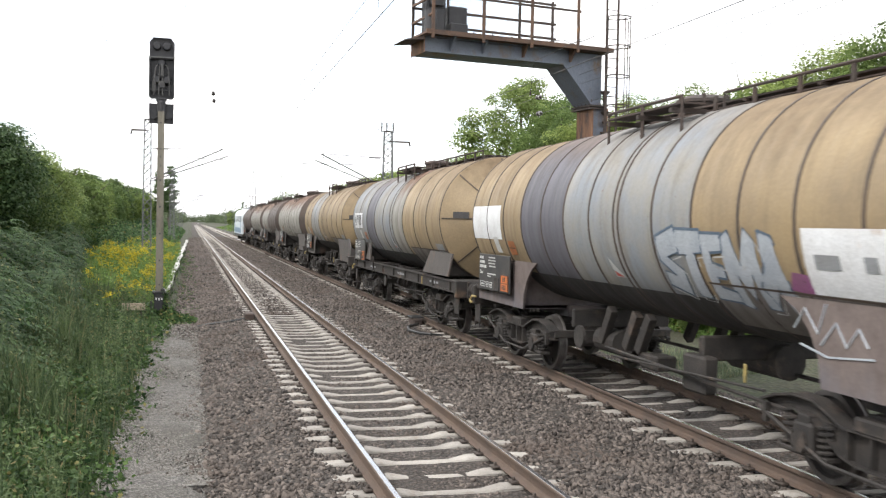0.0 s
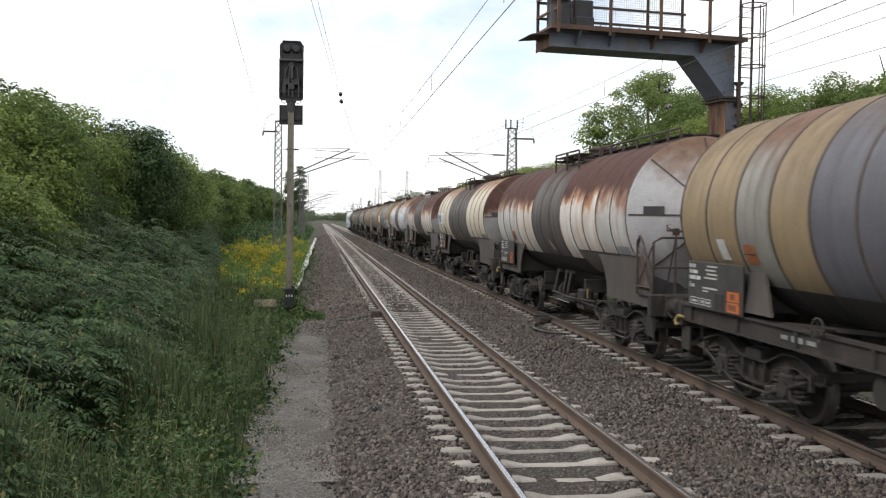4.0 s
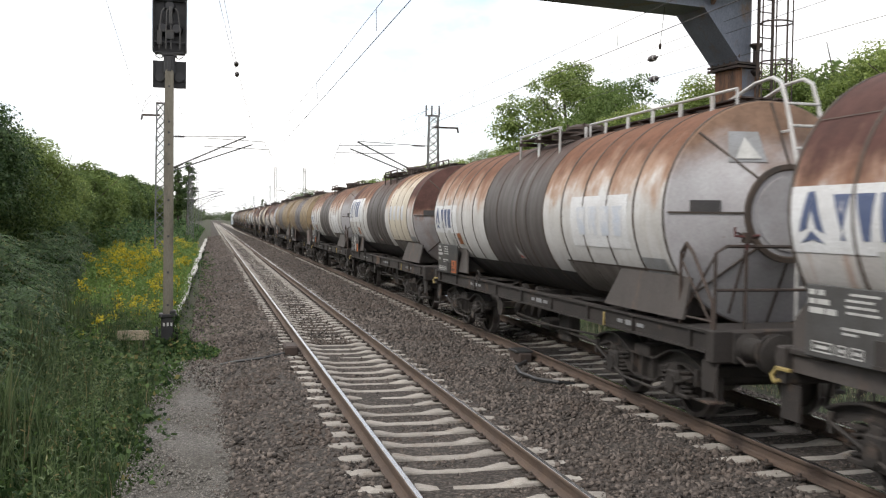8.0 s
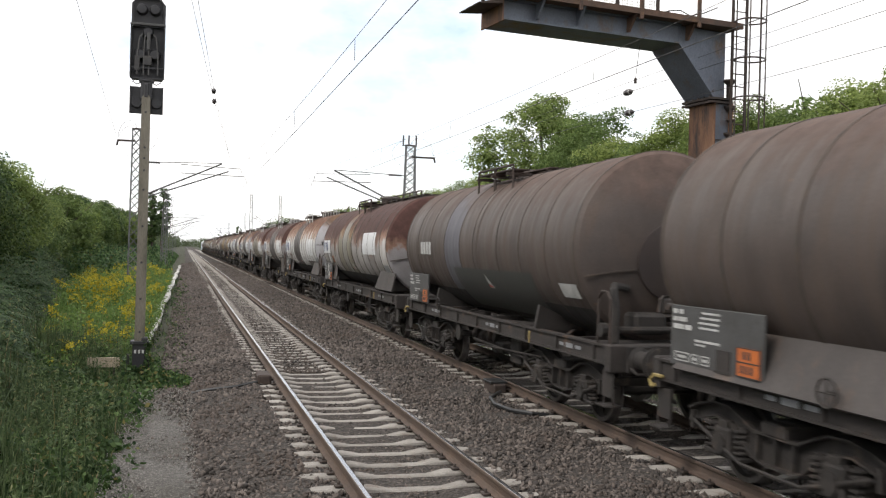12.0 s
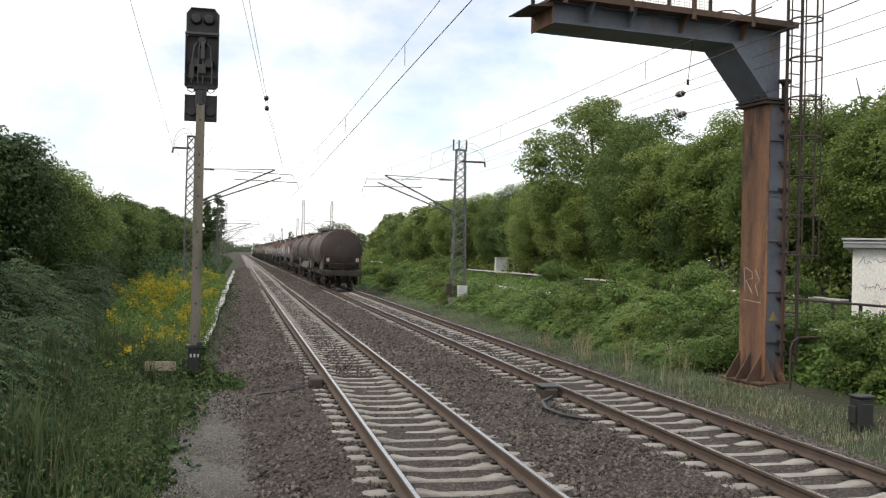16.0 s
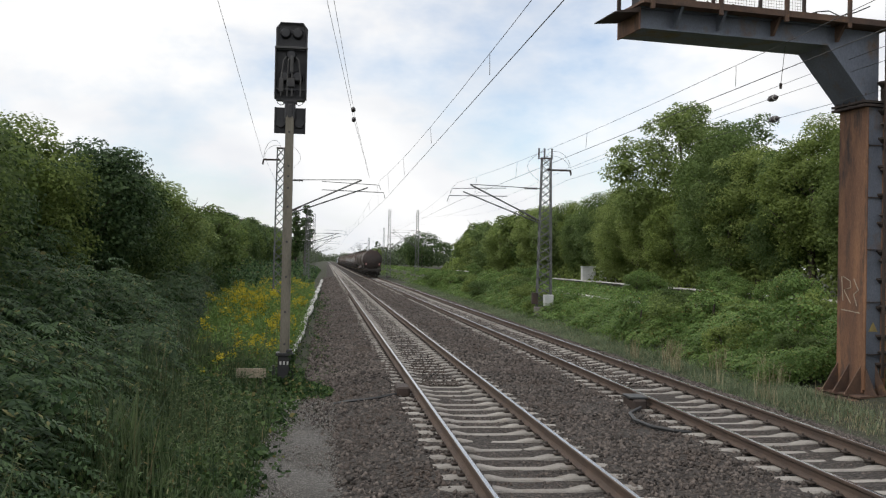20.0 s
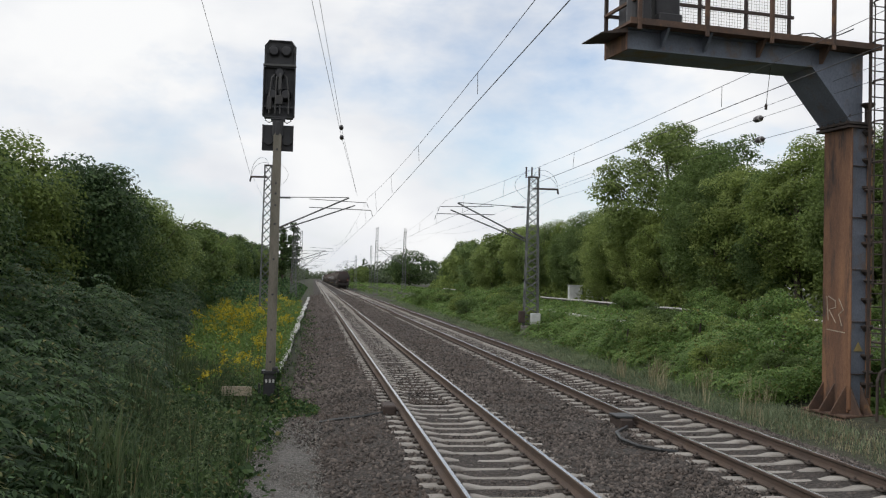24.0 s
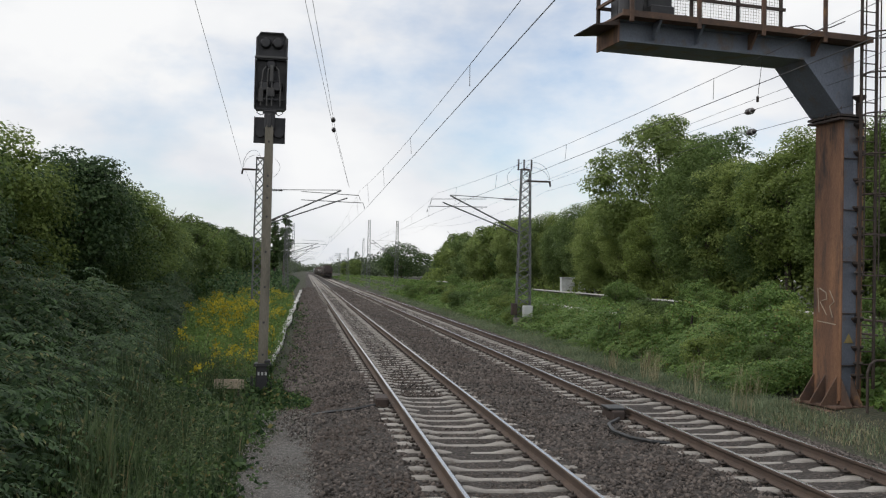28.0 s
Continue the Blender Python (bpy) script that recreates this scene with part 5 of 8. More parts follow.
FL, FR = 14.6, 14.6
P_FL = P_FR = (0.04, 2.1, -17, 9)
R_FL = R_FR = (9.0, 11.0, -20, 10)
rusty = "rusty white tank wagon with dark middle band"
TRAIN = [
    dict(L=14.2, kind="frame", rings=["brown"] * 9, ends=("brown", "brown"), end="dish", label="dark brown weathered tank wagon", plate="grey"),
    dict(L=14.2, kind="frame", rings=["grey"] * 9, ends=("brown", "brown"), end="dish", label="grey-brown weathered tank wagon", plate="grey"),
    dict(L=14.2, kind="frameless", rings=["grey"] * 4 + ["brown"] * 5, ends=("brown", "brown"), label="grey and brown weathered tank wagon", plate="grey"),
    dict(L=14.2, kind="frameless", rings=["grey"] * 9, ends=("brown", "brown"), label="dusty grey tank wagon", plate="grey"),
    dict(L=14.2, kind="frameless", rings=["tan", "tan", "blue", "blue", "tan", "tan", "tan", "tan", "tan"], ends=("tan", "tan"), label="dusty tan tank wagon with grey middle", plate="grey"),
    dict(L=14.2, kind="frame", rings=["blue", "blue", "mauve", "blue", "blue", "grey", "tan", "tan", "tan"], ends=("tan", "tan"), label="dusty grey and tan tank wagon on a flat underframe", plate="grey",
         panel_front=(0.4, 1.8, -12, 8, "panel_white"), rear_marks=None, emblem="mark_black"),
    dict(L=FL, kind="frameless", rings=["tan"] * 3 + ["mauve"] * 2 + ["blue"] * 4 + ["tan"] * 4, ends=("tan", "tan"), saddle="mauve", graffiti=True,
         label="dusty tan and blue-grey tank wagon with silver graffiti", railing=True, ladder="dark", panel_front=(0.04, 1.7, -16, 9, "panel_white"), data="panel_white"),
    dict(L=FL, kind="frameless", rings=["bright"] * 5 + ["dark"] * 3 + ["bright"] * 6, ends=("end_grey", "end_grey"), railing=True, ladder="pale", pale_rail=True,
         label=rusty + ", frameless", **V(P_FL), panel_rear=(8.6, 10.9, -15, 12, "panel_white"), rear_marks="mark_pale"),
    dict(L=FL, kind="frameless", rings=["orange"] * 3 + ["red"] + ["dark"] * 4 + ["orange"] * 4 + ["red"], ends=("end_red", "end_red"), gear=True, pale_rail=True,
         label="red-brown topped tank wagon with orange rust patches", plate="orange", data="mark_black"),
    dict(L=FL, kind="frameless", rings=["cream"] * 4 + ["dark"] * 5 + ["cream"] * 4, ends=("end_red", "end_red"), label="cream tank wagon with a wide dark middle band", **V((0.04, 2.1, -12, 7), "mark_blue", "panel_white")),
    dict(L=FL, kind="frameless", rings=["red"] * 3 + ["orange"] * 2 + ["dark"] * 3 + ["orange"] * 3 + ["red"] * 2, ends=("end_red", "end_grey"), railing=True,
         label="red-brown tank wagon with white and orange lower side"),
    dict(L=FR, kind="frame", rings=["tan", "tan", "grey", "tan", "mauve", "mauve", "blue", "mauve", "tan", "tan", "tan", "tan", "tan"], ends=("tan", "tan"), railing=True, gear=False,
         label="dusty tan tank wagon on a flat underframe", plate="orange"),
    dict(L=FL, kind="frameless", rings=["tan"] * 5 + ["mauve"] * 4 + ["tan"] * 5, ends=("tan", "tan"), gear=True, saddle="mauve", railing=True,
         label="mustard tan tank wagon with a dark mauve middle band", plate="none"),
    dict(L=FR, kind="frame", rings=["white"] * 5 + ["dark"] * 4 + ["white"] * 5, ends=("end_red", "end_grey"), gear=True, railing=True, label=rusty + ", flat underframe", **V((0.1, 1.7, -14, 4)), panel_rear=(8.75, 10.9, -31, 3) + ("panel_white",)),
    dict(L=FR, kind="frame", rings=["red"] + ["white"] * 4 + ["dark"] * 4 + ["white"] + ["cream"] * 3 + ["red"], ends=("end_red", "end_red"), gear=True, plate="diamonds",
         label="rusty white and cream tank wagon with red-brown ends", **V((0.1, 3.1, -8, 28)), panel_rear=(8.4, 11.0, -30, 36, "cream"), rear_marks="mark_pale"),
    dict(L=FR, kind="frame", rings=["white"] * 5 + ["dark"] * 4 + ["white"] * 5, ends=("end_red", "end_grey"), ladder="pale", railing=True, pale_rail=True, label=rusty + ", pale ladder", **V(P_FR),
         panel_rear=R_FR + ("panel_white",), rear_marks="mark_pale"),
    dict(L=FL, kind="frameless", seams=True, rings=["red"] * 4 + ["olive", "grey", "olive", "olive", "olive"] + ["red"] * 4, ends=("end_red", "end_red"), railing=True, pale_rail=True,
         label="red-brown and olive-grey tank wagon with a white panel", **V((0.04, 2.55, -16, 9)), panel_rear=(9.15, 11.1, -19, 11, "panel_white"), plate="grey"),
    dict(L=FL, kind="frameless", rings=["red"] * 5 + ["dark"] * 4 + ["red"] * 5, ends=("end_red", "end_red"), railing=True, pale_rail=True, ladder="dark",
         label="red-brown topped white tank wagon with a dark middle band", **V(P_FL), panel_rear=(8.95, 10.95, -19, 11, "panel_white"), plate="diamond", data="mark_black"),
    dict(L=FR, kind="frame", rings=["white"] * 5 + ["dark"] * 3 + ["white"] * 7, ends=("end_red", "end_grey"), railing=True, ladder="pale", pale_rail=True, label=rusty + ", many hoops", **V(P_FR),
         panel_rear=R_FR + ("panel_white",)),
    dict(L=FR, kind="frame", seams=True, rings=["dull"] * 4 + ["olive", "grey", "olive"] + ["dull"] * 5 + ["red"], ends=("end_red", "end_red"), end="dish", label="patchy red-brown and white tank wagon", **V((0.05, 1.7, -13, 7)),
         panel_rear=(8.5, 10.5, -12, 15, "panel_white"), plate="diamonds"),
    dict(L=13.0, kind="frame", rings=["brown", "brown", "brown", "mauve", "brown", "brown", "brown", "brown", "brown"], ends=("brown", "brown"), end="dish", walk="short",
         label="dark brown tank wagon with bluish hoop and green patch", panel_front=(1.45, 2.5, -10, 3, "brown"), emblem=None, gatx=True, plates=False, tags=False, data="mark_white", plate="grey", pipes=True, gear=True),
    dict(L=12.65, kind="skirt", rings=["brown"] * 8, ends=("brown", "brown"), end="dish", walk="short", label="dull brown tank wagon with a sloping skirt", tags=False, plate="grey", ladder="dark", railing=True),
    dict(L=12.65, kind="frame", rings=["brown"] * 8, ends=("brown", "end_dark"), end="dish", walk="short", label="dark brown last tank wagon with tail boards", tags=False, white_strap=0.9, railing=True, plate="grey", last=True, straps=True),
]
for spec in TRAIN:
    wg = tank_wagon(spec)
    axis = next(o for o in wg.children if o.name.startswith("tank_strap"))
    if spec.get("graffiti"):
        h6 = spec["L"] / 2
        rng = random.Random(5)
        y = -1.15
        # jagged block forms, each outlined and cut by a few strokes
        forms = ([(0, 0.3), (0.45, 0.42), (0.5, 0.12), (0.22, 0.06), (0.5, -0.08), (0.42, -0.42), (0.02, -0.34), (0.05, -0.12), (0.28, -0.16), (0.02, 0.0)],
                 [(0.0, 0.4), (0.56, 0.44), (0.54, 0.16), (0.38, 0.15), (0.36, -0.42), (0.14, -0.4), (0.18, 0.14), (0.02, 0.12)],
                 [(0.04, 0.42), (0.46, 0.38), (0.44, 0.2), (0.2, 0.2), (0.2, 0.08), (0.4, 0.05), (0.38, -0.1), (0.2, -0.1), (0.2, -0.22), (0.46, -0.24), (0.46, -0.42), (0.0, -0.4)],
                 [(0.0, 0.36), (0.16, 0.44), (0.3, 0.1), (0.46, 0.46), (0.62, 0.36), (0.66, -0.4), (0.48, -0.42), (0.46, 0.0), (0.32, -0.3), (0.18, 0.0), (0.18, -0.42), (-0.02, -0.4)],
                 [(0.08, 0.5), (0.3, 0.46), (0.42, -0.1), (0.52, -0.46), (0.3, -0.5), (0.2, -0.1), (0.06, -0.36), (-0.06, -0.1), (0.1, 0.14)])
        for k, form in enumerate(forms):
            c0 = -0.55 - 0.025 * k
            loop = [(y - u, c0 + v * rng.uniform(0.95, 1.1)) for u, v in form]
            part("graffiti", flat(cyl_shape(loop, 0.010), "graffiti", "graffiti_silver"), axis, label="silver sprayed letter shapes" if k == 0 else "")
            part("graffiti", flat(stroke(loop + loop[:1], 0.035, 0.014), "graffiti", "graffiti_dark"), axis)
            part("graffiti", flat(stroke([(u - 0.05, v - 0.05) for u, v in loop[2:7]], 0.02, 0.016), "graffiti", "mark_white"), axis)
            y -= max(u for u, _ in form) * 0.93
        part("name_panel", flat(cyl_shape([(-h6 + 1.75, -0.78), (-h6 + 3.35, -0.78), (-h6 + 3.35, -0.12), (-h6 + 1.75, -0.12)], 0.014), "name_panel", "panel_white"), axis, label="white data panel with small dark marks")
        for yb, wd in ((3.2, 0.34), (2.55, 0.16), (2.1, 0.24)):
            part("data_plate", flat(cyl_shape([(-h6 + yb, -0.5), (-h6 + yb - wd, -0.5), (-h6 + yb - wd, -0.36), (-h6 + yb, -0.36)], 0.018), "data_plate", "mark_grey"), axis)
        for pts in ([(-3.6, 1.52), (-3.75, 1.72), (-3.95, 1.5), (-4.05, 1.78)], [(-4.0, 1.4), (-4.2, 1.62), (-4.35, 1.42), (-4.5, 1.6), (-4.62, 1.45)], [(-3.7, 1.38), (-4.1, 1.3), (-4.7, 1.36)]):
            gb = bmesh.new()
            pipe(gb, [(-1.206, u, v) for u, v in pts], 0.012, 4)
            part("graffiti", done(gb, "graffiti", M["graffiti_silver"]), wg, label="silver scrawl on the saddle plate")
        part("graffiti", flat(cyl_shape([(-3.6, -0.75), (-4.2, -0.8), (-4.3, -0.6), (-3.7, -0.55)], 0.01), "graffiti", "graffiti_pink"), axis, label="magenta spray")
    if spec.get("gatx"):
        for k in range(4):
            part("emblem_bar", flat(cyl_shape([(4.06 - k * 0.24, 0.06), (3.87 - k * 0.24, 0.06), (3.87 - k * 0.24, -0.22), (4.06 - k * 0.24, -0.22)], 0.014), "emblem_bar", "mark_white"), axis)
        part("paint_patch", flat(cyl_patch(-3.0, 1.5, -60, -19, 0.01), "paint_patch", "green_patch"), axis, label="dark green repainted patch")
    if spec.get("last"):
        for x in (-0.98, 0.98):
            b = part("tail_board", shared("tail_board", lambda bm: box(bm, (0, 0, 0), (0.18, 0.02, 0.25), bevel=0.004), M["mark_white"]), wg, pose(x, -spec["L"] / 2 + 0.62, 1.95), "red and white tail board")
            for s in (-1, 1):
                part("tail_wedge", shared("tail_wedge", lambda bm: slab(bm, [(-0.08, 0.115), (0.08, 0.115), (0.0, 0.015)], -0.003, 0.003, "y"), M["red_plate"]), b, pose(0, -0.016, 0, 0, 0 if s > 0 else 180, 0))


# ---- locomotive ----
def loco_body(bm):
    prof = [(-1.48, 1.05), (-1.48, 2.9), (-1.38, 3.45), (-1.1, 3.8), (1.1, 3.8), (1.38, 3.45), (1.48, 2.9), (1.48, 1.05)]
    rows = []
    for y, f in ((-9.3, 0.86), (-9.0, 0.96), (-7.8, 1.0), (7.8, 1.0), (9.0, 0.96), (9.3, 0.86)):
        rows.append([bm.verts.new((x * (0.98 if f < 1 else 1), y, 1.05 + (z - 1.05) * f)) for x, z in prof])
    for a, b in zip(rows, rows[1:]):
        for k in range(8):
            bm.faces.new((a[k], a[(k + 1) % 8], b[(k + 1) % 8], b[k]))
    bm.faces.new(rows[0])
    bm.faces.new(rows[-1][::-1])


def build_loco():
    w = tagged(new("locomotive"), "pale electric locomotive with blue-grey band heading the train", "locomotive")
    part("body", shared("loco_body", loco_body, M["loco_white"], 35), w)
    part("skirt", shared("loco_skirt", lambda bm: box(bm, (0, 0, 0.95), (2.8, 17.6, 0.4), bevel=0.05), M["board_grey"]), w)
    for s in (-1, 1):
        part("side_band", shared("loco_band", lambda bm: box(bm, (0, 0, 0), (0.02, 15.4, 0.55)), M["loco_blue"]), w, pose(s * 1.486, 0, 1.45))
        part("windscreen", shared("loco_screen", lambda bm: box(bm, (0, 0, 0), (2.2, 0.06, 0.75), bevel=0.02), M["glass"]), w, pose(0, s * 9.2, 2.85))
        part("cab_window", shared("loco_side", lambda bm: box(bm, (0, 0, 0), (0.03, 0.7, 0.65), bevel=0.01), M["glass"]), w, pose(-1.49, s * 7.9, 2.65))
        part("cab_window", shared("loco_side", None), w, pose(1.49, s * 7.9, 2.65))
        part("cab_door", shared("loco_door", lambda bm: box(bm, (0, 0, 0), (0.03, 0.75, 1.9), bevel=0.01), M["loco_blue"]), w, pose(-1.49, s * 6.8, 2.1))
        for x in (-0.875, 0.875):
            part("buffer", shared("buffer", None), w, pose(x, s * 9.3, 1.05, 0, 0, 0 if s > 0 else 180))
            part("lamp", shared("loco_lamp", lambda bm: rod(bm, (0, -0.03, 0), (0, 0.03, 0), 0.12, 12), M["mark_white"]), w, pose(x, s * 9.27, 1.6))
    for k in range(6):
        part("roof_box", shared("loco_roof", lambda bm: box(bm, (0, 0, 0), (1.6, 1.6, 0.22), bevel=0.04), M["fascia"]), w, pose(0, -5.5 + 2.2 * k, 3.88))
    for k in range(4):
        part("side_grille", shared("loco_grille", lambda bm: [box(bm, (0, 0, -0.3 + 0.1 * j), (0.02, 1.3, 0.05)) for j in range(7)][0], M["board_grey"]), w, pose(-1.49, -4.0 + 2.6 * k, 2.75))
    part("pantograph", shared("pantograph", lambda bm: (pipe(bm, [(-0.4, -0.9, 0), (-0.3, 0.9, 0.55), (-0.2, -0.7, 1.25)], 0.03, 6), pipe(bm, [(0.4, -0.9, 0), (0.3, 0.9, 0.55), (0.2, -0.7, 1.25)], 0.03, 6),
                                                        pipe(bm, [(-0.85, -0.7, 1.2), (-0.6, -0.7, 1.32), (0.6, -0.7, 1.32), (0.85, -0.7, 1.2)], 0.03, 6)), M["steel_dark"]), w, pose(0, -6.0, 3.95))
    for y in (-5.0, 5.0):
        add_bogie(w, y)
    return w


LOCO = build_loco()

# ---- signal gantry over the right-hand track ----
GX, GY = 11.7, 19.2            # near corner of the column


def build_gantry():
    g = tagged(new("signal_gantry"), "rusty blue-grey steel cantilever signal gantry with caged ladder", "signal gantry")
    g.matrix_basis = pose(GX, GY, -0.35, 0, 0, 8)

    def at(x, y, z):
        return pose(x - GX, y - GY, z + 0.35)

    def mk(name, fn, m, label="", smooth=None):
        bm = bmesh.new()
        fn(bm)
        for v in bm.verts:
            v.co += Vector((-GX, -GY, 0.35))
        return part(name, done(bm, name, M[m], smooth), g, None, label)

    mk("column", lambda bm: box(bm, (11.93, 19.63, 2.9), (0.46, 0.86, 6.3), bevel=0.012), "rust", "rust-orange steel column")
    mk("column_face", lambda bm: box(bm, (11.95, 19.19, 2.95), (0.40, 0.02, 6.2)), "steel_blue", "blue-grey channel face")
    for x in (11.72, 12.15):
        mk("column_lip", lambda bm: box(bm, (x, 19.17, 2.95), (0.03, 0.07, 6.25)), "rust")
    for k in range(5):
        mk("stiffener", lambda bm: box(bm, (11.93, 19.165, 0.6 + 1.15 * k), (0.4, 0.05, 0.02)), "steel_dark")
    for k in range(6):
        mk("cable_clamp", lambda bm: spin(bm, [(0.0, 0.58 + k), (0.05, 0.6 + k), (0.11, 0.66 + k), (0.09, 0.69 + k), (0.0, 0.7 + k)], 10, "z"), "steel_dark").location = (12.1, 19.05, 0)
    mk("cable_duct", lambda bm: box(bm, (12.2, 19.14, 3.0), (0.06, 0.06, 6.2)), "rust", "rusty cable duct")
    mk("base_plate", lambda bm: (box(bm, (11.9, 19.63, -0.3), (1.0, 1.5, 0.06), bevel=0.01), box(bm, (11.9, 19.63, -0.46), (1.2, 1.7, 0.2), bevel=0.03)), "rust_dull")
    for y in (19.25, 19.63, 20.0):
        mk("gusset", lambda bm: slab(bm, [(11.7, -0.27), (11.28, -0.27), (11.7, 0.35)], y - 0.015, y + 0.015, "y"), "rust_dull")
    for x in (11.75, 12.03):
        mk("gusset", lambda bm: slab(bm, [(19.18, -0.27), (18.8, -0.27), (19.18, 0.35)], x - 0.015, x + 0.015), "rust_dull")
    mk("flange", lambda bm: (box(bm, (11.88, 19.63, 6.07), (0.62, 1.1, 0.05)), box(bm, (11.88, 19.63, 6.15), (0.62, 1.1, 0.05))), "steel_dark")
    for k in range(5):
        mk("bolt", lambda bm: (rod(bm, (11.62, 19.2 + 0.21 * k, 6.03), (11.62, 19.2 + 0.21 * k, 6.23), 0.025, 6), slab(bm, [(11.7, 6.17), (11.58, 6.17), (11.7, 6.36)], 19.19 + 0.21 * k, 19.21 + 0.21 * k, "y")), "steel_dark")
    mk("upper_column", lambda bm: slab(bm, [(12.06, 6.18), (11.7, 6.18), (10.72, 7.3), (10.72, 7.74), (12.06, 7.72)], 19.25, 20.02, "y"), "steel_blue", "blue-grey knee with rust patches")
    mk("knee_lip", lambda bm: (slab(bm, [(11.72, 6.16), (11.66, 6.16), (10.64, 7.3), (10.72, 7.32)], 19.12, 20.14, "y")), "steel_blue")
    mk("beam", lambda bm: box(bm, (8.45, 19.63, 7.53), (4.56, 0.74, 0.42)), "steel_blue", "blue-grey box beam")
    for z in (7.315, 7.735):
        mk("beam_flange", lambda bm: box(bm, (8.44, 19.63, z), (4.56, 1.0, 0.03)), "steel_blue")
    mk("beam_end", lambda bm: box(bm, (6.17, 19.63, 7.5), (0.03, 1.02, 0.46)), "rust")
    mk("tip_plate", lambda bm: slab(bm, [(6.16, 7.62), (5.6, 7.56), (5.6, 7.58), (6.16, 7.72)], 19.1, 20.1, "y"), "steel_dark")
    mk("deck", lambda bm: (box(bm, (9.15, 19.6, 7.78), (6.1, 1.5, 0.06)), box(bm, (9.15, 18.83, 7.80), (6.1, 0.05, 0.13))), "rust_dull", "rusty walkway edge")
    for x in (7.0, 8.0, 9.3, 10.9):
        mk("bracket", lambda bm: slab(bm, [(19.2, 7.4), (19.14, 7.4), (18.86, 7.74), (19.2, 7.74)], x - 0.03, x + 0.03), "rust_dull" if x > 8.5 else "steel_blue")
    for x in (6.3, 7.85, 9.4, 10.95):
        mk("railing_post", lambda bm: box(bm, (x, 18.82, 8.55), (0.09, 0.06, 1.85), bevel=0.008), "rust_dull")
    for x in (6.3, 7.4, 8.6, 9.8, 10.95):
        mk("railing_post", lambda bm: box(bm, (x, 20.38, 8.6), (0.08, 0.06, 1.7), bevel=0.008), "steel_dark")
    for z in (8.3, 8.75, 9.35):
        mk("railing_bar", lambda bm: box(bm, (8.65, 20.35, z), (4.8, 0.05, 0.07)), "steel_dark")
    for z in (8.85, 9.38):
        mk("railing_bar", lambda bm: box(bm, (8.65, 18.84, z), (4.8, 0.05, 0.06)), "steel_dark")
    for z in (8.3, 8.8, 9.35):
        mk("railing_bar", lambda bm: box(bm, (6.28, 19.6, z), (0.06, 1.6, 0.06)), "rust_dull")
    # wire mesh infill
    for x0, x1 in ((7.45, 8.55), (8.65, 9.75), (9.85, 10.9)):
        def net(bm):
            n = int((x1 - x0) / 0.07)
            for k in range(n):
                box(bm, (x0 + 0.07 * k + 0.035, 20.4, 8.55), (0.008, 0.008, 1.42))
            for k in range(20):
                box(bm, ((x0 + x1) / 2, 20.4, 7.86 + 0.07 * k), (x1 - x0, 0.008, 0.008))
        mk("wire_mesh", net, "galv")
    # two signal housings seen from behind
    mk("signal_housing", lambda bm: (box(bm, (6.75, 19.9, 8.55), (0.62, 0.36, 1.35), bevel=0.03), box(bm, (6.75, 19.68, 8.3), (0.5, 0.1, 0.7), bevel=0.02), box(bm, (6.75, 19.66, 8.85), (0.4, 0.12, 0.25), bevel=0.02)), "signal_black", "black signal housing")
    mk("signal_housing", lambda bm: (box(bm, (7.45, 19.95, 8.35), (0.6, 0.4, 0.9), bevel=0.03), box(bm, (7.42, 19.7, 8.12), (0.55, 0.3, 0.3), bevel=0.02)), "signal_black", "black signal housing")
    bin_ = mk("bin", lambda bm: spin(bm, [(0, 7.85), (0.17, 7.85), (0.17, 8.45), (0, 8.45)], 16, "z"), "signal_black")
    bin_.matrix_basis = pose(6.38, 19.2, 0)
    for x in (7.6, 8.2, 8.8, 9.5, 10.2):
        mk("stud", lambda bm: rod(bm, (x, 18.95, 7.8), (x, 18.95, 7.92), 0.025, 6), "steel_dark")
    mk("cable", lambda bm: pipe(bm, [(9.9, 18.9, 7.83), (10.2, 18.9, 7.93), (10.5, 18.92, 7.98), (10.8, 18.95, 7.9), (11.2, 18.95, 8.02), (11.6, 19.0, 8.2)], 0.014, 5), "wire")
    # caged ladder
    lx, ly = 12.24, 18.98
    for x in (lx - 0.2, lx + 0.2):
        mk("ladder_stile", lambda bm: box(bm, (x, ly, 4.75), (0.06, 0.04, 9.3)), "steel_dark")
    for k in range(31):
        mk("rung", lambda bm: rod(bm, (lx - 0.2, ly, 0.35 + 0.29 * k), (lx + 0.2, ly, 0.35 + 0.29 * k), 0.014, 6), "steel_dark")
    for k in range(8):
        z = 2.6 + 0.88 * k
        mk("hoop", lambda bm: pipe(bm, [(lx + 0.36 * math.sin(a), ly - 0.05 - 0.32 * (1 + math.cos(a)), z) for a in (radians(d) for d in range(-150, 151, 25))], 0.02, 5), "steel_dark")
    for a in (-100, -40, 0, 40, 100):
        mk("cage_bar", lambda bm: box(bm, (lx + 0.36 * math.sin(radians(a)), ly - 0.05 - 0.32 * (1 + math.cos(radians(a))), 5.6), (0.03, 0.012, 6.2)), "steel_dark")
    for k in range(11):
        cl = mk("cable_clamp", lambda bm: spin(bm, [(0, 0.3 + 0.62 * k), (0.07, 0.3 + 0.62 * k), (0.15, 0.38 + 0.62 * k), (0.15, 0.42 + 0.62 * k), (0, 0.42 + 0.62 * k)], 12, "z"), "steel_dark")
        cl.matrix_basis = pose(0.46 + GX, GY - 0.02, 0)
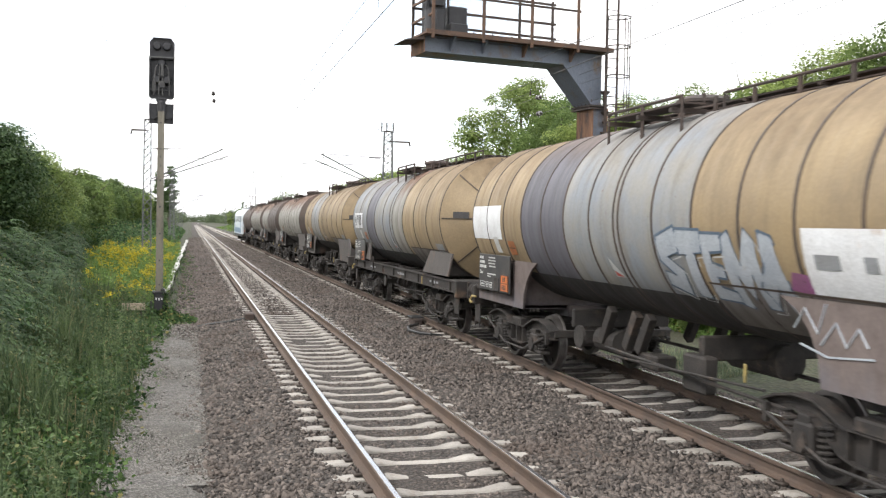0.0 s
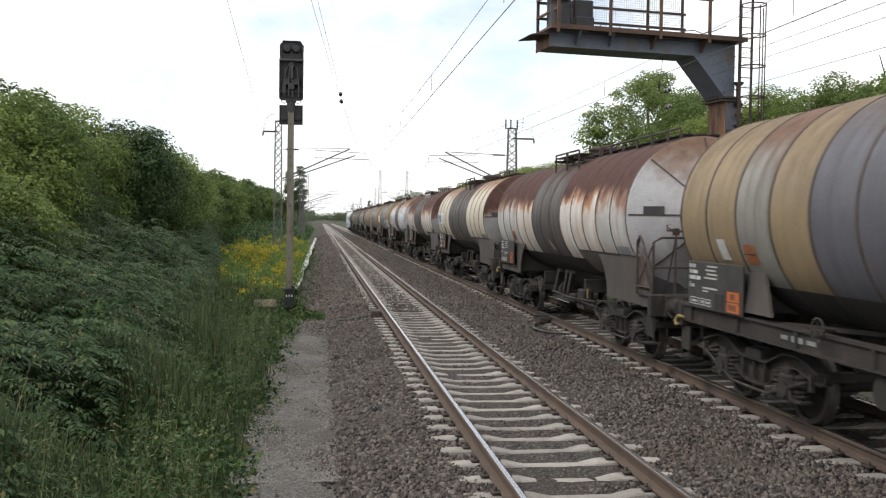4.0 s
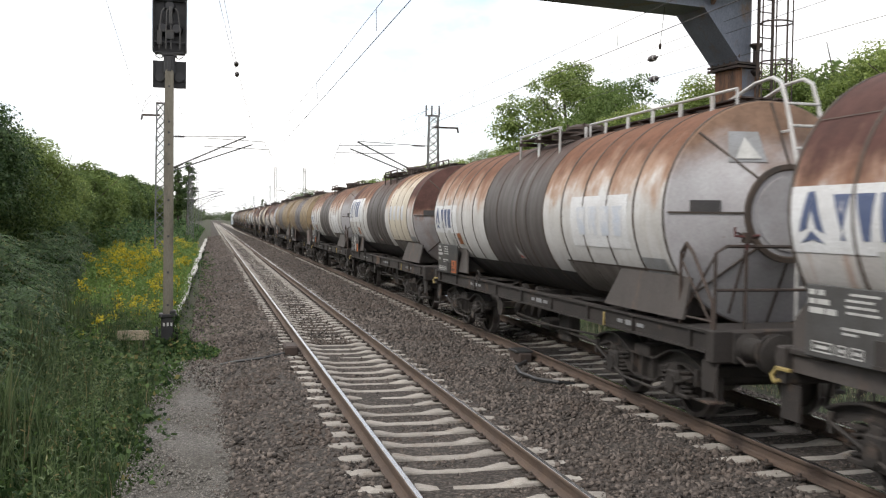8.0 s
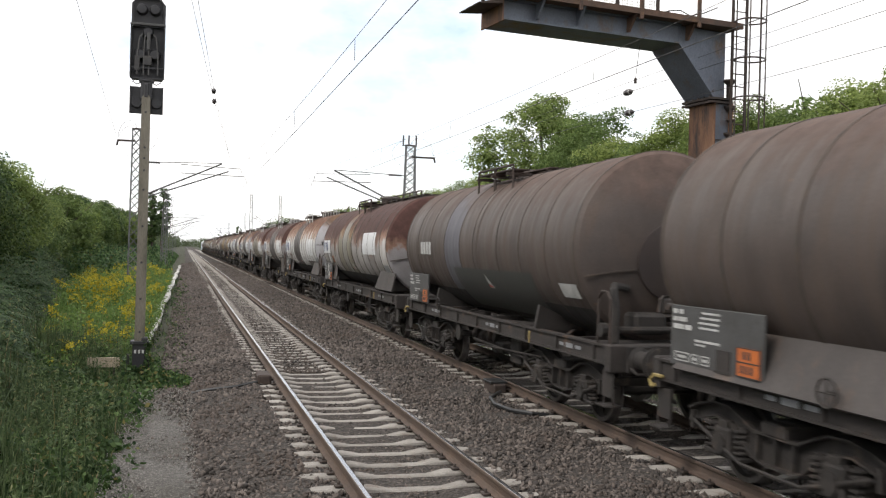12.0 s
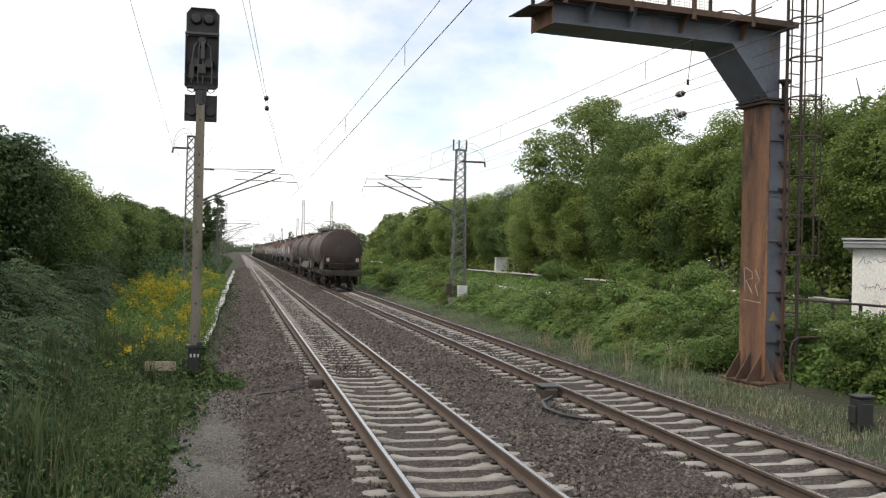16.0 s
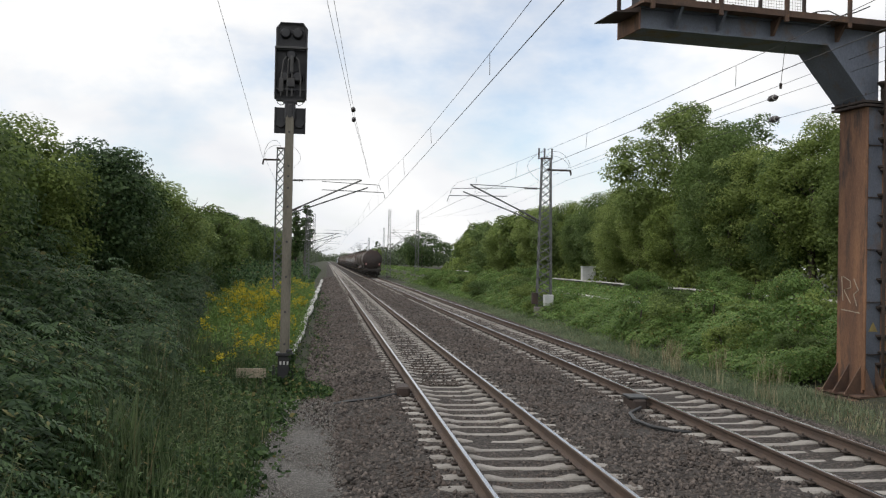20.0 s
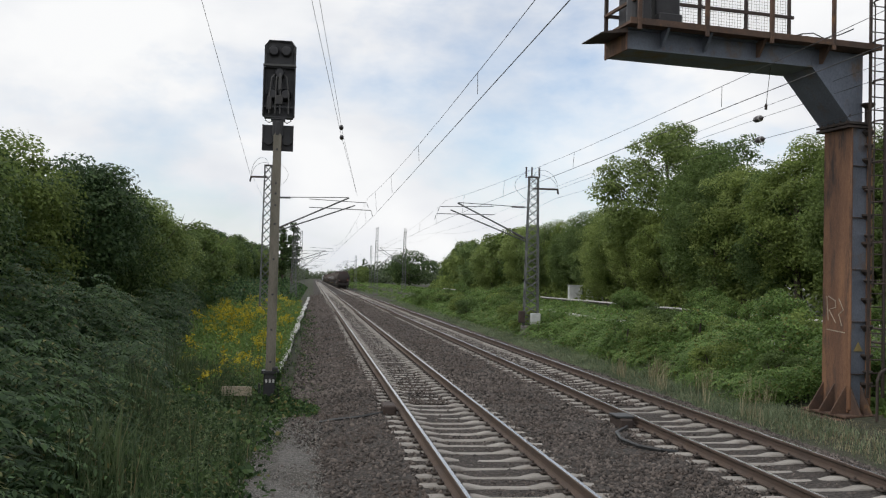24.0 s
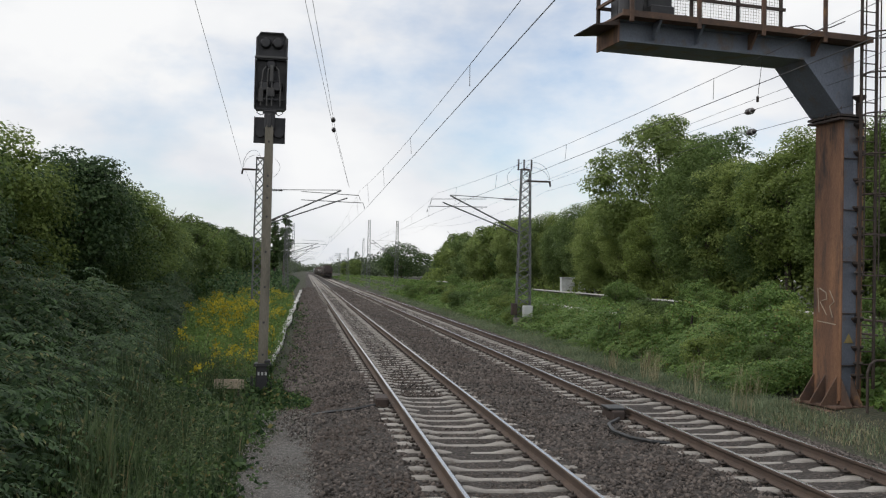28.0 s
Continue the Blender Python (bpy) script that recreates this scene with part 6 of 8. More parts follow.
    mk("cable_duct", lambda bm: box(bm, (12.16, 19.22, 3.2), (0.07, 0.07, 6.8)), "steel_dark")
    mk("hand_rail", lambda bm: pipe(bm, [(11.62, 18.2, -0.3), (11.62, 18.2, 0.55), (11.68, 18.2, 0.72), (11.82, 18.2, 0.8), (12.9, 18.2, 0.82)], 0.03, 8), "steel_dark", "bent pipe handrail")
    mk("hanger", lambda bm: (rod(bm, (9.85, 19.5, 7.3), (9.75, 19.5, 6.45), 0.007, 5), rod(bm, (9.75, 19.5, 6.36), (9.75, 19.5, 6.48), 0.03, 8)), "steel_dark", "thin wire hanger")
    mk("warning_sign", lambda bm: slab(bm, [(11.82, 1.1), (12.06, 1.1), (11.94, 1.31)], 19.165, 19.175, "y"), "yellow_plate", "small worn yellow warning triangle")
    # sprayed scrawl on the west face
    def scrawl(bm):
        for pts in ([(19.9, 2.3), (19.85, 1.75)], [(19.85, 2.3), (19.62, 2.2), (19.6, 2.05), (19.83, 2.0), (19.6, 1.7)], [(19.5, 2.25), (19.35, 2.0), (19.5, 1.9), (19.4, 1.65)], [(19.9, 1.55), (19.3, 1.5)]):
            pipe(bm, [(11.697, y, z) for y, z in pts], 0.014, 4)
    mk("graffiti", scrawl, "board_beige")
    return g


build_gantry()


# ---- signal post at the path ----
def build_signal():
    s = tagged(new("signal_post"), "black railway signal on a grey concrete post beside the path", "railway signal")
    s.location = (-0.85, 20.3, -0.45)

    def mk(name, fn, m, label="", parent=None, smooth=None):
        bm = bmesh.new()
        fn(bm)
        for v in bm.verts:
            v.co.z += 0.45
        return part(name, done(bm, name, M[m], smooth), parent or s, None, label)

    post = mk("post", lambda bm: slab(bm, [(-0.1, 0.3), (0.1, 0.3), (0.085, 5.45), (0.05, 5.5), (-0.05, 5.5), (-0.085, 5.45)], -0.12, 0.1, "y"), "post_concrete", "slim tapered concrete post")
    for z in (0.62, 1.3, 2.05, 2.8, 3.55, 3.95, 4.2, 4.42, 5.15):
        mk("socket", lambda bm: rod(bm, (0, -0.126, z), (0, -0.115, z), 0.024, 8), "mark_black", parent=post)
    foot = mk("plinth", lambda bm: (box(bm, (0, 0, -0.02), (0.27, 0.3, 0.86), bevel=0.03), box(bm, (0, 0, 0.4), (0.36, 0.36, 0.07), bevel=0.01), box(bm, (0.1, -0.05, 0.46), (0.12, 0.2, 0.1), bevel=0.02),
                                    box(bm, (-0.22, 0, -0.2), (0.05, 0.09, 0.7)), box(bm, (0.17, 0.02, -0.15), (0.06, 0.2, 0.5), bevel=0.01)), "signal_black", "dark rust-stained steel foot")
    mk("bolt", lambda bm: [rod(bm, (x, -0.19, 0.4), (x, -0.17, 0.4), 0.018, 6) for x in (-0.13, 0.13)][0], "board_grey", parent=foot)
    mk("number_plate", lambda bm: [box(bm, (x, -0.155, 0.22), (0.04, 0.006, 0.07)) for x in (-0.075, 0.0, 0.075)][0], "mark_white", parent=foot)
    back = mk("back_board", lambda bm: box(bm, (0, 0.1, 5.42), (0.66, 0.03, 0.56), bevel=0.008), "signal_black", "square black board behind the post")
    for x in (-0.32, 0.32):
        mk("rim", lambda bm: box(bm, (x, 0.07, 5.42), (0.025, 0.06, 0.56)), "signal_black", parent=back)
    for x in (-0.19, 0.2):
        mk("lamp_back", lambda bm: rod(bm, (x, 0.0, 5.36), (x, 0.09, 5.36), 0.1, 14), "signal_black", parent=back)
    mk("neck", lambda bm: (box(bm, (0, 0.0, 5.62), (0.23, 0.2, 0.42), bevel=0.03), box(bm, (0, -0.02, 5.8), (0.3, 0.16, 0.06), bevel=0.01), box(bm, (0, -0.1, 5.6), (0.1, 0.06, 0.3), bevel=0.02)), "signal_black", "dark clamp neck")
    for x in (-0.24, 0.24):
        mk("cable_tail", lambda bm: pipe(bm, [(x, 0.0, 5.84), (x * 1.15, -0.03, 5.78), (x * 0.8, -0.02, 5.73), (x * 0.4, 0, 5.78)], 0.01, 5), "wire")
    # lamp housing seen from behind: a tray with a folded rim, lamp cans and conduits in it
    low = mk("housing", lambda bm: (slab(bm, [(-0.30, 5.84), (0.30, 5.84), (0.335, 5.92), (0.335, 6.96), (-0.335, 6.96), (-0.335, 5.92)], 0.14, 0.18, "y"), box(bm, (0, 0.06, 5.86), (0.6, 0.2, 0.03))), "signal_black", "faded black lamp housing")
    for x in (-0.33, 0.33):
        mk("rim", lambda bm: slab(bm, [(0.16, 5.88), (0.16, 6.98), (-0.06, 6.98), (-0.04, 5.9)], x - 0.012, x + 0.012), "signal_black", parent=low)
    mk("cross_bar", lambda bm: box(bm, (0, -0.03, 6.97), (0.70, 0.09, 0.05), bevel=0.01), "board_grey", parent=low)
    mk("cross_bar", lambda bm: box(bm, (0, -0.02, 6.08), (0.62, 0.04, 0.03)), "signal_black", parent=low)
    for x, z, r in ((0.0, 6.82, 0.12), (-0.14, 6.36, 0.125), (0.14, 6.36, 0.125)):
        mk("lamp_can", lambda bm: spin(bm, [(0, -0.05), (r * 0.7, -0.045), (r * 0.95, 0.0), (r, 0.15)], 18), "signal_black", parent=low, smooth=40).location = (x, 0, z)
    for x in (-0.2, -0.07, 0.03, 0.21):
        mk("conduit", lambda bm: pipe(bm, [(x, -0.04, 5.93), (x, -0.045, 6.3), (x * 0.8, -0.045, 6.7), (x * 0.5, -0.02, 6.78)], 0.016, 6), "board_grey", parent=low)
    mk("terminal_box", lambda bm: (box(bm, (0.01, -0.03, 6.22), (0.16, 0.1, 0.2), bevel=0.015), box(bm, (-0.2, -0.03, 6.16), (0.1, 0.06, 0.3), bevel=0.01)), "board", parent=low)
    mk("terminal_box", lambda bm: box(bm, (0.02, -0.05, 6.62), (0.07, 0.07, 0.36), bevel=0.012), "board_grey", parent=low)
    top = mk("housing", lambda bm: slab(bm, [(-0.31, 6.95), (0.31, 6.95), (0.315, 7.4), (0.235, 7.52), (-0.235, 7.52), (-0.315, 7.4)], 0.1, 0.18, "y"), "signal_black", "faded black lamp housing")
    mk("rim", lambda bm: pipe(bm, [(-0.31, 0.05, 7.0), (-0.315, 0.05, 7.4), (-0.235, 0.05, 7.515), (0.235, 0.05, 7.515), (0.315, 0.05, 7.4), (0.31, 0.05, 7.0)], 0.03, 4), "signal_black", parent=top)
    for x in (-0.13, 0.13):
        mk("lamp_can", lambda bm: spin(bm, [(0, -0.03), (0.09, -0.02), (0.115, 0.03), (0.12, 0.12)], 18), "signal_black", parent=top, smooth=40).location = (x, 0, 7.3)
    for z in (6.1, 6.55, 7.2):
        mk("lamp_hood", lambda bm: rod(bm, (0.0, 0.18, z), (0.0, 0.45, z - 0.03), 0.12, 14), "signal_black", parent=low)
    return s


build_signal()

bm = bmesh.new()
box(bm, (0, 0, 0), (0.62, 0.04, 0.2), bevel=0.006)
notice = tagged(new("low_sign"), "weathered beige board low in the weeds", "sign")
notice.location = (-1.52, 20.0, -0.5)
part("board", done(bm, "board", M["board_beige"]), notice, pose(0, 0, 0.52))
for x in (-0.1, 0.2):
    part("leg", shared("sign_leg", lambda b: box(b, (0, 0, 0.22), (0.04, 0.04, 0.5)), M["steel_dark"]), notice, pose(x, 0.03, 0))

# ---- track magnets with their cables ----
def magnet(x, y, s, label):
    m = tagged(new("track_magnet"), label, "track magnet", "track magnets")
    m.location = (x, y, -0.26)
    part("housing", shared("magnet_housing", lambda b: box(b, (0, 0, 0.14), (0.26, 0.62, 0.2), bevel=0.03), M["steel_dark"]), m)
    part("bracket", shared("magnet_bracket", lambda b: (box(b, (0, -0.2, 0.04), (0.5, 0.06, 0.04)), box(b, (0, 0.2, 0.04), (0.5, 0.06, 0.04))), M["clip"]), m, pose(0.1 * s, 0, 0))
    return m


magnet(T1 - HALF - 0.27, 18.5, 1, "rust-brown track magnet beside a rail")
m2 = magnet(T2 - HALF - 0.27, 16.9, 1, "black track magnet with a lid beside a rail")
part("lid", shared("magnet_lid", lambda b: box(b, (0, 0, 0.26), (0.34, 0.5, 0.04), bevel=0.01), M["plastic_black"]), m2)
for pts, lab in (([(T1 - HALF - 0.3, 18.3, -0.2), (1.0, 18.0, -0.26), (0.5, 18.1, -0.33), (0.2, 18.2, -0.4)], "black cable from the magnet to the path"),
                 ([(T2 - HALF - 0.3, 16.5, -0.2), (5.35, 15.9, -0.2), (5.2, 15.2, -0.2), (5.25, 14.5, -0.19), (5.5, 14.2, -0.2), (5.8, 14.25, -0.24)], "thick rubber cable looping over the ballast")):
    bm = bmesh.new()
    fine = []
    for a, b in zip(pts, pts[1:]):
        fine += [tuple(a[i] + (b[i] - a[i]) * k / 4 for i in range(3)) for k in range(4)]
    pipe(bm, [(p[0], p[1], p[2] + 0.05) for p in fine + [pts[-1]]], 0.034, 6)
    tagged(new("magnet_cable", done(bm, "magnet_cable", M["plastic_black"], 40)), lab, "cable")


# ---- catenary masts ----
def lattice(h, w0, w1):
    def leg(bm, sx, sy):
        slab(bm, [(sx * w0, -0.2), (sx * w0 - sx * 0.07, -0.2), (sx * w1 - sx * 0.05, h), (sx * w1, h)], sy * 0.17, sy * 0.17 - sy * 0.05, "y")
    return leg


def mast(x, y, z0, h, w0, w1, arm, label):
    m = tagged(new("catenary_mast"), label, "catenary mast", "catenary masts")
    m.location = (x, y, z0)
    for sx in (-1, 1):
        for sy in (-1, 1):
            part("leg", shared(("mast_leg", h, w0, sx, sy), lambda bm: lattice(h, w0, w1)(bm, sx, sy), M["mast_steel"]), m)

    def lace(bm, sy):
        n = int(h / 0.42)
        for k in range(n):
            a, b = k / n, (k + 1) / n
            wa, wb = w0 + (w1 - w0) * a - 0.03, w0 + (w1 - w0) * b - 0.03
            for s in (-1, 1):
                rod(bm, (-s * wa, sy * 0.165, a * h), (s * wb, sy * 0.165, b * h), 0.016, 4)
    for sy in (-1, 1):
        tagged(part("lacing", shared(("mast_lace", h, w0, sy), lambda bm: lace(bm, sy), M["mast_steel"]), m), kind="stuff")

    def side(bm, sx):
        n = int(h / 0.42)
        for k in range(n):
            a, b = k / n, (k + 1) / n
            s = 1 if k % 2 else -1
            rod(bm, (sx * (w0 + (w1 - w0) * a - 0.01), -s * 0.16, a * h), (sx * (w0 + (w1 - w0) * b - 0.01), s * 0.16, b * h), 0.018, 4)
    for sx in (-1, 1):
        tagged(part("lacing", shared(("mast_side", h, w0, sx), lambda bm: side(bm, sx), M["mast_steel"]), m), kind="stuff")
    part("foot", shared("mast_foot", lambda bm: box(bm, (0, 0, -0.25), (0.9, 0.8, 0.9), bevel=0.05), M["mast_concrete"]), m)
    return m


def cantilever(m, reach, zt, zc, h):
    """Tubes that hold the wires over the track; reach is signed."""
    s = 1 if reach > 0 else -1
    x0 = s * 0.25
    part("top_tie", shared(("tie", reach, zt), lambda bm: pipe(bm, [(x0, 0, zt), (reach * 0.98, 0, zt + 0.12)], 0.02, 6), M["mast_steel"]), m)
    part("bracket_tube", shared(("tube", reach, zt), lambda bm: pipe(bm, [(x0, 0, zc - 0.9), (reach * 0.98, 0, zt + 0.1)], 0.04, 6), M["mast_steel"]), m)
    part("bracket_tube", shared(("tube2", reach, zt), lambda bm: pipe(bm, [(x0, 0.25, zc - 1.0), (reach * 1.06, 0.3, zt - 0.25)], 0.035, 6), M["mast_steel"]), m)
    for z, y, n in ((zt, 0, 0.0), (zc - 0.86, 0, 0.5)):
        part("insulator", shared(("ins", s), lambda bm: spin(bm, [q for k in range(6) for q in ((0.03, s * 0.12 * k), (0.075, s * (0.12 * k + 0.03)), (0.03, s * (0.12 * k + 0.1)))], 10, "x"), M["insulator"]), m, pose(x0 + s * 0.2, y, z, 0, 0 if n == 0 else (-s * 28), 0))
    part("registration_arm", shared(("reg", reach, zc), lambda bm: pipe(bm, [(reach * 0.5, 0, zc + 0.35), (reach * 1.25, 0, zc + 0.3), (reach * 1.27, 0, zc)], 0.02, 6), M["mast_steel"]), m)
    part("registration_arm", shared(("reg2", reach, zc), lambda bm: pipe(bm, [(reach * 0.5, 0.3, zc + 0.8), (reach * 1.2, 0.3, zc + 0.7), (reach * 1.22, 0.3, zc + 0.45)], 0.018, 6), M["mast_steel"]), m)


def top_gear(m, h, s, reach=1.3):
    part("cross_arm", shared(("arm", h, s), lambda bm: box(bm, (s * reach * 0.53, 0, h - 0.6), (reach, 0.1, 0.09)), M["steel_dark"]), m)
    part("mast_cap", shared(("cap", h, s), lambda bm: box(bm, (-s * 0.05, 0, h), (0.5, 0.3, 0.06)), M["steel_dark"]), m)
    part("arm_end", shared(("arm_end", h, s), lambda bm: pipe(bm, [(s * reach, 0, h - 0.6), (s * (reach + 0.05), 0, h - 0.85)], 0.05, 6), M["insulator"]), m)
    part("jumper", shared(("jump", h, s), lambda bm: (pipe(bm, [(s * (reach * 0.5 - reach * 0.5 * math.cos(a)), 0, h - 0.5 * a / math.pi + 0.62 * math.sin(a)) for a in (k * math.pi / 10 for k in range(11))], 0.011, 4),
                                                      pipe(bm, [(s * (reach * 0.45 - reach * 0.5 * math.cos(a)), 0, h - 0.5 * a / math.pi + 0.36 * math.sin(a)) for a in (k * math.pi / 10 for k in range(11))], 0.010, 4),
                                                      pipe(bm, [(-s * (0.2 + 0.8 * math.sin(a)), 0, h + 0.4 - 1.7 * a / math.pi) for a in (k * math.pi / 10 for k in range(11))], 0.009, 4)), M["wire"]), m)
    for x in (-0.4, -0.1, 0.3) if s > 0 else (0.45,):
        part("insulator", shared("post_insulator", lambda bm: spin(bm, [q for k in range(6) for q in ((0.03, 0.1 * k), (0.07, 0.1 * k + 0.03), (0.03, 0.1 * k + 0.08))], 8, "z"), M["insulator"]), m, pose(x, 0, h - 0.05))


lab = "grey steel lattice catenary mast with bracket arms"
mr = mast(11.35, 48, 0.0, 8.0, 0.42, 0.26, 0, lab + " and switch boxes")
cantilever(mr, -4.1, 6.4, 5.6, 8.0)
top_gear(mr, 8.0, 1)
part("switch_box", shared("switch_box", lambda b: box(b, (0, 0, 0), (0.5, 0.3, 0.6), bevel=0.02), M["cabinet"]), mr, pose(0.15, -0.4, 0.55), "pale grey box")
part("switch_box", shared("switch_box_s", lambda b: box(b, (0, 0, 0), (0.3, 0.25, 0.6), bevel=0.02), M["steel_dark"]), mr, pose(-0.55, -0.3, 0.65), "rusty dark box")
ml = mast(-2.42, 48, -0.3, 8.35, 0.27, 0.2, 0, lab)
cantilever(ml, 4.2, 6.75, 5.95, 7.9)
top_gear(ml, 8.35, -1, 0.85)
for x, y, z0, h, reach in ((-2.5, 118, -0.4, 7.6, 4.0), (-2.4, 122, -0.4, 9.4, 0), (-2.6, 190, -0.4, 12.2, 4.0), (-2.6, 262, -0.4, 7.6, 4.0), (10.6, 160, -0.3, 11.6, 3.6), (15.6, 162, 0.2, 11.2, -4.4),
                           (10.4, 235, -0.3, 8.5, -3.2), (11.0, 310, -0.3, 8.5, -3.4), (14.5, 240, 0, 11, 0)):
    q = mast(x, y, z0, h, 0.36, 0.2, 0, "distant grey steel lattice catenary mast")
    if reach:
        cantilever(q, reach, h - 1.5 if h < 9 else 7.6, 5.8, h)

# ---- overhead wires ----
def wire(pts, r, label, sag=0.0, drops=None):
    bm = bmesh.new()
    P = []
    for a, b in zip(pts, pts[1:]):
        for k in range(12):
            t = k / 12
            p = [a[i] + (b[i] - a[i]) * t for i in range(3)]
            p[2] -= sag * 4 * t * (1 - t)
            P.append(p)
    P.append(pts[-1])
    pipe(bm, P, r, 5)
    return tagged(new("overhead_wire", done(bm, "overhead_wire", M["wire"])), label, "wire", "overhead wires")


for xc, st in ((T1, -1), (T2, 1)):
    ys = [-22, 48, 118, 190, 262, 334, 420, 520]
    c = wire([(xc + 0.25 * st * (-1) ** k + (0.1 if k < 2 else 0), y, 5.38 + (0.22 if y == 48 else 0)) for k, y in enumerate(ys)], 0.007, "thin dark contact wire above the track")
    wire([(xc + 0.1 * st * (-1) ** k, y, 6.6) for k, y in enumerate(ys)], 0.005, "sagging carrier wire above the contact wire", 0.75)
    for k in range(14):
        y = -12 + 9.0 * k
        t = ((y + 22) / 70) % 1.0
        zt = 6.6 - 0.75 * 4 * t * (1 - t)
        bm = bmesh.new()
        x = xc + 0.2 * st * (1 - 2 * t) * (1 if y < 48 else -1)
        rod(bm, (x, y, 5.5), (x * 0.5 + xc * 0.5, y, zt), 0.005, 4)
        part("dropper", done(bm, "dropper", M["wire"]), c)
w1 = wire([(-3.3, 48, 7.5), (-3.0, 24, 9.35), (-2.6, -6, 11.7)], 0.007, "feeder wire along the masts")
wire([(-3.2, 48, 7.5), (-3.1, 118, 7.3), (-3.3, 190, 7.3)], 0.006, "feeder wire along the masts", 0.6)
for dx in (0.0, 0.16):
    q = wire([(2.1, 48, 6.7), (0.85 + dx * 0.4, 34, 7.62), (-0.17 + dx, 20, 8.2), (-1.9 + dx * 2, -4, 9.4)], 0.006, "guy wire with an insulator running to a mast")
    bm = bmesh.new()
    yy = 32.6 if dx else 34.4
    for k in range(3):
        bmesh.ops.create_uvsphere(bm, u_segments=10, v_segments=6, radius=0.085 if k == 1 else 0.06, matrix=Matrix.Translation((0, 0.06 * (k - 1), 0.0)) @ Matrix.Diagonal((1, 1, 1.15, 1)))
    part("insulator", done(bm, "insulator", M["insulator"], 40), q, pose(0.85 + dx * 0.4 - (34 - yy) * 0.073, yy, 7.62 + (34 - yy) * 0.041, -4))
for zn, zf, yi in ((6.12, 6.9, 22.9), (6.72, 7.35, 23.0), (7.02, 7.5, None)):
    q = wire([(11.05, 2, zn - 0.25), (11.2, 17, zn), (11.45, 24, zn + (zf - zn) * 0.28), (12.5, 48, zf)], 0.006, "feeder wire along the line")
    if yi:
        bm = bmesh.new()
        spin(bm, [(0.02, -0.3), (0.035, -0.24), (0.05, -0.2), (0.085, -0.12), (0.07, -0.05), (0.09, 0.0), (0.07, 0.05), (0.08, 0.12), (0.03, 0.2), (0.02, 0.28)], 12, "y")
        part("insulator", done(bm, "insulator", M["insulator"], 40), q, pose(11.42, yi, zn + (zf - zn) * 0.24, 1, 0, 0))
        bm = bmesh.new()
        spin(bm, [(0.0, -0.03), (0.07, -0.03), (0.07, 0.04), (0.0, 0.04)], 12, "y")
        part("insulator_cap", done(bm, "insulator_cap", M["galv"], 40), q, pose(11.41, yi - 0.14, zn + (zf - zn) * 0.235, 1, 0, 0))
wire([(12.5, 48, 6.9), (13.2, 100, 7.6), (14.5, 160, 9.2)], 0.006, "feeder wire along the line", 0.7)
wire([(12.5, 48, 7.5), (11.5, 118, 8.0), (11.0, 235, 8.0)], 0.006, "feeder wire along the line", 0.7)

# ---- white cable-duct covers along the path ----
duct = tagged(new("cable_duct"), "row of whitewashed concrete cable duct covers in the weeds", "cable duct", kind="structure")
rng = random.Random(8)
y = 24.0
while y < 128:
    ln = 0.98 if y < 70 else 1.96
    if rng.random() > 0.05:
        me = shared(("duct_cover", ln), lambda bm: box(bm, (0, 0, 0), (0.27, ln - 0.02, 0.12), bevel=0.015), M["duct"])
        xx = -0.98 + (y - 24) * 0.0045 + rng.uniform(-0.025, 0.025) + 0.05 * math.sin(y * 0.4)
        part("slab", me, duct, pose(xx, y, -0.29 + rng.uniform(-0.03, 0.03), rng.uniform(-1, 1), rng.uniform(-4, 4), rng.uniform(-1.5, 1.5)))
    y += ln

# ---- disused platforms to the right ----
def platform_edge(x, y0, y1, z, label):
    p = tagged(new("platform_edge"), label, "platform edge", kind="structure")
    rng = random.Random(int(x * 10))
    y = y0
    while y < y1:
        me = shared("edge_slab", lambda bm: box(bm, (0, 0, 0), (0.5, 1.92, 0.1), bevel=0.015), M["lime"])
        part("slab", me, p, pose(x, y, z + rng.uniform(-0.015, 0.015), 0, rng.uniform(-1, 1), rng.uniform(-0.6, 0.6)))
        y += 1.95
    bm = bmesh.new()
    box(bm, (x + 0.25, (y0 + y1) / 2, z - 0.5), (0.3, y1 - y0, 0.82))
    part("wall", done(bm, "wall", M["mast_concrete"]), p)
    return p


platform_edge(14.8, 18, 62, 0.66, "white-edged concrete slabs of an overgrown platform")
platform_edge(28.0, 40, 200, 0.72, "far white-edged slabs of an overgrown platform")

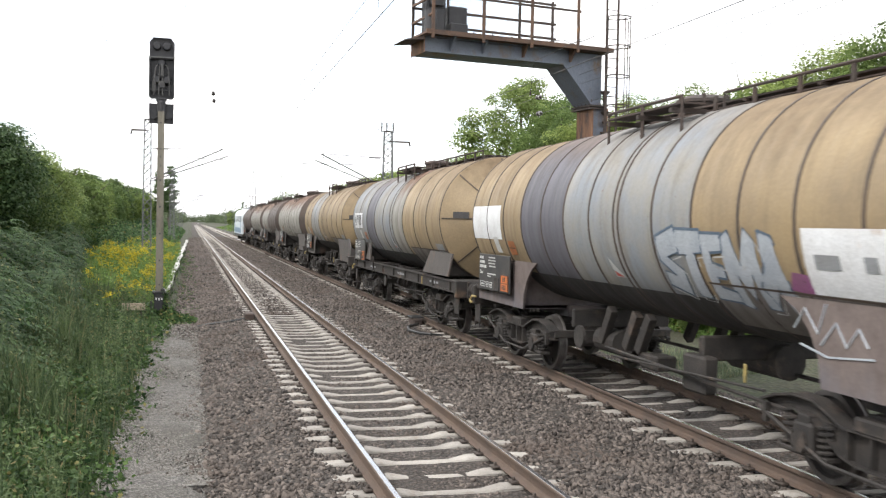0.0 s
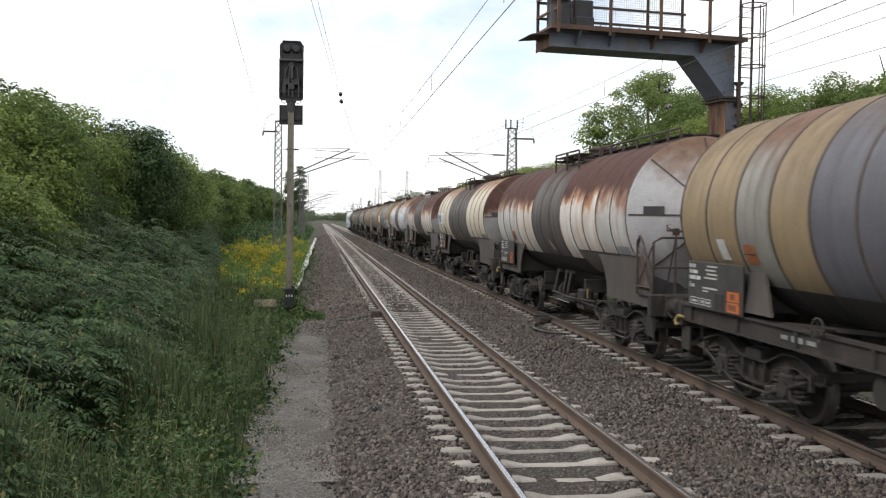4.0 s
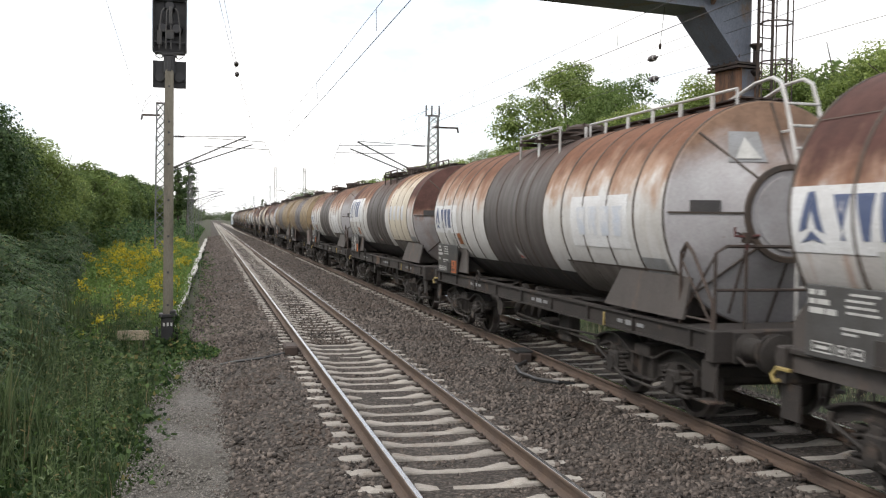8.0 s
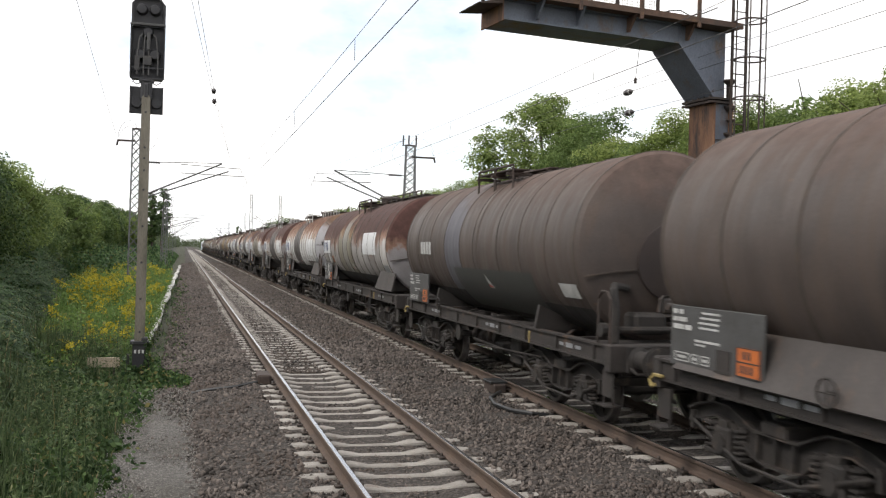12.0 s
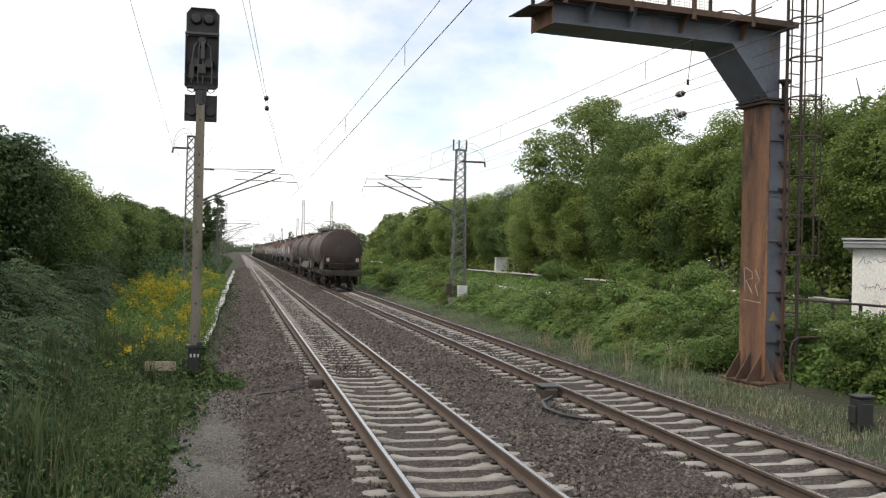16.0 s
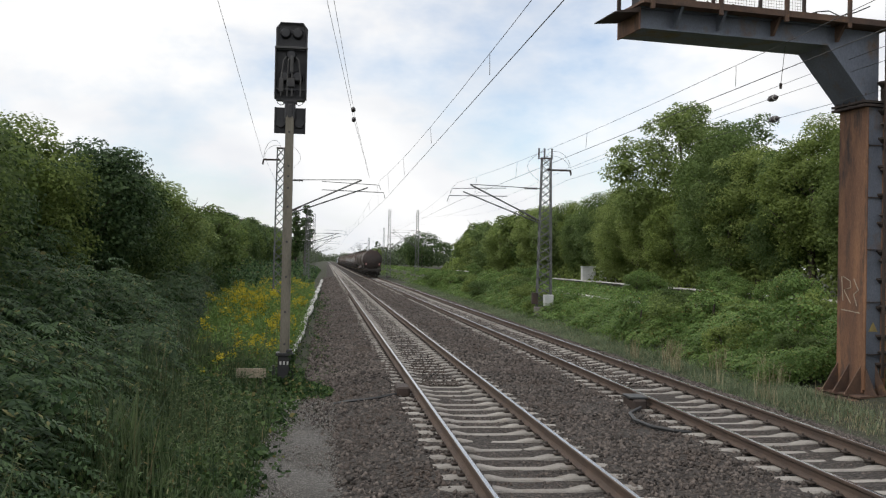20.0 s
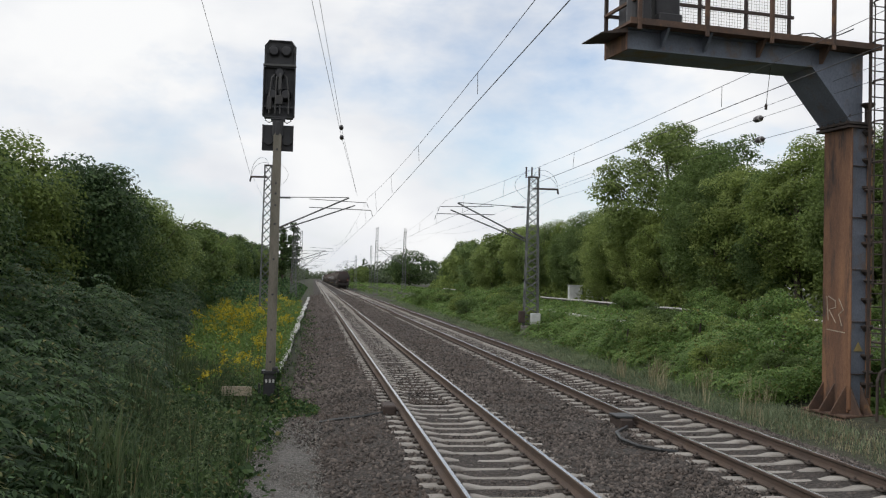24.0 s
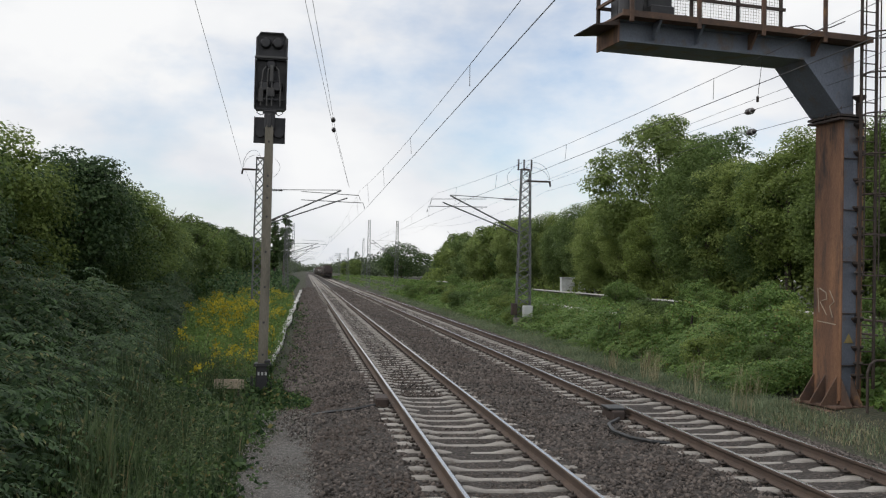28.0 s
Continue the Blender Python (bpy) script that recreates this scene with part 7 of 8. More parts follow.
# ---- small building with scrawled wall ----
def build_hut():
    b = tagged(new("hut"), "flat-roofed white plastered hut with faded graffiti", "building")
    b.matrix_basis = pose(17.6, 24.2, 0.3, 0, 0, -37)
    for k, (c, sz) in enumerate((((3.5, 0.12, 1.3), (7.0, 0.24, 2.6)), ((0.12, 3.0, 1.3), (0.24, 5.5, 2.6)), ((6.88, 3.0, 1.3), (0.24, 5.5, 2.6)), ((3.5, 5.87, 1.3), (7.0, 0.24, 2.6)))):
        part("wall", shared(("hut_wall", k), lambda bm: box(bm, c, sz), M["plaster"]), b)
    part("roof", shared("hut_roof", lambda bm: box(bm, (3.5, 3.0, 2.72), (7.5, 6.5, 0.24), bevel=0.02), M["fascia"]), b, None, "grey fascia and flat roof")
    part("roof_edge", shared("hut_roof_edge", lambda bm: (box(bm, (3.5, 3.0, 2.87), (7.6, 6.6, 0.05)), box(bm, (3.5, -0.27, 2.76), (7.5, 0.02, 0.03))), M["galv"]), b)
    shapes = ([(1.45, 0.75), (1.5, 2.05), (2.0, 2.05), (2.0, 1.0), (2.3, 0.98), (2.3, 0.72)], [(2.45, 0.7), (2.5, 1.5), (2.8, 1.85), (3.15, 1.5), (3.15, 0.7), (2.9, 0.7), (2.9, 1.1), (2.7, 1.1), (2.7, 0.7)],
              [(3.3, 0.7), (3.3, 2.0), (4.0, 1.9), (4.0, 0.8)])
    for k, poly in enumerate(shapes):
        part("graffiti", shared(("hut_graffiti", k), lambda bm: slab(bm, poly, -0.004, -0.001, "y"), M["graffiti_silver"]), b, None, "silver block graffiti")
        part("graffiti", shared(("hut_outline", k), lambda bm: pipe(bm, [(x, -0.006, z) for x, z in poly + poly[:1]], 0.022, 4), M["graffiti_dark"]), b)
    rng = random.Random(3)
    for k, (x0, z0, n, m) in enumerate(((0.25, 1.5, 14, "graffiti_pink"), (0.55, 1.0, 12, "graffiti_ochre"), (1.05, 0.95, 12, "graffiti_ochre"), (0.15, 2.25, 8, "graffiti_dark"), (0.6, 2.2, 8, "graffiti_dark"), (1.7, 2.25, 6, "graffiti_dark"), (0.1, 0.65, 8, "graffiti_ochre"))):
        pts = [(x0 + 0.05 * j + rng.uniform(-0.05, 0.05), -0.004, z0 + rng.uniform(-0.11, 0.11)) for j in range(n)]
        part("graffiti", shared(("hut_tag", k), lambda bm: pipe(bm, pts, 0.009, 4), M[m]), b, None, "thin sprayed scrawl")
    return b


build_hut()

fence = tagged(new("platform_railing"), "dark steel railing on the overgrown platform", "railing")
fence.location = (16.0, 25.2, 0.45)
for k in range(11):
    part("post", shared("railing_post", lambda b: box(b, (0, 0, 0.42), (0.07, 0.07, 1.04), bevel=0.006), M["steel_dark"]), fence, pose(0.03 * k, -1.15 * k, 0))
for z in (0.92, 0.52):
    bm = bmesh.new()
    pipe(bm, [(0, 0, z), (0.3, -11.5, z)], 0.035, 6)
    part("bar", done(bm, "bar", M["steel_dark"]), fence)

cable_box = tagged(new("cable_box"), "small black cable distribution box by the gantry", "cable box")
cable_box.location = (10.6, 14.25, -0.46)
part("body", shared("cable_body", lambda b: (box(b, (0, 0, 0.29), (0.3, 0.26, 0.58), bevel=0.02), box(b, (0, -0.14, 0.3), (0.24, 0.03, 0.4), bevel=0.01), box(b, (-0.18, 0, 0.3), (0.06, 0.16, 0.3), bevel=0.01)), M["plastic_black"]), cable_box)
part("lid", shared("cable_lid", lambda b: box(b, (0, 0, 0.61), (0.35, 0.31, 0.05), bevel=0.015), M["plastic_black"]), cable_box)

for x, y, sx, sz, lb in ((28.6, 100, 1.5, 1.7, "pale grey relay cabinet with flaking paint"), (30.6, 101, 0.7, 1.2, "narrow pale grey relay cabinet"), (32.4, 101, 0.9, 0.8, "low white metal box on the platform")):
    c = tagged(new("relay_cabinet"), lb, "cabinet", "relay cabinets")
    c.location = (x, y, 0.45)
    bm = bmesh.new()
    box(bm, (0, 0, sz / 2 + 0.1), (sx, 0.6, sz), bevel=0.02)
    box(bm, (0, 0, sz + 0.13), (sx + 0.12, 0.75, 0.07), bevel=0.01)
    box(bm, (0, 0, 0.0), (sx, 0.6, 0.3))
    part("body", done(bm, "body", M["cabinet"]), c)
    for k in (-1, 1):
        bm = bmesh.new()
        box(bm, (k * sx * 0.245, -0.31, sz / 2 + 0.12), (sx * 0.46, 0.03, sz * 0.86), bevel=0.008)
        d = part("door", done(bm, "door", M["cabinet"]), c)
        bm = bmesh.new()
        box(bm, (k * sx * 0.06, -0.335, sz / 2 + 0.12), (0.03, 0.03, 0.14))
        part("handle", done(bm, "handle", M["steel_dark"]), d)

# ---- plants ----
def leaf_soup(C, size, rng, up=0.5, out=None, slim=0.34):
    """Folded leaf shapes at the places C: arrays of corners and faces."""
    n = len(C)
    nv = rng.normal(size=(n, 3))
    nv /= np.linalg.norm(nv, axis=1, keepdims=True)
    nv[:, 2] += up
    if out is not None:
        nv += out
    nv /= np.linalg.norm(nv, axis=1, keepdims=True)
    d = rng.normal(size=(n, 3))
    d -= nv * (d * nv).sum(1, keepdims=True)
    d /= np.linalg.norm(d, axis=1, keepdims=True) + 1e-9
    w = np.cross(nv, d)
    s = (size * rng.uniform(0.6, 1.35, n))[:, None]
    Vv = np.stack([C - d * s * 0.5, C + w * s * slim - nv * s * 0.06, C + d * s * 0.5 - nv * s * 0.12, C - w * s * slim - nv * s * 0.06], 1)
    F = np.arange(4)[None] + (np.arange(n) * 4)[:, None]
    return Vv.reshape(-1, 3), F


def blade_soup(C, h, rng, width=0.012, lean=0.35):
    n = len(C)
    a = rng.uniform(0, math.tau, n)
    d = np.stack([np.cos(a), np.sin(a), np.zeros(n)], -1)
    w = np.stack([-np.sin(a), np.cos(a), np.zeros(n)], -1) * width
    hh = (h * rng.uniform(0.5, 1.25, n))[:, None]
    b = rng.uniform(0.05, lean, n)[:, None]
    upv = np.array([0, 0, 1.0])
    mid = C + upv * hh * 0.6 + d * hh * b * 0.35
    tip = C + upv * hh * (1 - 0.3 * b) + d * hh * b
    Vv = np.stack([C - w, C + w, mid + w * 0.8, mid - w * 0.8, tip + w * 0.15, tip - w * 0.15], 1).reshape(-1, 3)
    base = (np.arange(n) * 6)[:, None]
    F = np.concatenate([np.array([0, 1, 2, 3])[None] + base, np.array([3, 2, 4, 5])[None] + base])
    return Vv, F


def join_soups(parts):
    Vs, Fs, k = [], [], 0
    for v, f in parts:
        Vs.append(v)
        Fs.append(f + k)
        k += len(v)
    return np.concatenate(Vs), np.concatenate(Fs)


def trunk_mesh(h, r, rng, limbs, crown_r):
    bm = bmesh.new()
    bend = rng.normal(0, 0.25, 2)

    def limb(p, q, r0, r1, n=4):
        pts = [p + (q - p) * (k / n) + Vector((rng.normal(0, 0.05), rng.normal(0, 0.05), 0)) * (0 if k in (0, n) else (q - p).length * 0.25) for k in range(n + 1)]
        for k in range(n):
            rod(bm, pts[k], pts[k + 1], r0 + (r1 - r0) * k / n, 6, r0 + (r1 - r0) * (k + 1) / n, caps=False)
    top = Vector((bend[0], bend[1], h * 0.82))
    limb(Vector((0, 0, -0.3)), top, r, r * 0.25, 5)
    for k in range(limbs):
        t = rng.uniform(0.25, 0.8)
        a = rng.uniform(0, math.tau)
        s = top * t
        ln = crown_r * rng.uniform(0.5, 0.9)
        limb(s, s + Vector((math.cos(a) * ln, math.sin(a) * ln, ln * rng.uniform(0.4, 1.1))), r * 0.45 * (1 - t * 0.6), r * 0.08, 3)
    return done(bm, "trunk", M["bark"], 60)


def tree_kind(seed, h, cr, base, n, size, leaf, clumps=46, spread=0.22, limbs=7, rough=1.0, label=""):
    rng = np.random.default_rng(seed)
    zc, hz = (h + base) / 2, (h - base) / 2
    # uneven outline: a few big lobes, then clumps on and in them
    lob = rng.normal(size=(9, 3))
    lob /= np.linalg.norm(lob, axis=1, keepdims=True)
    amp = rng.uniform(-0.26, 0.26, 9) * rough
    dirs = rng.normal(size=(clumps, 3))
    dirs /= np.linalg.norm(dirs, axis=1, keepdims=True)
    reach = 0.80 + (np.maximum(dirs @ lob.T, 0) ** 3 @ amp)
    rad = reach * rng.uniform(0.35, 1.0, clumps) ** 0.4
    cc = dirs * rad[:, None] * np.array([cr, cr, hz]) + np.array([0, 0, zc])
    cs = cr * spread * rng.uniform(0.55, 1.3, clumps)
    # leaves sit mostly on the upper shells of the clumps
    pick = rng.choice(clumps, n, p=cs ** 2 / (cs ** 2).sum())
    off = rng.normal(size=(n, 3))
    off[:, 2] += 0.35
    off /= np.linalg.norm(off, axis=1, keepdims=True)
    off *= (rng.random(n) ** 0.3)[:, None] * np.array([1.1, 1.1, 0.78])
    C = cc[pick] + off * cs[pick][:, None]
    out = off * 0.5 + (C - np.array([0, 0, zc])) / np.array([cr, cr, hz]) * 0.5
    Vv, F = leaf_soup(C, size, rng, 0.75, out)
    t = tagged(new("tree"), label, "tree")
    part("trunk", trunk_mesh(h, 0.035 * h / 2.2 + 0.05, rng, limbs, cr), t)
    part("crown", soup("crown", Vv, F, M[leaf]), t)
    return t


def plant_row(kinds, places, group):
    first = {}
    for (x, y, z, k, sc) in places:
        src = kinds[k]
        m = pose(x, y, z, 0, 0, (x * 71 + y * 37) % 360)
        if k not in first:
            src.scale = (sc, sc, sc * 1.0)
            src.matrix_basis = m @ Matrix.Diagonal((sc, sc, sc, 1))
            first[k] = src
            tagged(src, group=group)
        else:
            c = copy_thing(src, m)
            c.scale = (sc, sc, sc * (0.92 + 0.16 * ((x * 13 + y * 7) % 1)))


prng = random.Random(42)
left_near = (("leaf_b", "dense dark green broadleaf tree on the bank"), ("leaf_a", "bushy mid-green broadleaf tree on the bank"), ("leaf_b", "rounded dark green tree in the wood edge"),
             ("leaf_a", "mid-green tree with uneven crown in the wood edge"), ("leaf_c", "light green young tree at the wood edge"))
left_kinds = [tree_kind(101 + k, 7.2, 2.9, 0.2, 30000, 0.125, lf, 150, 0.24, 8, 0.7, label=lb) for k, (lf, lb) in enumerate(left_near)]
left_kinds += [tree_kind(121 + k, 7.2, 2.8, 0.3, 6500, 0.26, lf, 90, 0.26, 6, 0.8, label=lb) for k, (lf, lb) in enumerate((
    ("leaf_a", "mid-green tree deep in the wood"), ("leaf_b", "dark green tree farther along the bank"), ("leaf_a", "bushy tree farther along the bank")))]
spots = []
y = 5.0
while y < 250:
    for row, x0 in ((0, -8.8), (1, -12.2), (2, -16.5)):
        if y > 120 and row == 2:
            continue
        x = x0 + prng.uniform(-1.2, 1.2) - 2.6 * min(1.0, max(0.0, (y - 60) / 60))
        grow = 1.0 + 0.45 * min(1.0, max(0.0, (y - 95) / 60))
        sc = prng.uniform(0.79, 0.90) * grow * (1.0 + 0.05 * row) * (1.12 if 23 < y < 37 and row == 0 else 1.0)
        near = y < 62 and row < 2
        k = prng.choice((1, 3, 4)) if near and (y < 19 or y > 39) else prng.choice((0, 2, 0, 2, 3)) if near else prng.choice((5, 6, 7))
        spots.append((x, y + prng.uniform(-1.5, 1.5), float(ground_z(x)) - 0.2, k, sc))
    y += 3.4 if y < 60 else 5.5 if y < 130 else 8.5
for yy in (12.5, 15.0):
    spots.append((-6.4 - (yy - 12) * 0.3, yy, -0.3, 4, 0.58))
plant_row(left_kinds, spots, "trees of the left-hand wood edge")

right_kinds = [tree_kind(201 + k, 10.0, 3.5, 0.2, 42000, 0.125, lf, 190, 0.21, 8, 0.9, label=lb) for k, (lf, lb) in enumerate((
    ("leaf_a", "dense mid-green broadleaf tree behind the platforms"), ("leaf_c", "light green broadleaf tree behind the platforms"), ("leaf_a", "rounded green broadleaf tree behind the platforms"),
    ("leaf_c", "tall bushy tree behind the platforms")))]
right_kinds += [tree_kind(221 + k, 10.0, 3.5, 0.3, 6500, 0.34, lf, 90, 0.26, 6, label=lb) for k, (lf, lb) in enumerate((
    ("leaf_a", "mid-green tree deep in the wood"), ("leaf_c", "light green tree farther along the line")))]
spots = []
y = 24.0
while y < 205:
    for row, x0 in ((0, 31.5), (1, 36.5)):
        x = x0 + prng.uniform(-1.6, 1.6)
        k = prng.choice((0, 0, 1, 1, 2, 3)) if row == 0 and y < 125 else prng.choice((4, 5))
        spots.append((x, y + prng.uniform(-1.6, 1.6), float(ground_z(x)) - 0.3, k, prng.uniform(0.98, 1.25) * (1.13 if y < 75 else 1.0 if y < 110 else 0.95)))
    y += 4.0 if y < 130 else 6.5
for x, yy, sc in ((30, 118, 1.25), (29.4, 128, 1.2), (29, 150, 1.15)):
    spots.append((x, yy, 0.2, 1, sc))
for x, yy, sc in ((44, 225, 1.0), (46, 240, 1.1), (45, 300, 1.2), (30, 330, 0.9), (20, 380, 0.9), (22, 420, 1.0), (17, 400, 0.8)):
    spots.append((x, yy, 0.2, 5, sc))
plant_row(right_kinds, spots, "trees behind the platforms")
big = tree_kind(301, 18.0, 6.2, 3.0, 34000, 0.26, "leaf_c", 170, 0.19, 12, label="tall open-crowned tree above the wood edge")
big.matrix_basis = pose(32.0, 82.0, 0.2)
big2 = tree_kind(302, 16.6, 4.8, 3.0, 24000, 0.26, "leaf_c", 120, 0.21, 10, label="tall open-crowned tree above the wood edge")
big2.matrix_basis = pose(36.5, 81.0, 0.2)
dome = tree_kind(303, 11.8, 9.6, 0.2, 9000, 0.5, "leaf_b", 90, 0.22, 6, 0.4, label="wide dark green tree dome in the distance")
dome.matrix_basis = pose(30.7, 300.0, 0.0)
dome2 = copy_thing(dome, pose(47.0, 285.0, 0.0, 0, 0, 80))
for k, (x, yy, hh) in enumerate(((-4.4, 200, 16.2), (-6.7, 202, 14.6))):
    pop = tree_kind(311 + k, hh, 1.35, 1.0, 9000, 0.26, "leaf_b", 80, 0.42, 6, 0.7, label="tall narrow dark poplar")
    pop.matrix_basis = pose(x, yy, 0.2)
# distant woods as one band each side
for nm, x0, x1, y0, y1, hh, sd in (("far_woods", -30, -8, 260, 900, 11, 401), ("far_woods", 22, 70, 420, 900, 12, 402), ("far_woods", -70, -5.5, 900, 1100, 12, 403), ("far_woods", 14, 90, 900, 1100, 11, 404), ("far_woods", -60, 70, 1500, 1600, 13, 405)):
    rng = np.random.default_rng(sd)
    n = 20000
    C = np.stack([rng.uniform(x0, x1, n), y0 + (y1 - y0) * rng.random(n) ** 1.6, np.zeros(n)], -1)
    top = hh * (0.62 + 0.38 * np.sin(C[:, 1] * 0.071 + C[:, 0] * 0.3) * np.sin(C[:, 1] * 0.023 + 1))
    C[:, 2] = top * rng.random(n) ** 0.6
    Vv, F = leaf_soup(C, 1.1, rng, 0.3)
    tagged(new(nm, soup(nm, Vv, F, M["leaf_far"])), "distant hazy green woods along the line", "woods", kind="stuff")


def lumps(x, y, s=1.0):
    return 0.5 + 0.25 * np.sin(x * 1.7 * s + 0.6 * np.sin(y * 0.9 * s)) + 0.25 * np.sin(y * 1.3 * s + 1.1 * np.sin(x * 1.1 * s + 2))


def thicket(nm, label, cat, n, x0, x1, y0, y1, height, size, leaf, seed, depth=0.4, power=1.6, up=0.7, slim=0.34, mound=0.0, clump=0, spread=0.3):
    rng = np.random.default_rng(seed)
    m = n // clump if clump else n
    x = rng.uniform(x0, x1, m)
    y = y0 + (y1 - y0) * rng.random(m) ** power
    edge = np.clip(np.minimum(x - x0, x1 - x) / 0.7, 0.1, 1) ** 0.6
    h = height(x, y) * (0.42 + 0.5 * lumps(x, y) + 0.3 * lumps(x + 3 + 0.7 * np.sin(y), y - 5 + 0.8 * np.sin(1.7 * x), 1.9)) * edge
    h = h * (1 + mound * (np.sin(x * 1.25 + 2.2 * np.sin(y * 0.31)) * np.sin(y * 0.83 + 1.4 * np.sin(x * 0.7))))
    z = ground_z(x) + h * (1 - depth * rng.random(m) ** 1.5) + rng.normal(0, 0.04, m)
    if clump:
        # sprays of leaves round each shoot, lowest at the rim
        k = np.repeat(np.arange(m), clump)
        r = spread * rng.uniform(0.6, 1.5, m)[k] * np.sqrt(rng.random(len(k)))
        a = rng.uniform(0, math.tau, len(k))
        x, y = x[k] + r * np.cos(a), y[k] + r * np.sin(a)
        z = z[k] - 0.75 * r * r / spread + rng.normal(0, 0.035, len(k))
    gs = size * (0.75 + 0.5 * (y - y0) / (y1 - y0) * 2.2)
    Vv, F = leaf_soup(np.stack([x, y, z], -1), gs, rng, up, None, slim)
    return tagged(new(nm, soup(nm, Vv, F, M[leaf])), label, cat, kind="stuff")


def sprays(nm, label, cat, n, leaflets, x, y, top, face, leaf, size, seed):
    """Arching canes set with paired leaflets, each cane starting at the height top over the ground and bending to the way it faces."""
    rng = np.random.default_rng(seed)
    a = face + rng.normal(0, 0.8, n)
    L = rng.uniform(0.45, 0.95, n)
    z = ground_z(x) + top
    k = np.repeat(np.arange(n), leaflets)
    j = np.tile(np.arange(leaflets), n)
    t = (j // 2 + 0.5) / (leaflets / 2)
    side = np.where(j % 2, 1.0, -1.0)
    d = np.stack([np.cos(a), np.sin(a), np.zeros(n)], -1)[k]
    p = np.stack([-np.sin(a), np.cos(a), np.zeros(n)], -1)[k]
    up = np.array([0, 0, 1.0])
    C = np.stack([x, y, z], -1)[k] + d * (L[k] * t)[:, None] + up * (L[k] * (0.30 * t - 0.62 * t * t))[:, None]
    ax = p * side[:, None] + d * 0.55 - up * 0.35 + rng.normal(0, 0.12, C.shape)
    ax /= np.linalg.norm(ax, axis=1, keepdims=True)
    nv = up + d * 0.35 * t[:, None] + rng.normal(0, 0.16, C.shape)
    nv -= ax * (nv * ax).sum(1, keepdims=True)
    nv /= np.linalg.norm(nv, axis=1, keepdims=True)
    w = np.cross(nv, ax)
    s = (size * (1.15 - 0.45 * t) * rng.uniform(0.75, 1.25, len(k)))[:, None]
    Vv = np.stack([C, C + ax * s * 0.45 + w * s * 0.17, C + ax * s - nv * s * 0.1, C + ax * s * 0.45 - w * s * 0.17], 1).reshape(-1, 3)
    F = np.arange(4)[None] + (np.arange(len(k)) * 4)[:, None]
    return tagged(new(nm, soup(nm, Vv, F, M[leaf])), label, cat, kind="stuff")


# left bank: brambles, then weeds down to the path
def bank(x, y):
    # the brambles draw back from the line farther along it
    edge = np.interp(y, (0, 18, 23, 45, 70), (2.1, 2.5, 3.3, 5.6, 7.5))
    return np.interp(x, (-10.5, -7, -5, -3.2, -2.3), (2.6, 2.2, 1.75, 1.15, 0.6)) * np.clip((-x - edge) / 0.9 + 0.25, 0.12, 1.0)


thicket("bramble_thicket", "dense dark bramble and shrub leaves on the bank", "brambles", 110000, -10.5, -2.1, -1, 75, bank, 0.12, "bramble", 501, 0.6, 1.7, 0.85, mound=0.5, clump=30, spread=0.42)
rng = np.random.default_rng(507)
n = 9000
x = -2.4 - 6.2 * rng.random(n)
y = -1 + 58 * rng.random(n) ** 1.3
hump = np.sin(x * 1.25 + 2.2 * np.sin(y * 0.31)) * np.sin(y * 0.83 + 1.4 * np.sin(x * 0.7))
keep = (bank(x, y) > 0.5) & (hump + rng.normal(0, 0.3, n) > -0.45)
x, y, hump = x[keep], y[keep], hump[keep]
sprays("bramble_canes", "arching shrub canes with paired drooping leaflets on the bank", "brambles", len(x), 26, x, y,
       bank(x, y) * (0.92 + 0.42 * hump) * rng.uniform(0.72, 1.12, len(x)), -0.7, "spray", 0.135, 508)
thicket("bramble_thicket", "dense dark shrub leaves under the trees", "brambles", 40000, -18, -7, 8, 130, lambda x, y: np.interp(x, (-18, -12, -7), (4.0, 3.4, 2.4)), 0.22, "leaf_b", 502, 0.8, 1.4)
thicket("bramble_thicket", "green shrubs along the far bank", "brambles", 22000, -9, -1.6, 60, 260, lambda x, y: np.interp(x, (-9, -4, -1.6), (2.9, 1.5, 0.55)), 0.26, "bramble", 503, 0.6, 1.2)
thicket("weeds", "low green weeds beside the path", "weeds", 110000, -3.6, -0.5, -1.5, 24, lambda x, y: np.interp(x + 0.16 * np.sin(y * 1.4) - 0.25 * np.clip((y - 14) / 6, 0, 1), (-3.4, -2, -1.25, -0.85, -0.7), (0.75, 0.55, 0.36, 0.16, -0.15)), 0.068, "weed", 504, 0.7, 1.1, 0.7, mound=0.5, clump=12, spread=0.2)
thicket("weeds", "low green weeds on the ballast edge", "weeds", 7000, -1.3, 0.35, 21, 80, lambda x, y: np.interp(x, (-1.3, -0.8, -0.3, 0.35), (0.3, 0.22, 0.2, 0.08)), 0.06, "weed", 505, 0.9, 1.4, 0.5, clump=14, spread=0.16)
rng = np.random.default_rng(511)
n = 24000
x = -0.85 - 2.9 * rng.random(n) ** 0.8
y = -1.5 + 26 * rng.random(n)
C = np.stack([x, y, ground_z(x) - 0.02], -1)
Vv, F = blade_soup(C, 0.25 + 1.3 * lumps(x, y) ** 3 * np.clip((-x - 0.7), 0.1, 1), rng, 0.008, 0.4)
tagged(new("tall_grass", soup("tall_grass", Vv, F, M["grass"])), "tall grass and weeds beside the path", "grass", kind="stuff")
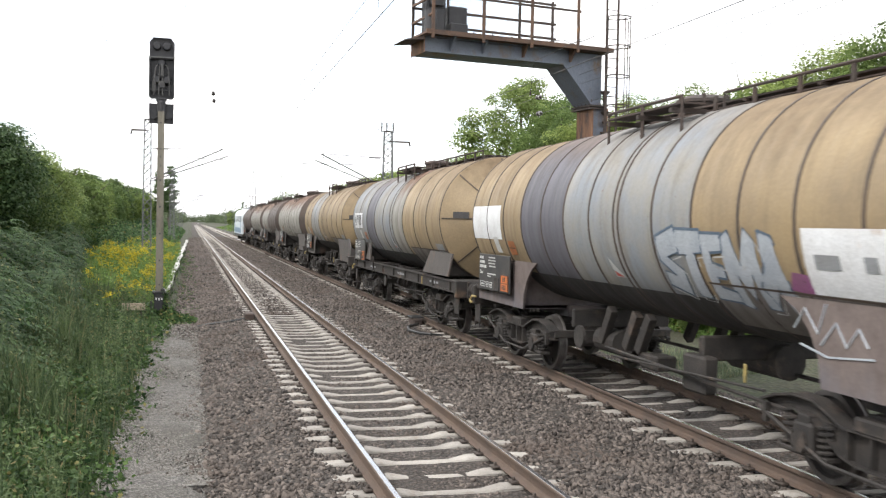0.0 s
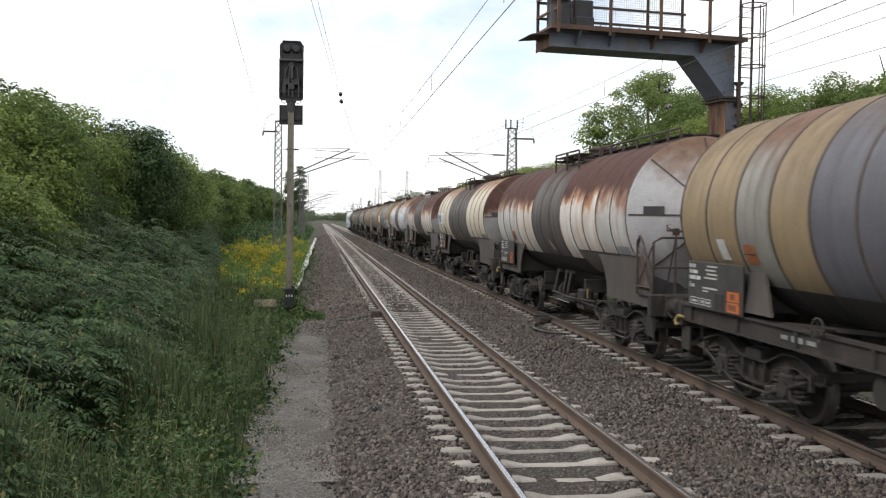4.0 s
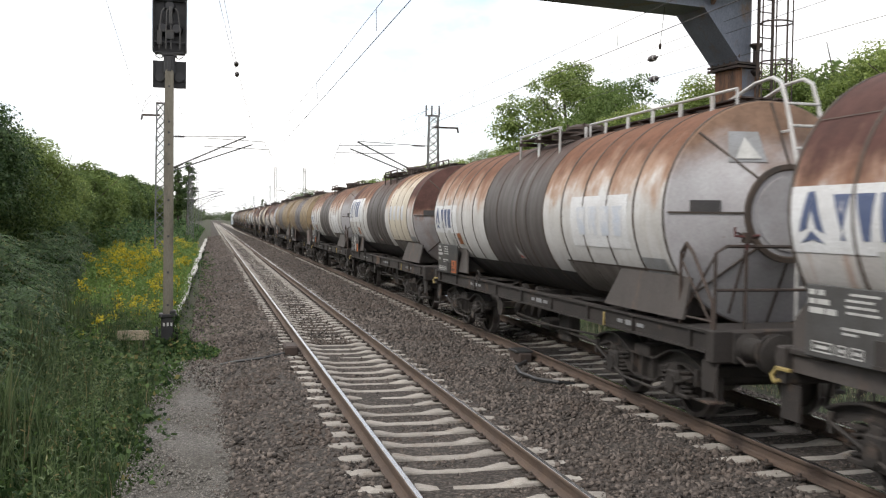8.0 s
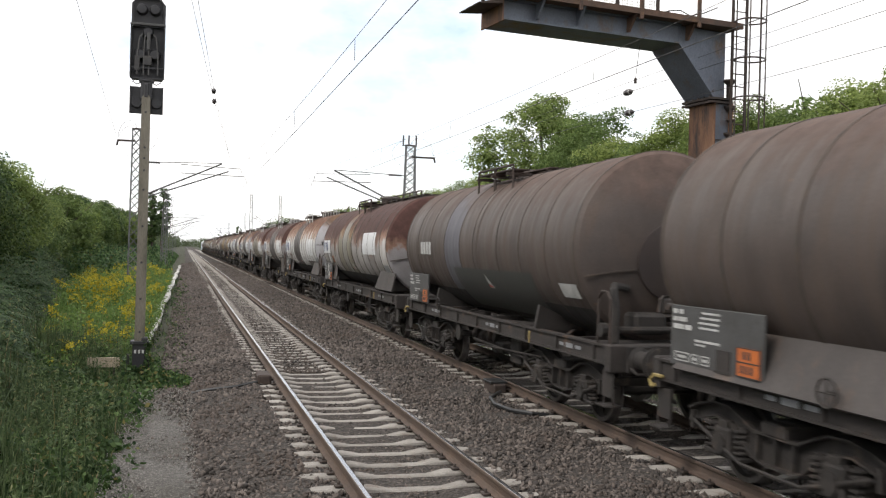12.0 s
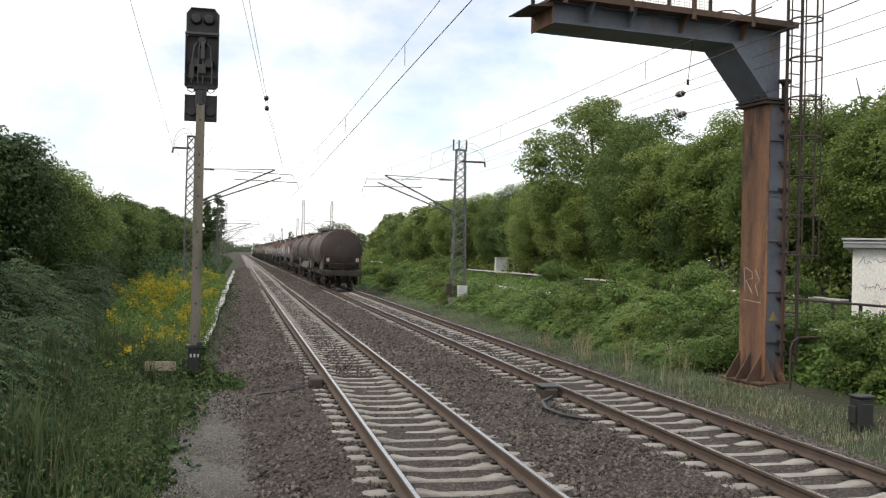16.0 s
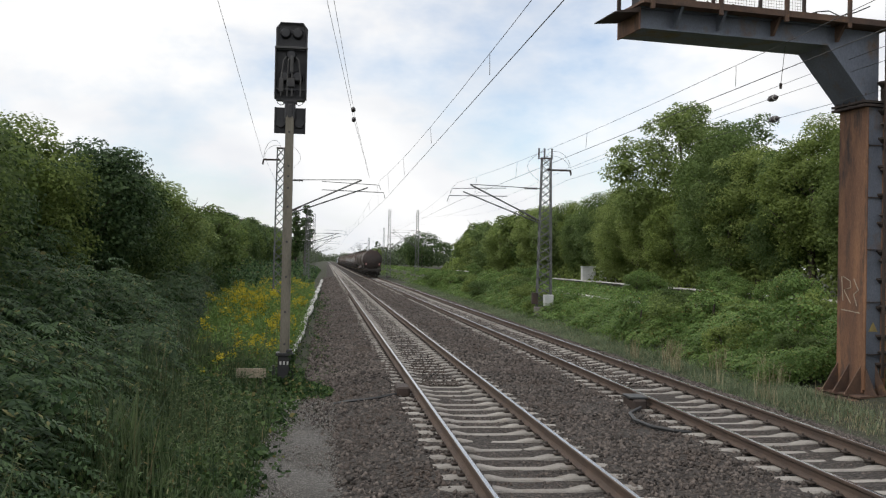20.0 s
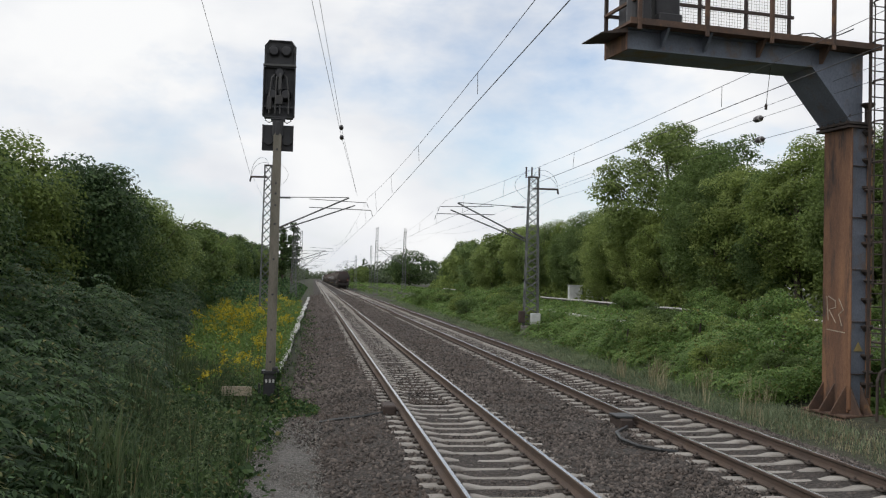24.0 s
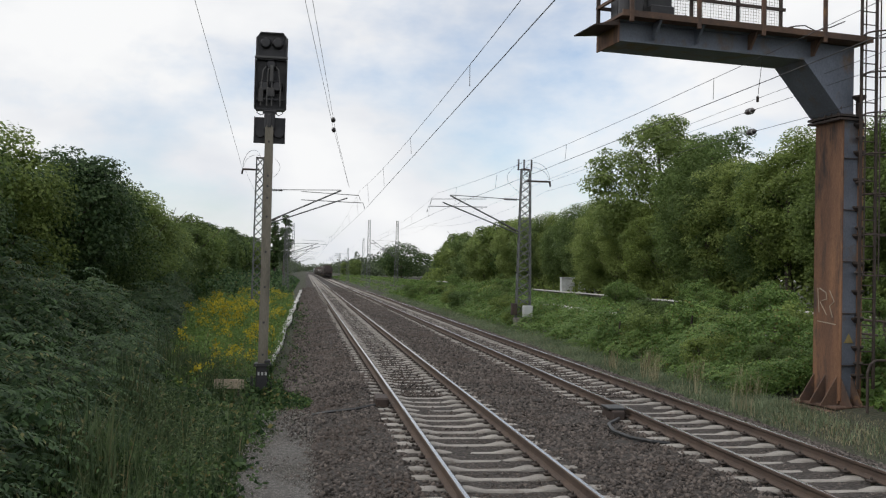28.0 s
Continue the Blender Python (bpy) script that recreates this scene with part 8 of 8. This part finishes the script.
# plumes: upright stalks set with narrow leaves, feathery towards the tip
n = 900
x = -1.0 - 2.9 * rng.random(n)
y = -1 + 25 * rng.random(n)
keep = lumps(x + 1.3, y, 0.7) + rng.normal(0, 0.12, n) > 0.42
x, y = x[keep], y[keep]
n = len(x)
h = rng.uniform(0.75, 1.5, n) * np.clip(-x - 0.3, 0.5, 1.0)
lean = rng.normal(0, 0.10, (n, 2))
g = ground_z(x)
m = 62
k = np.repeat(np.arange(n), m)
t = rng.random(n * m) ** 0.75
r = (0.02 + 0.13 * (1 - t) * (0.4 + t)) * np.sqrt(rng.random(n * m))
a = rng.uniform(0, math.tau, n * m)
C = np.stack([x[k] + lean[k, 0] * t * h[k] + r * np.cos(a), y[k] + lean[k, 1] * t * h[k] + r * np.sin(a), g[k] + h[k] * (0.12 + 0.9 * t)], -1)
tips = leaf_soup(C, 0.105 - 0.06 * t, rng, 0.2, np.stack([np.cos(a), np.sin(a), np.full(n * m, 0.6)], -1) * 0.5, 0.11)
stem = blade_soup(np.stack([x, y, g], -1), h * 0.95, rng, 0.008, 0.12)
tagged(new("weed_stalks", soup("weed_stalks", *join_soups([stem, tips]), M["plume"])), "feathery upright grey-green weed stalks", "weeds", kind="stuff")

# creeper round the signal's foot, spilling on to the ballast shoulder
q = 900
a = rng.uniform(0, math.tau, q)
t = rng.random(q)
r = 0.17 + 0.06 * rng.random(q)
up = np.stack([-0.85 + r * np.cos(a), 20.3 + r * np.sin(a) - 0.03, -0.42 + (0.35 + 0.5 * (np.cos(a - 0.6) > 0)) * t], -1)
q = 2600
a = rng.uniform(0, math.tau, q)
r = np.sqrt(rng.random(q))
low = np.stack([-0.55 + 0.8 * r * np.cos(a), 20.1 + 1.3 * r * np.sin(a), 0 * a], -1)
low[:, 2] = ground_z(low[:, 0]) + (1 - r) * 0.34 * rng.random(q) + 0.02
tagged(new("creeper", soup("creeper", *leaf_soup(np.concatenate([up, low]), 0.085, rng, 0.5, None, 0.3), M["weed"])), "green creeper and weeds round the signal foot", "weeds", kind="stuff")

# goldenrod, widening away from the line
n = 2600
y = 18.0 + 56 * rng.random(n) ** 1.25
x = -0.9 - (0.5 + np.clip(0.095 * y - 0.5, 0.5, 4.2)) * rng.random(n)
keep = ((y > 22) | (x < -2.0)) & (rng.random(n) < np.interp(y, (18, 24, 30), (0.2, 0.45, 1.0)))
x, y = x[keep], y[keep]
n = len(x)
h = np.interp(y, (18, 26, 34), (0.6, 0.85, 1.0)) * (0.85 + 0.75 * rng.random(n)) * (0.7 + 0.45 * lumps(x, y, 0.9)) * np.clip((-x - 0.4) / 0.6, 0.5, 1)
g = ground_z(x)
stems = blade_soup(np.stack([x, y, g], -1), h, rng, 0.012, 0.12)
q = 80000
k = rng.integers(0, n, q)
t = rng.random(q)
C = np.stack([x[k], y[k], g[k] + h[k] * t * 0.95], -1) + rng.normal(0, 0.11, (q, 3)) * np.array([1, 1, 0.4])
tagged(new("goldenrod_stems", soup("goldenrod_stems", *join_soups([stems, leaf_soup(C, 0.12, rng, 0.5, None, 0.16)]), M["herb"])), "leafy green goldenrod stems", "wild flowers", kind="stuff")
# flowers stand in loose patches
pc = rng.choice(n, 26)
d = np.min(np.hypot((x[:, None] - x[pc][None]) * 1.4, (y[:, None] - y[pc][None]) * 0.45) / rng.uniform(0.3, 0.65, 26)[None], 1)
bloom = np.where((rng.random(n) < np.interp(y, (22, 28, 36), (0.25, 0.7, 0.95)) * np.exp(-d * d)) | (rng.random(n) < 0.04))[0]
q = 7 * len(bloom)
k = np.repeat(bloom, 7)
# each plume is a few arching sprays of small heads
a = rng.uniform(0, math.tau, q)
r = rng.uniform(0.03, 0.16, q)
heads = np.stack([x[k] + r * np.cos(a), y[k] + r * np.sin(a), g[k] + h[k] * 1.0 - 0.5 * r + rng.normal(0, 0.05, q)], -1)
C = np.repeat(heads, 7, 0) + rng.normal(0, 0.045, (q * 7, 3)) * np.array([1, 1, 0.7])
tagged(new("goldenrod_flowers", soup("goldenrod_flowers", *leaf_soup(C, 0.065, rng, 0.8), M["golden"])), "yellow goldenrod flower plumes", "wild flowers", kind="stuff")

# right-hand side: grass strip, herbs, shrubs on the old platforms
rng = np.random.default_rng(521)
n = 125000
x = 8.75 + 2.2 * rng.random(n) ** 0.9
y = 9 + 110 * rng.random(n) ** 1.8
keep = (y > 17 + 4 * rng.random(n)) | (rng.random(n) < 0.1)
x, y = x[keep], y[keep]
Vv, F = blade_soup(np.stack([x, y, ground_z(x) - 0.05], -1), 0.07 + 0.20 * np.clip(x - 9.0, 0, 1) * (0.6 + 0.7 * lumps(x, y)), rng, 0.006, 1.1)
tagged(new("verge_grass", soup("verge_grass", Vv, F, M["verge"])), "green verge grass beside the ballast", "grass", kind="stuff")
n = 11000
x = 9.6 + 1.9 * rng.random(n)
y = 13.5 + 16 * rng.random(n)
tall = (lumps(x * 2, y, 1.6) > 0.76) & (rng.random(n) < 0.5) & (y > 19) & (x < 11)
low = (y < 20.5) & (x > 9.6) & (rng.random(n) < 0.5)
keep = tall | low
x, y, tall = x[keep], y[keep], tall[keep]
Vv, F = blade_soup(np.stack([x, y, ground_z(x) - 0.05], -1), np.where(tall, 0.72, 0.1), rng, 0.006, 0.5)
tagged(new("dry_grass", soup("dry_grass", Vv, F, M["straw"])), "pale dry grass tufts near the gantry foot", "grass", kind="stuff")
thicket("herb_thicket", "lush green herbs and shrubs beside the line", "herbs", 190000, 10.3, 15.0, 21.2, 120, lambda x, y: np.interp(x, (10.5, 11.4, 13, 14.6, 15), (0.2, 0.85, 1.25, 0.85, 0.6)) * np.interp(y, (55, 100), (1.0, 0.5)), 0.085, "herb", 531, 0.6, 1.7, mound=0.45, clump=26, spread=0.32)
thicket("herb_thicket", "green herbs behind the gantry foot", "herbs", 26000, 12.4, 15.4, 11, 20, lambda x, y: np.interp(x, (12.4, 13.4, 15.4), (0.35, 0.9, 1.1)), 0.085, "herb", 535, 0.6, 1.0, mound=0.4, clump=20, spread=0.3)
thicket("herb_thicket", "lush green herbs on the disused platform", "herbs", 80000, 15.2, 27.5, 20, 170, lambda x, y: np.interp(x, (15.2, 20, 25, 27.5), (0.4, 0.5, 0.22, 0.1)), 0.14, "herb", 532, 0.8, 1.3, mound=0.5, clump=18, spread=0.5)
thicket("herb_thicket", "dense shrubs at the foot of the trees", "herbs", 36000, 28.2, 36, 24, 230, lambda x, y: np.interp(x, (28.2, 31, 36), (1.6, 3.2, 5.0)), 0.28, "leaf_a", 533, 0.8, 1.3)
thicket("herb_thicket", "green herbs far along the line", "herbs", 16000, 10.6, 28, 110, 420, lambda x, y: np.interp(x, (10.6, 12, 16, 22, 28), (0.1, 0.35, 0.45, 0.3, 0.1)), 0.24, "herb", 534, 0.8, 1.4)
rng = np.random.default_rng(541)
n = 4200
x = rng.uniform(10.7, 14.4, n)
y = 21.5 + 62 * rng.random(n) ** 1.4
hump = np.sin(x * 1.25 + 2.2 * np.sin(y * 0.31)) * np.sin(y * 0.83 + 1.4 * np.sin(x * 0.7))
keep = hump + rng.normal(0, 0.3, n) > -0.35
x, y, hump = x[keep], y[keep], hump[keep]
sprays("herb_canes", "tall herbs and elder shoots with paired leaflets", "herbs", len(x), 22, x, y,
       np.interp(x, (10.7, 11.6, 13, 14.4), (0.4, 0.85, 1.15, 0.75)) * (0.85 + 0.4 * hump) * rng.uniform(0.7, 1.15, len(x)), -2.2, "herb", 0.115, 542)
shrub_kinds = [tree_kind(601 + k, 1.9, 1.15, 0.0, 6500, 0.085, lf, 46, 0.28, 5, label=lb) for k, (lf, lb) in enumerate((("herb", "bright green elder shrub among herbs"), ("leaf_a", "mid-green shrub among herbs"), ("herb", "light green shrub among herbs")))]
spots = []
for k in range(110):
    yy = 16 + 95 * prng.random() ** 1.2
    x = prng.uniform(11.0, 14.4) if k % 3 else prng.uniform(16, 27)
    if abs(x - 11.9) < 1.3 and abs(yy - 19.6) < 2.2 or (x > 16.4 and yy < 31) or (yy > 40 and 0.24 < x / yy < 0.34):
        continue
    spots.append((x, yy, float(ground_z(x)) - 0.05, k % 3, prng.uniform(0.65, 1.05)))
spots += [(13.3, 17.6, -0.3, 0, 0.95), (13.4, 15.6, -0.3, 2, 0.95), (14.4, 16.8, -0.2, 0, 1.1), (15.0, 18.6, -0.1, 2, 1.0), (12.6, 14.4, -0.3, 1, 0.7), (13.2, 22.5, -0.2, 0, 0.9), (12.6, 26.0, -0.2, 2, 0.8), (13.4, 30.5, -0.2, 0, 0.95)]
plant_row(shrub_kinds, spots, "shrubs beside the line")

# ---- sleepers and ballast stones ----
for track, shift in ((track_one, 0.597), (track_two, 0.35)):
    rng = random.Random(11)
    for k in range(0, 298):
        part("sleeper", sleeper_me, track, pose(rng.uniform(-0.012, 0.012), shift + 0.6 * k, SLEEPER_TOP + rng.uniform(-0.006, 0.004), 0, 0, rng.uniform(-0.4, 0.4)))
    far = [(0, shift + 0.6 * k, SLEEPER_TOP) for k in list(range(-50, 0)) + list(range(298, 900))]
    tagged(part("sleeper", array_of(sleeper_me, far, "far_sleepers", M["concrete"]), track), kind="stuff")


def stones(name, n, x0, x1, y0, y1, size, zf, seed, keep=None, m="stone"):
    rng = np.random.default_rng(seed)
    y = y0 + (y1 - y0) * rng.random(n) ** 1.7
    x = rng.uniform(x0, x1, n)
    if keep is not None:
        k = keep(x, y)
        x, y = x[k], y[k]
    n = len(x)
    base = np.array([(1, 0, 0), (-1, 0, 0), (0, 1, 0), (0, -1, 0), (0, 0, 1), (0, 0, -1)], np.float32)
    faces = np.array([(0, 2, 4), (2, 1, 4), (1, 3, 4), (3, 0, 4), (2, 0, 5), (1, 2, 5), (3, 1, 5), (0, 3, 5)], np.int32)
    v = base[None] * rng.uniform(0.55, 1.25, (n, 6, 1)) * rng.uniform(0.6, 1.3, (n, 1, 3))
    v = v + rng.normal(0, 0.22, (n, 6, 3))
    q = rng.normal(size=(n, 4))
    q /= np.linalg.norm(q, axis=1, keepdims=True)
    w, a, b, c = q.T
    R = np.stack([1 - 2 * (b * b + c * c), 2 * (a * b - c * w), 2 * (a * c + b * w), 2 * (a * b + c * w), 1 - 2 * (a * a + c * c), 2 * (b * c - a * w),
                  2 * (a * c - b * w), 2 * (b * c + a * w), 1 - 2 * (a * a + b * b)], -1).reshape(n, 3, 3)
    small = np.where((np.abs(x - T1) < HALF) | (np.abs(x - T2) < HALF), 0.72, 1.0)
    v = np.einsum("nij,nkj->nki", R, v) * (size * small * rng.uniform(0.55, 1.5, n))[:, None, None]
    v += np.stack([x, y, zf(x, y) + size * 0.25 * rng.random(n)], -1)[:, None]
    F = faces[None] + (np.arange(n) * 6)[:, None, None]
    return soup(name, v.reshape(-1, 3), F.reshape(-1, 3), M[m])


def bed_z(x, y):
    inside = (np.abs(x - T1) < HALF) | (np.abs(x - T2) < HALF)
    return np.where(x < 0.12, -0.385, np.interp(x, bx, bz)) - np.where(inside, 0.014, 0.0)


def off_sleeper(x, y):
    ok = np.sin(x * 977.3 + y * 331.7) * 0.5 + 0.5 < np.clip((x + 0.05 + 0.12 * np.sin(y * 1.9) + 0.7 * np.clip((y - 13) / 7, 0, 1)) / 0.4, 0.04, 1)
    for xc, sh in ((T1, 0.597), (T2, 0.35)):
        dx = np.abs(x - xc)
        dy = np.abs((y - sh + 0.3) % 0.6 - 0.3)
        ok &= ~((dx < 1.14 + 0.1 * np.sin(y * 23 + x * 9)) & (dy < np.where(dx < HALF, 0.125, 0.10 + 0.06 * np.sin(x * 41 + y * 17))))
        ok &= ~(np.abs(dx - HALF) < 0.09)
    inside = (np.abs(x - T1) < HALF) | (np.abs(x - T2) < HALF)
    ok &= ~(inside & (y > 10) & (np.sin(x * 613.1 + y * 227.9) * 0.5 + 0.5 < np.clip((y - 16) / 20, 0, 0.3)))
    return ok


for nm, n, y0, y1, sz, sd in (("ballast_stones", 70000, 0.5, 24, 0.031, 21), ("ballast_stones", 46000, 22, 75, 0.04, 22), ("ballast_stones", 26000, 66, 150, 0.055, 24)):
    tagged(new(nm, stones(nm, n, -0.45, 9.3, y0, y1, sz, bed_z, sd, off_sleeper)), "loose brown-grey ballast stones", "stones", kind="stuff")
for xc, sd in ((T1, 25), (T2, 26)):
    tagged(new("ballast_stones", stones("ballast_stones", 4500, xc - 0.66, xc + 0.66, 20, 120, 0.036, lambda x, y: np.full_like(x, -0.226), sd)), "loose stones lying on the sleepers", "stones", kind="stuff")
tagged(new("path_grit", stones("path_grit", 16000, -0.95, 0.35, 3, 19, 0.011, lambda x, y: np.full_like(x, -0.368), 23, None, "grit")), "fine pale grit and pebbles on the path", "grit", kind="stuff")

# ---- what moves ----
# seconds, and how far along the line the joint behind the seventh wagon has come
RUN = [(0.0, -3.1), (0.6, 7.0), (1.4, 20.9), (2.3, 36.4), (3.4, 55.5), (4.6, 76.2), (5.4, 90.3), (6.2, 105.2), (7.2, 125.4), (8.2, 143.85), (9.1, 160.25), (10.3, 182.0), (11.4, 202.4), (12.5, 223.0),
       (14.5, 261.0), (16.0, 289.8), (18.0, 328.0), (20.0, 366.0), (24.0, 440.6), (28.0, 513.6)]


def motions():
    start = sum(L for _, L in WAGONS[:7])
    run = start
    places = [(LOCO, start + 9.885)]
    for w, L in WAGONS:
        places.append((w, run - L / 2))
        run -= L
    for w, off in places:
        walk(w, [(t, pose(T2, s + off, 0)) for t, s in RUN])
    # wheels roll on the rails without slip
    ts, ss = zip(*RUN)
    steps = [k / 30 for k in range(841)]
    turns = [math.degrees(float(np.interp(t, ts, ss)) / 0.46) % 360 for t in steps]
    for w in WHEELS:
        at = w.matrix_basis.translation.copy()
        walk(w, [(t, pose(at.x, at.y, at.z, -a, 0, 0)) for t, a in zip(steps, turns)])


motions()
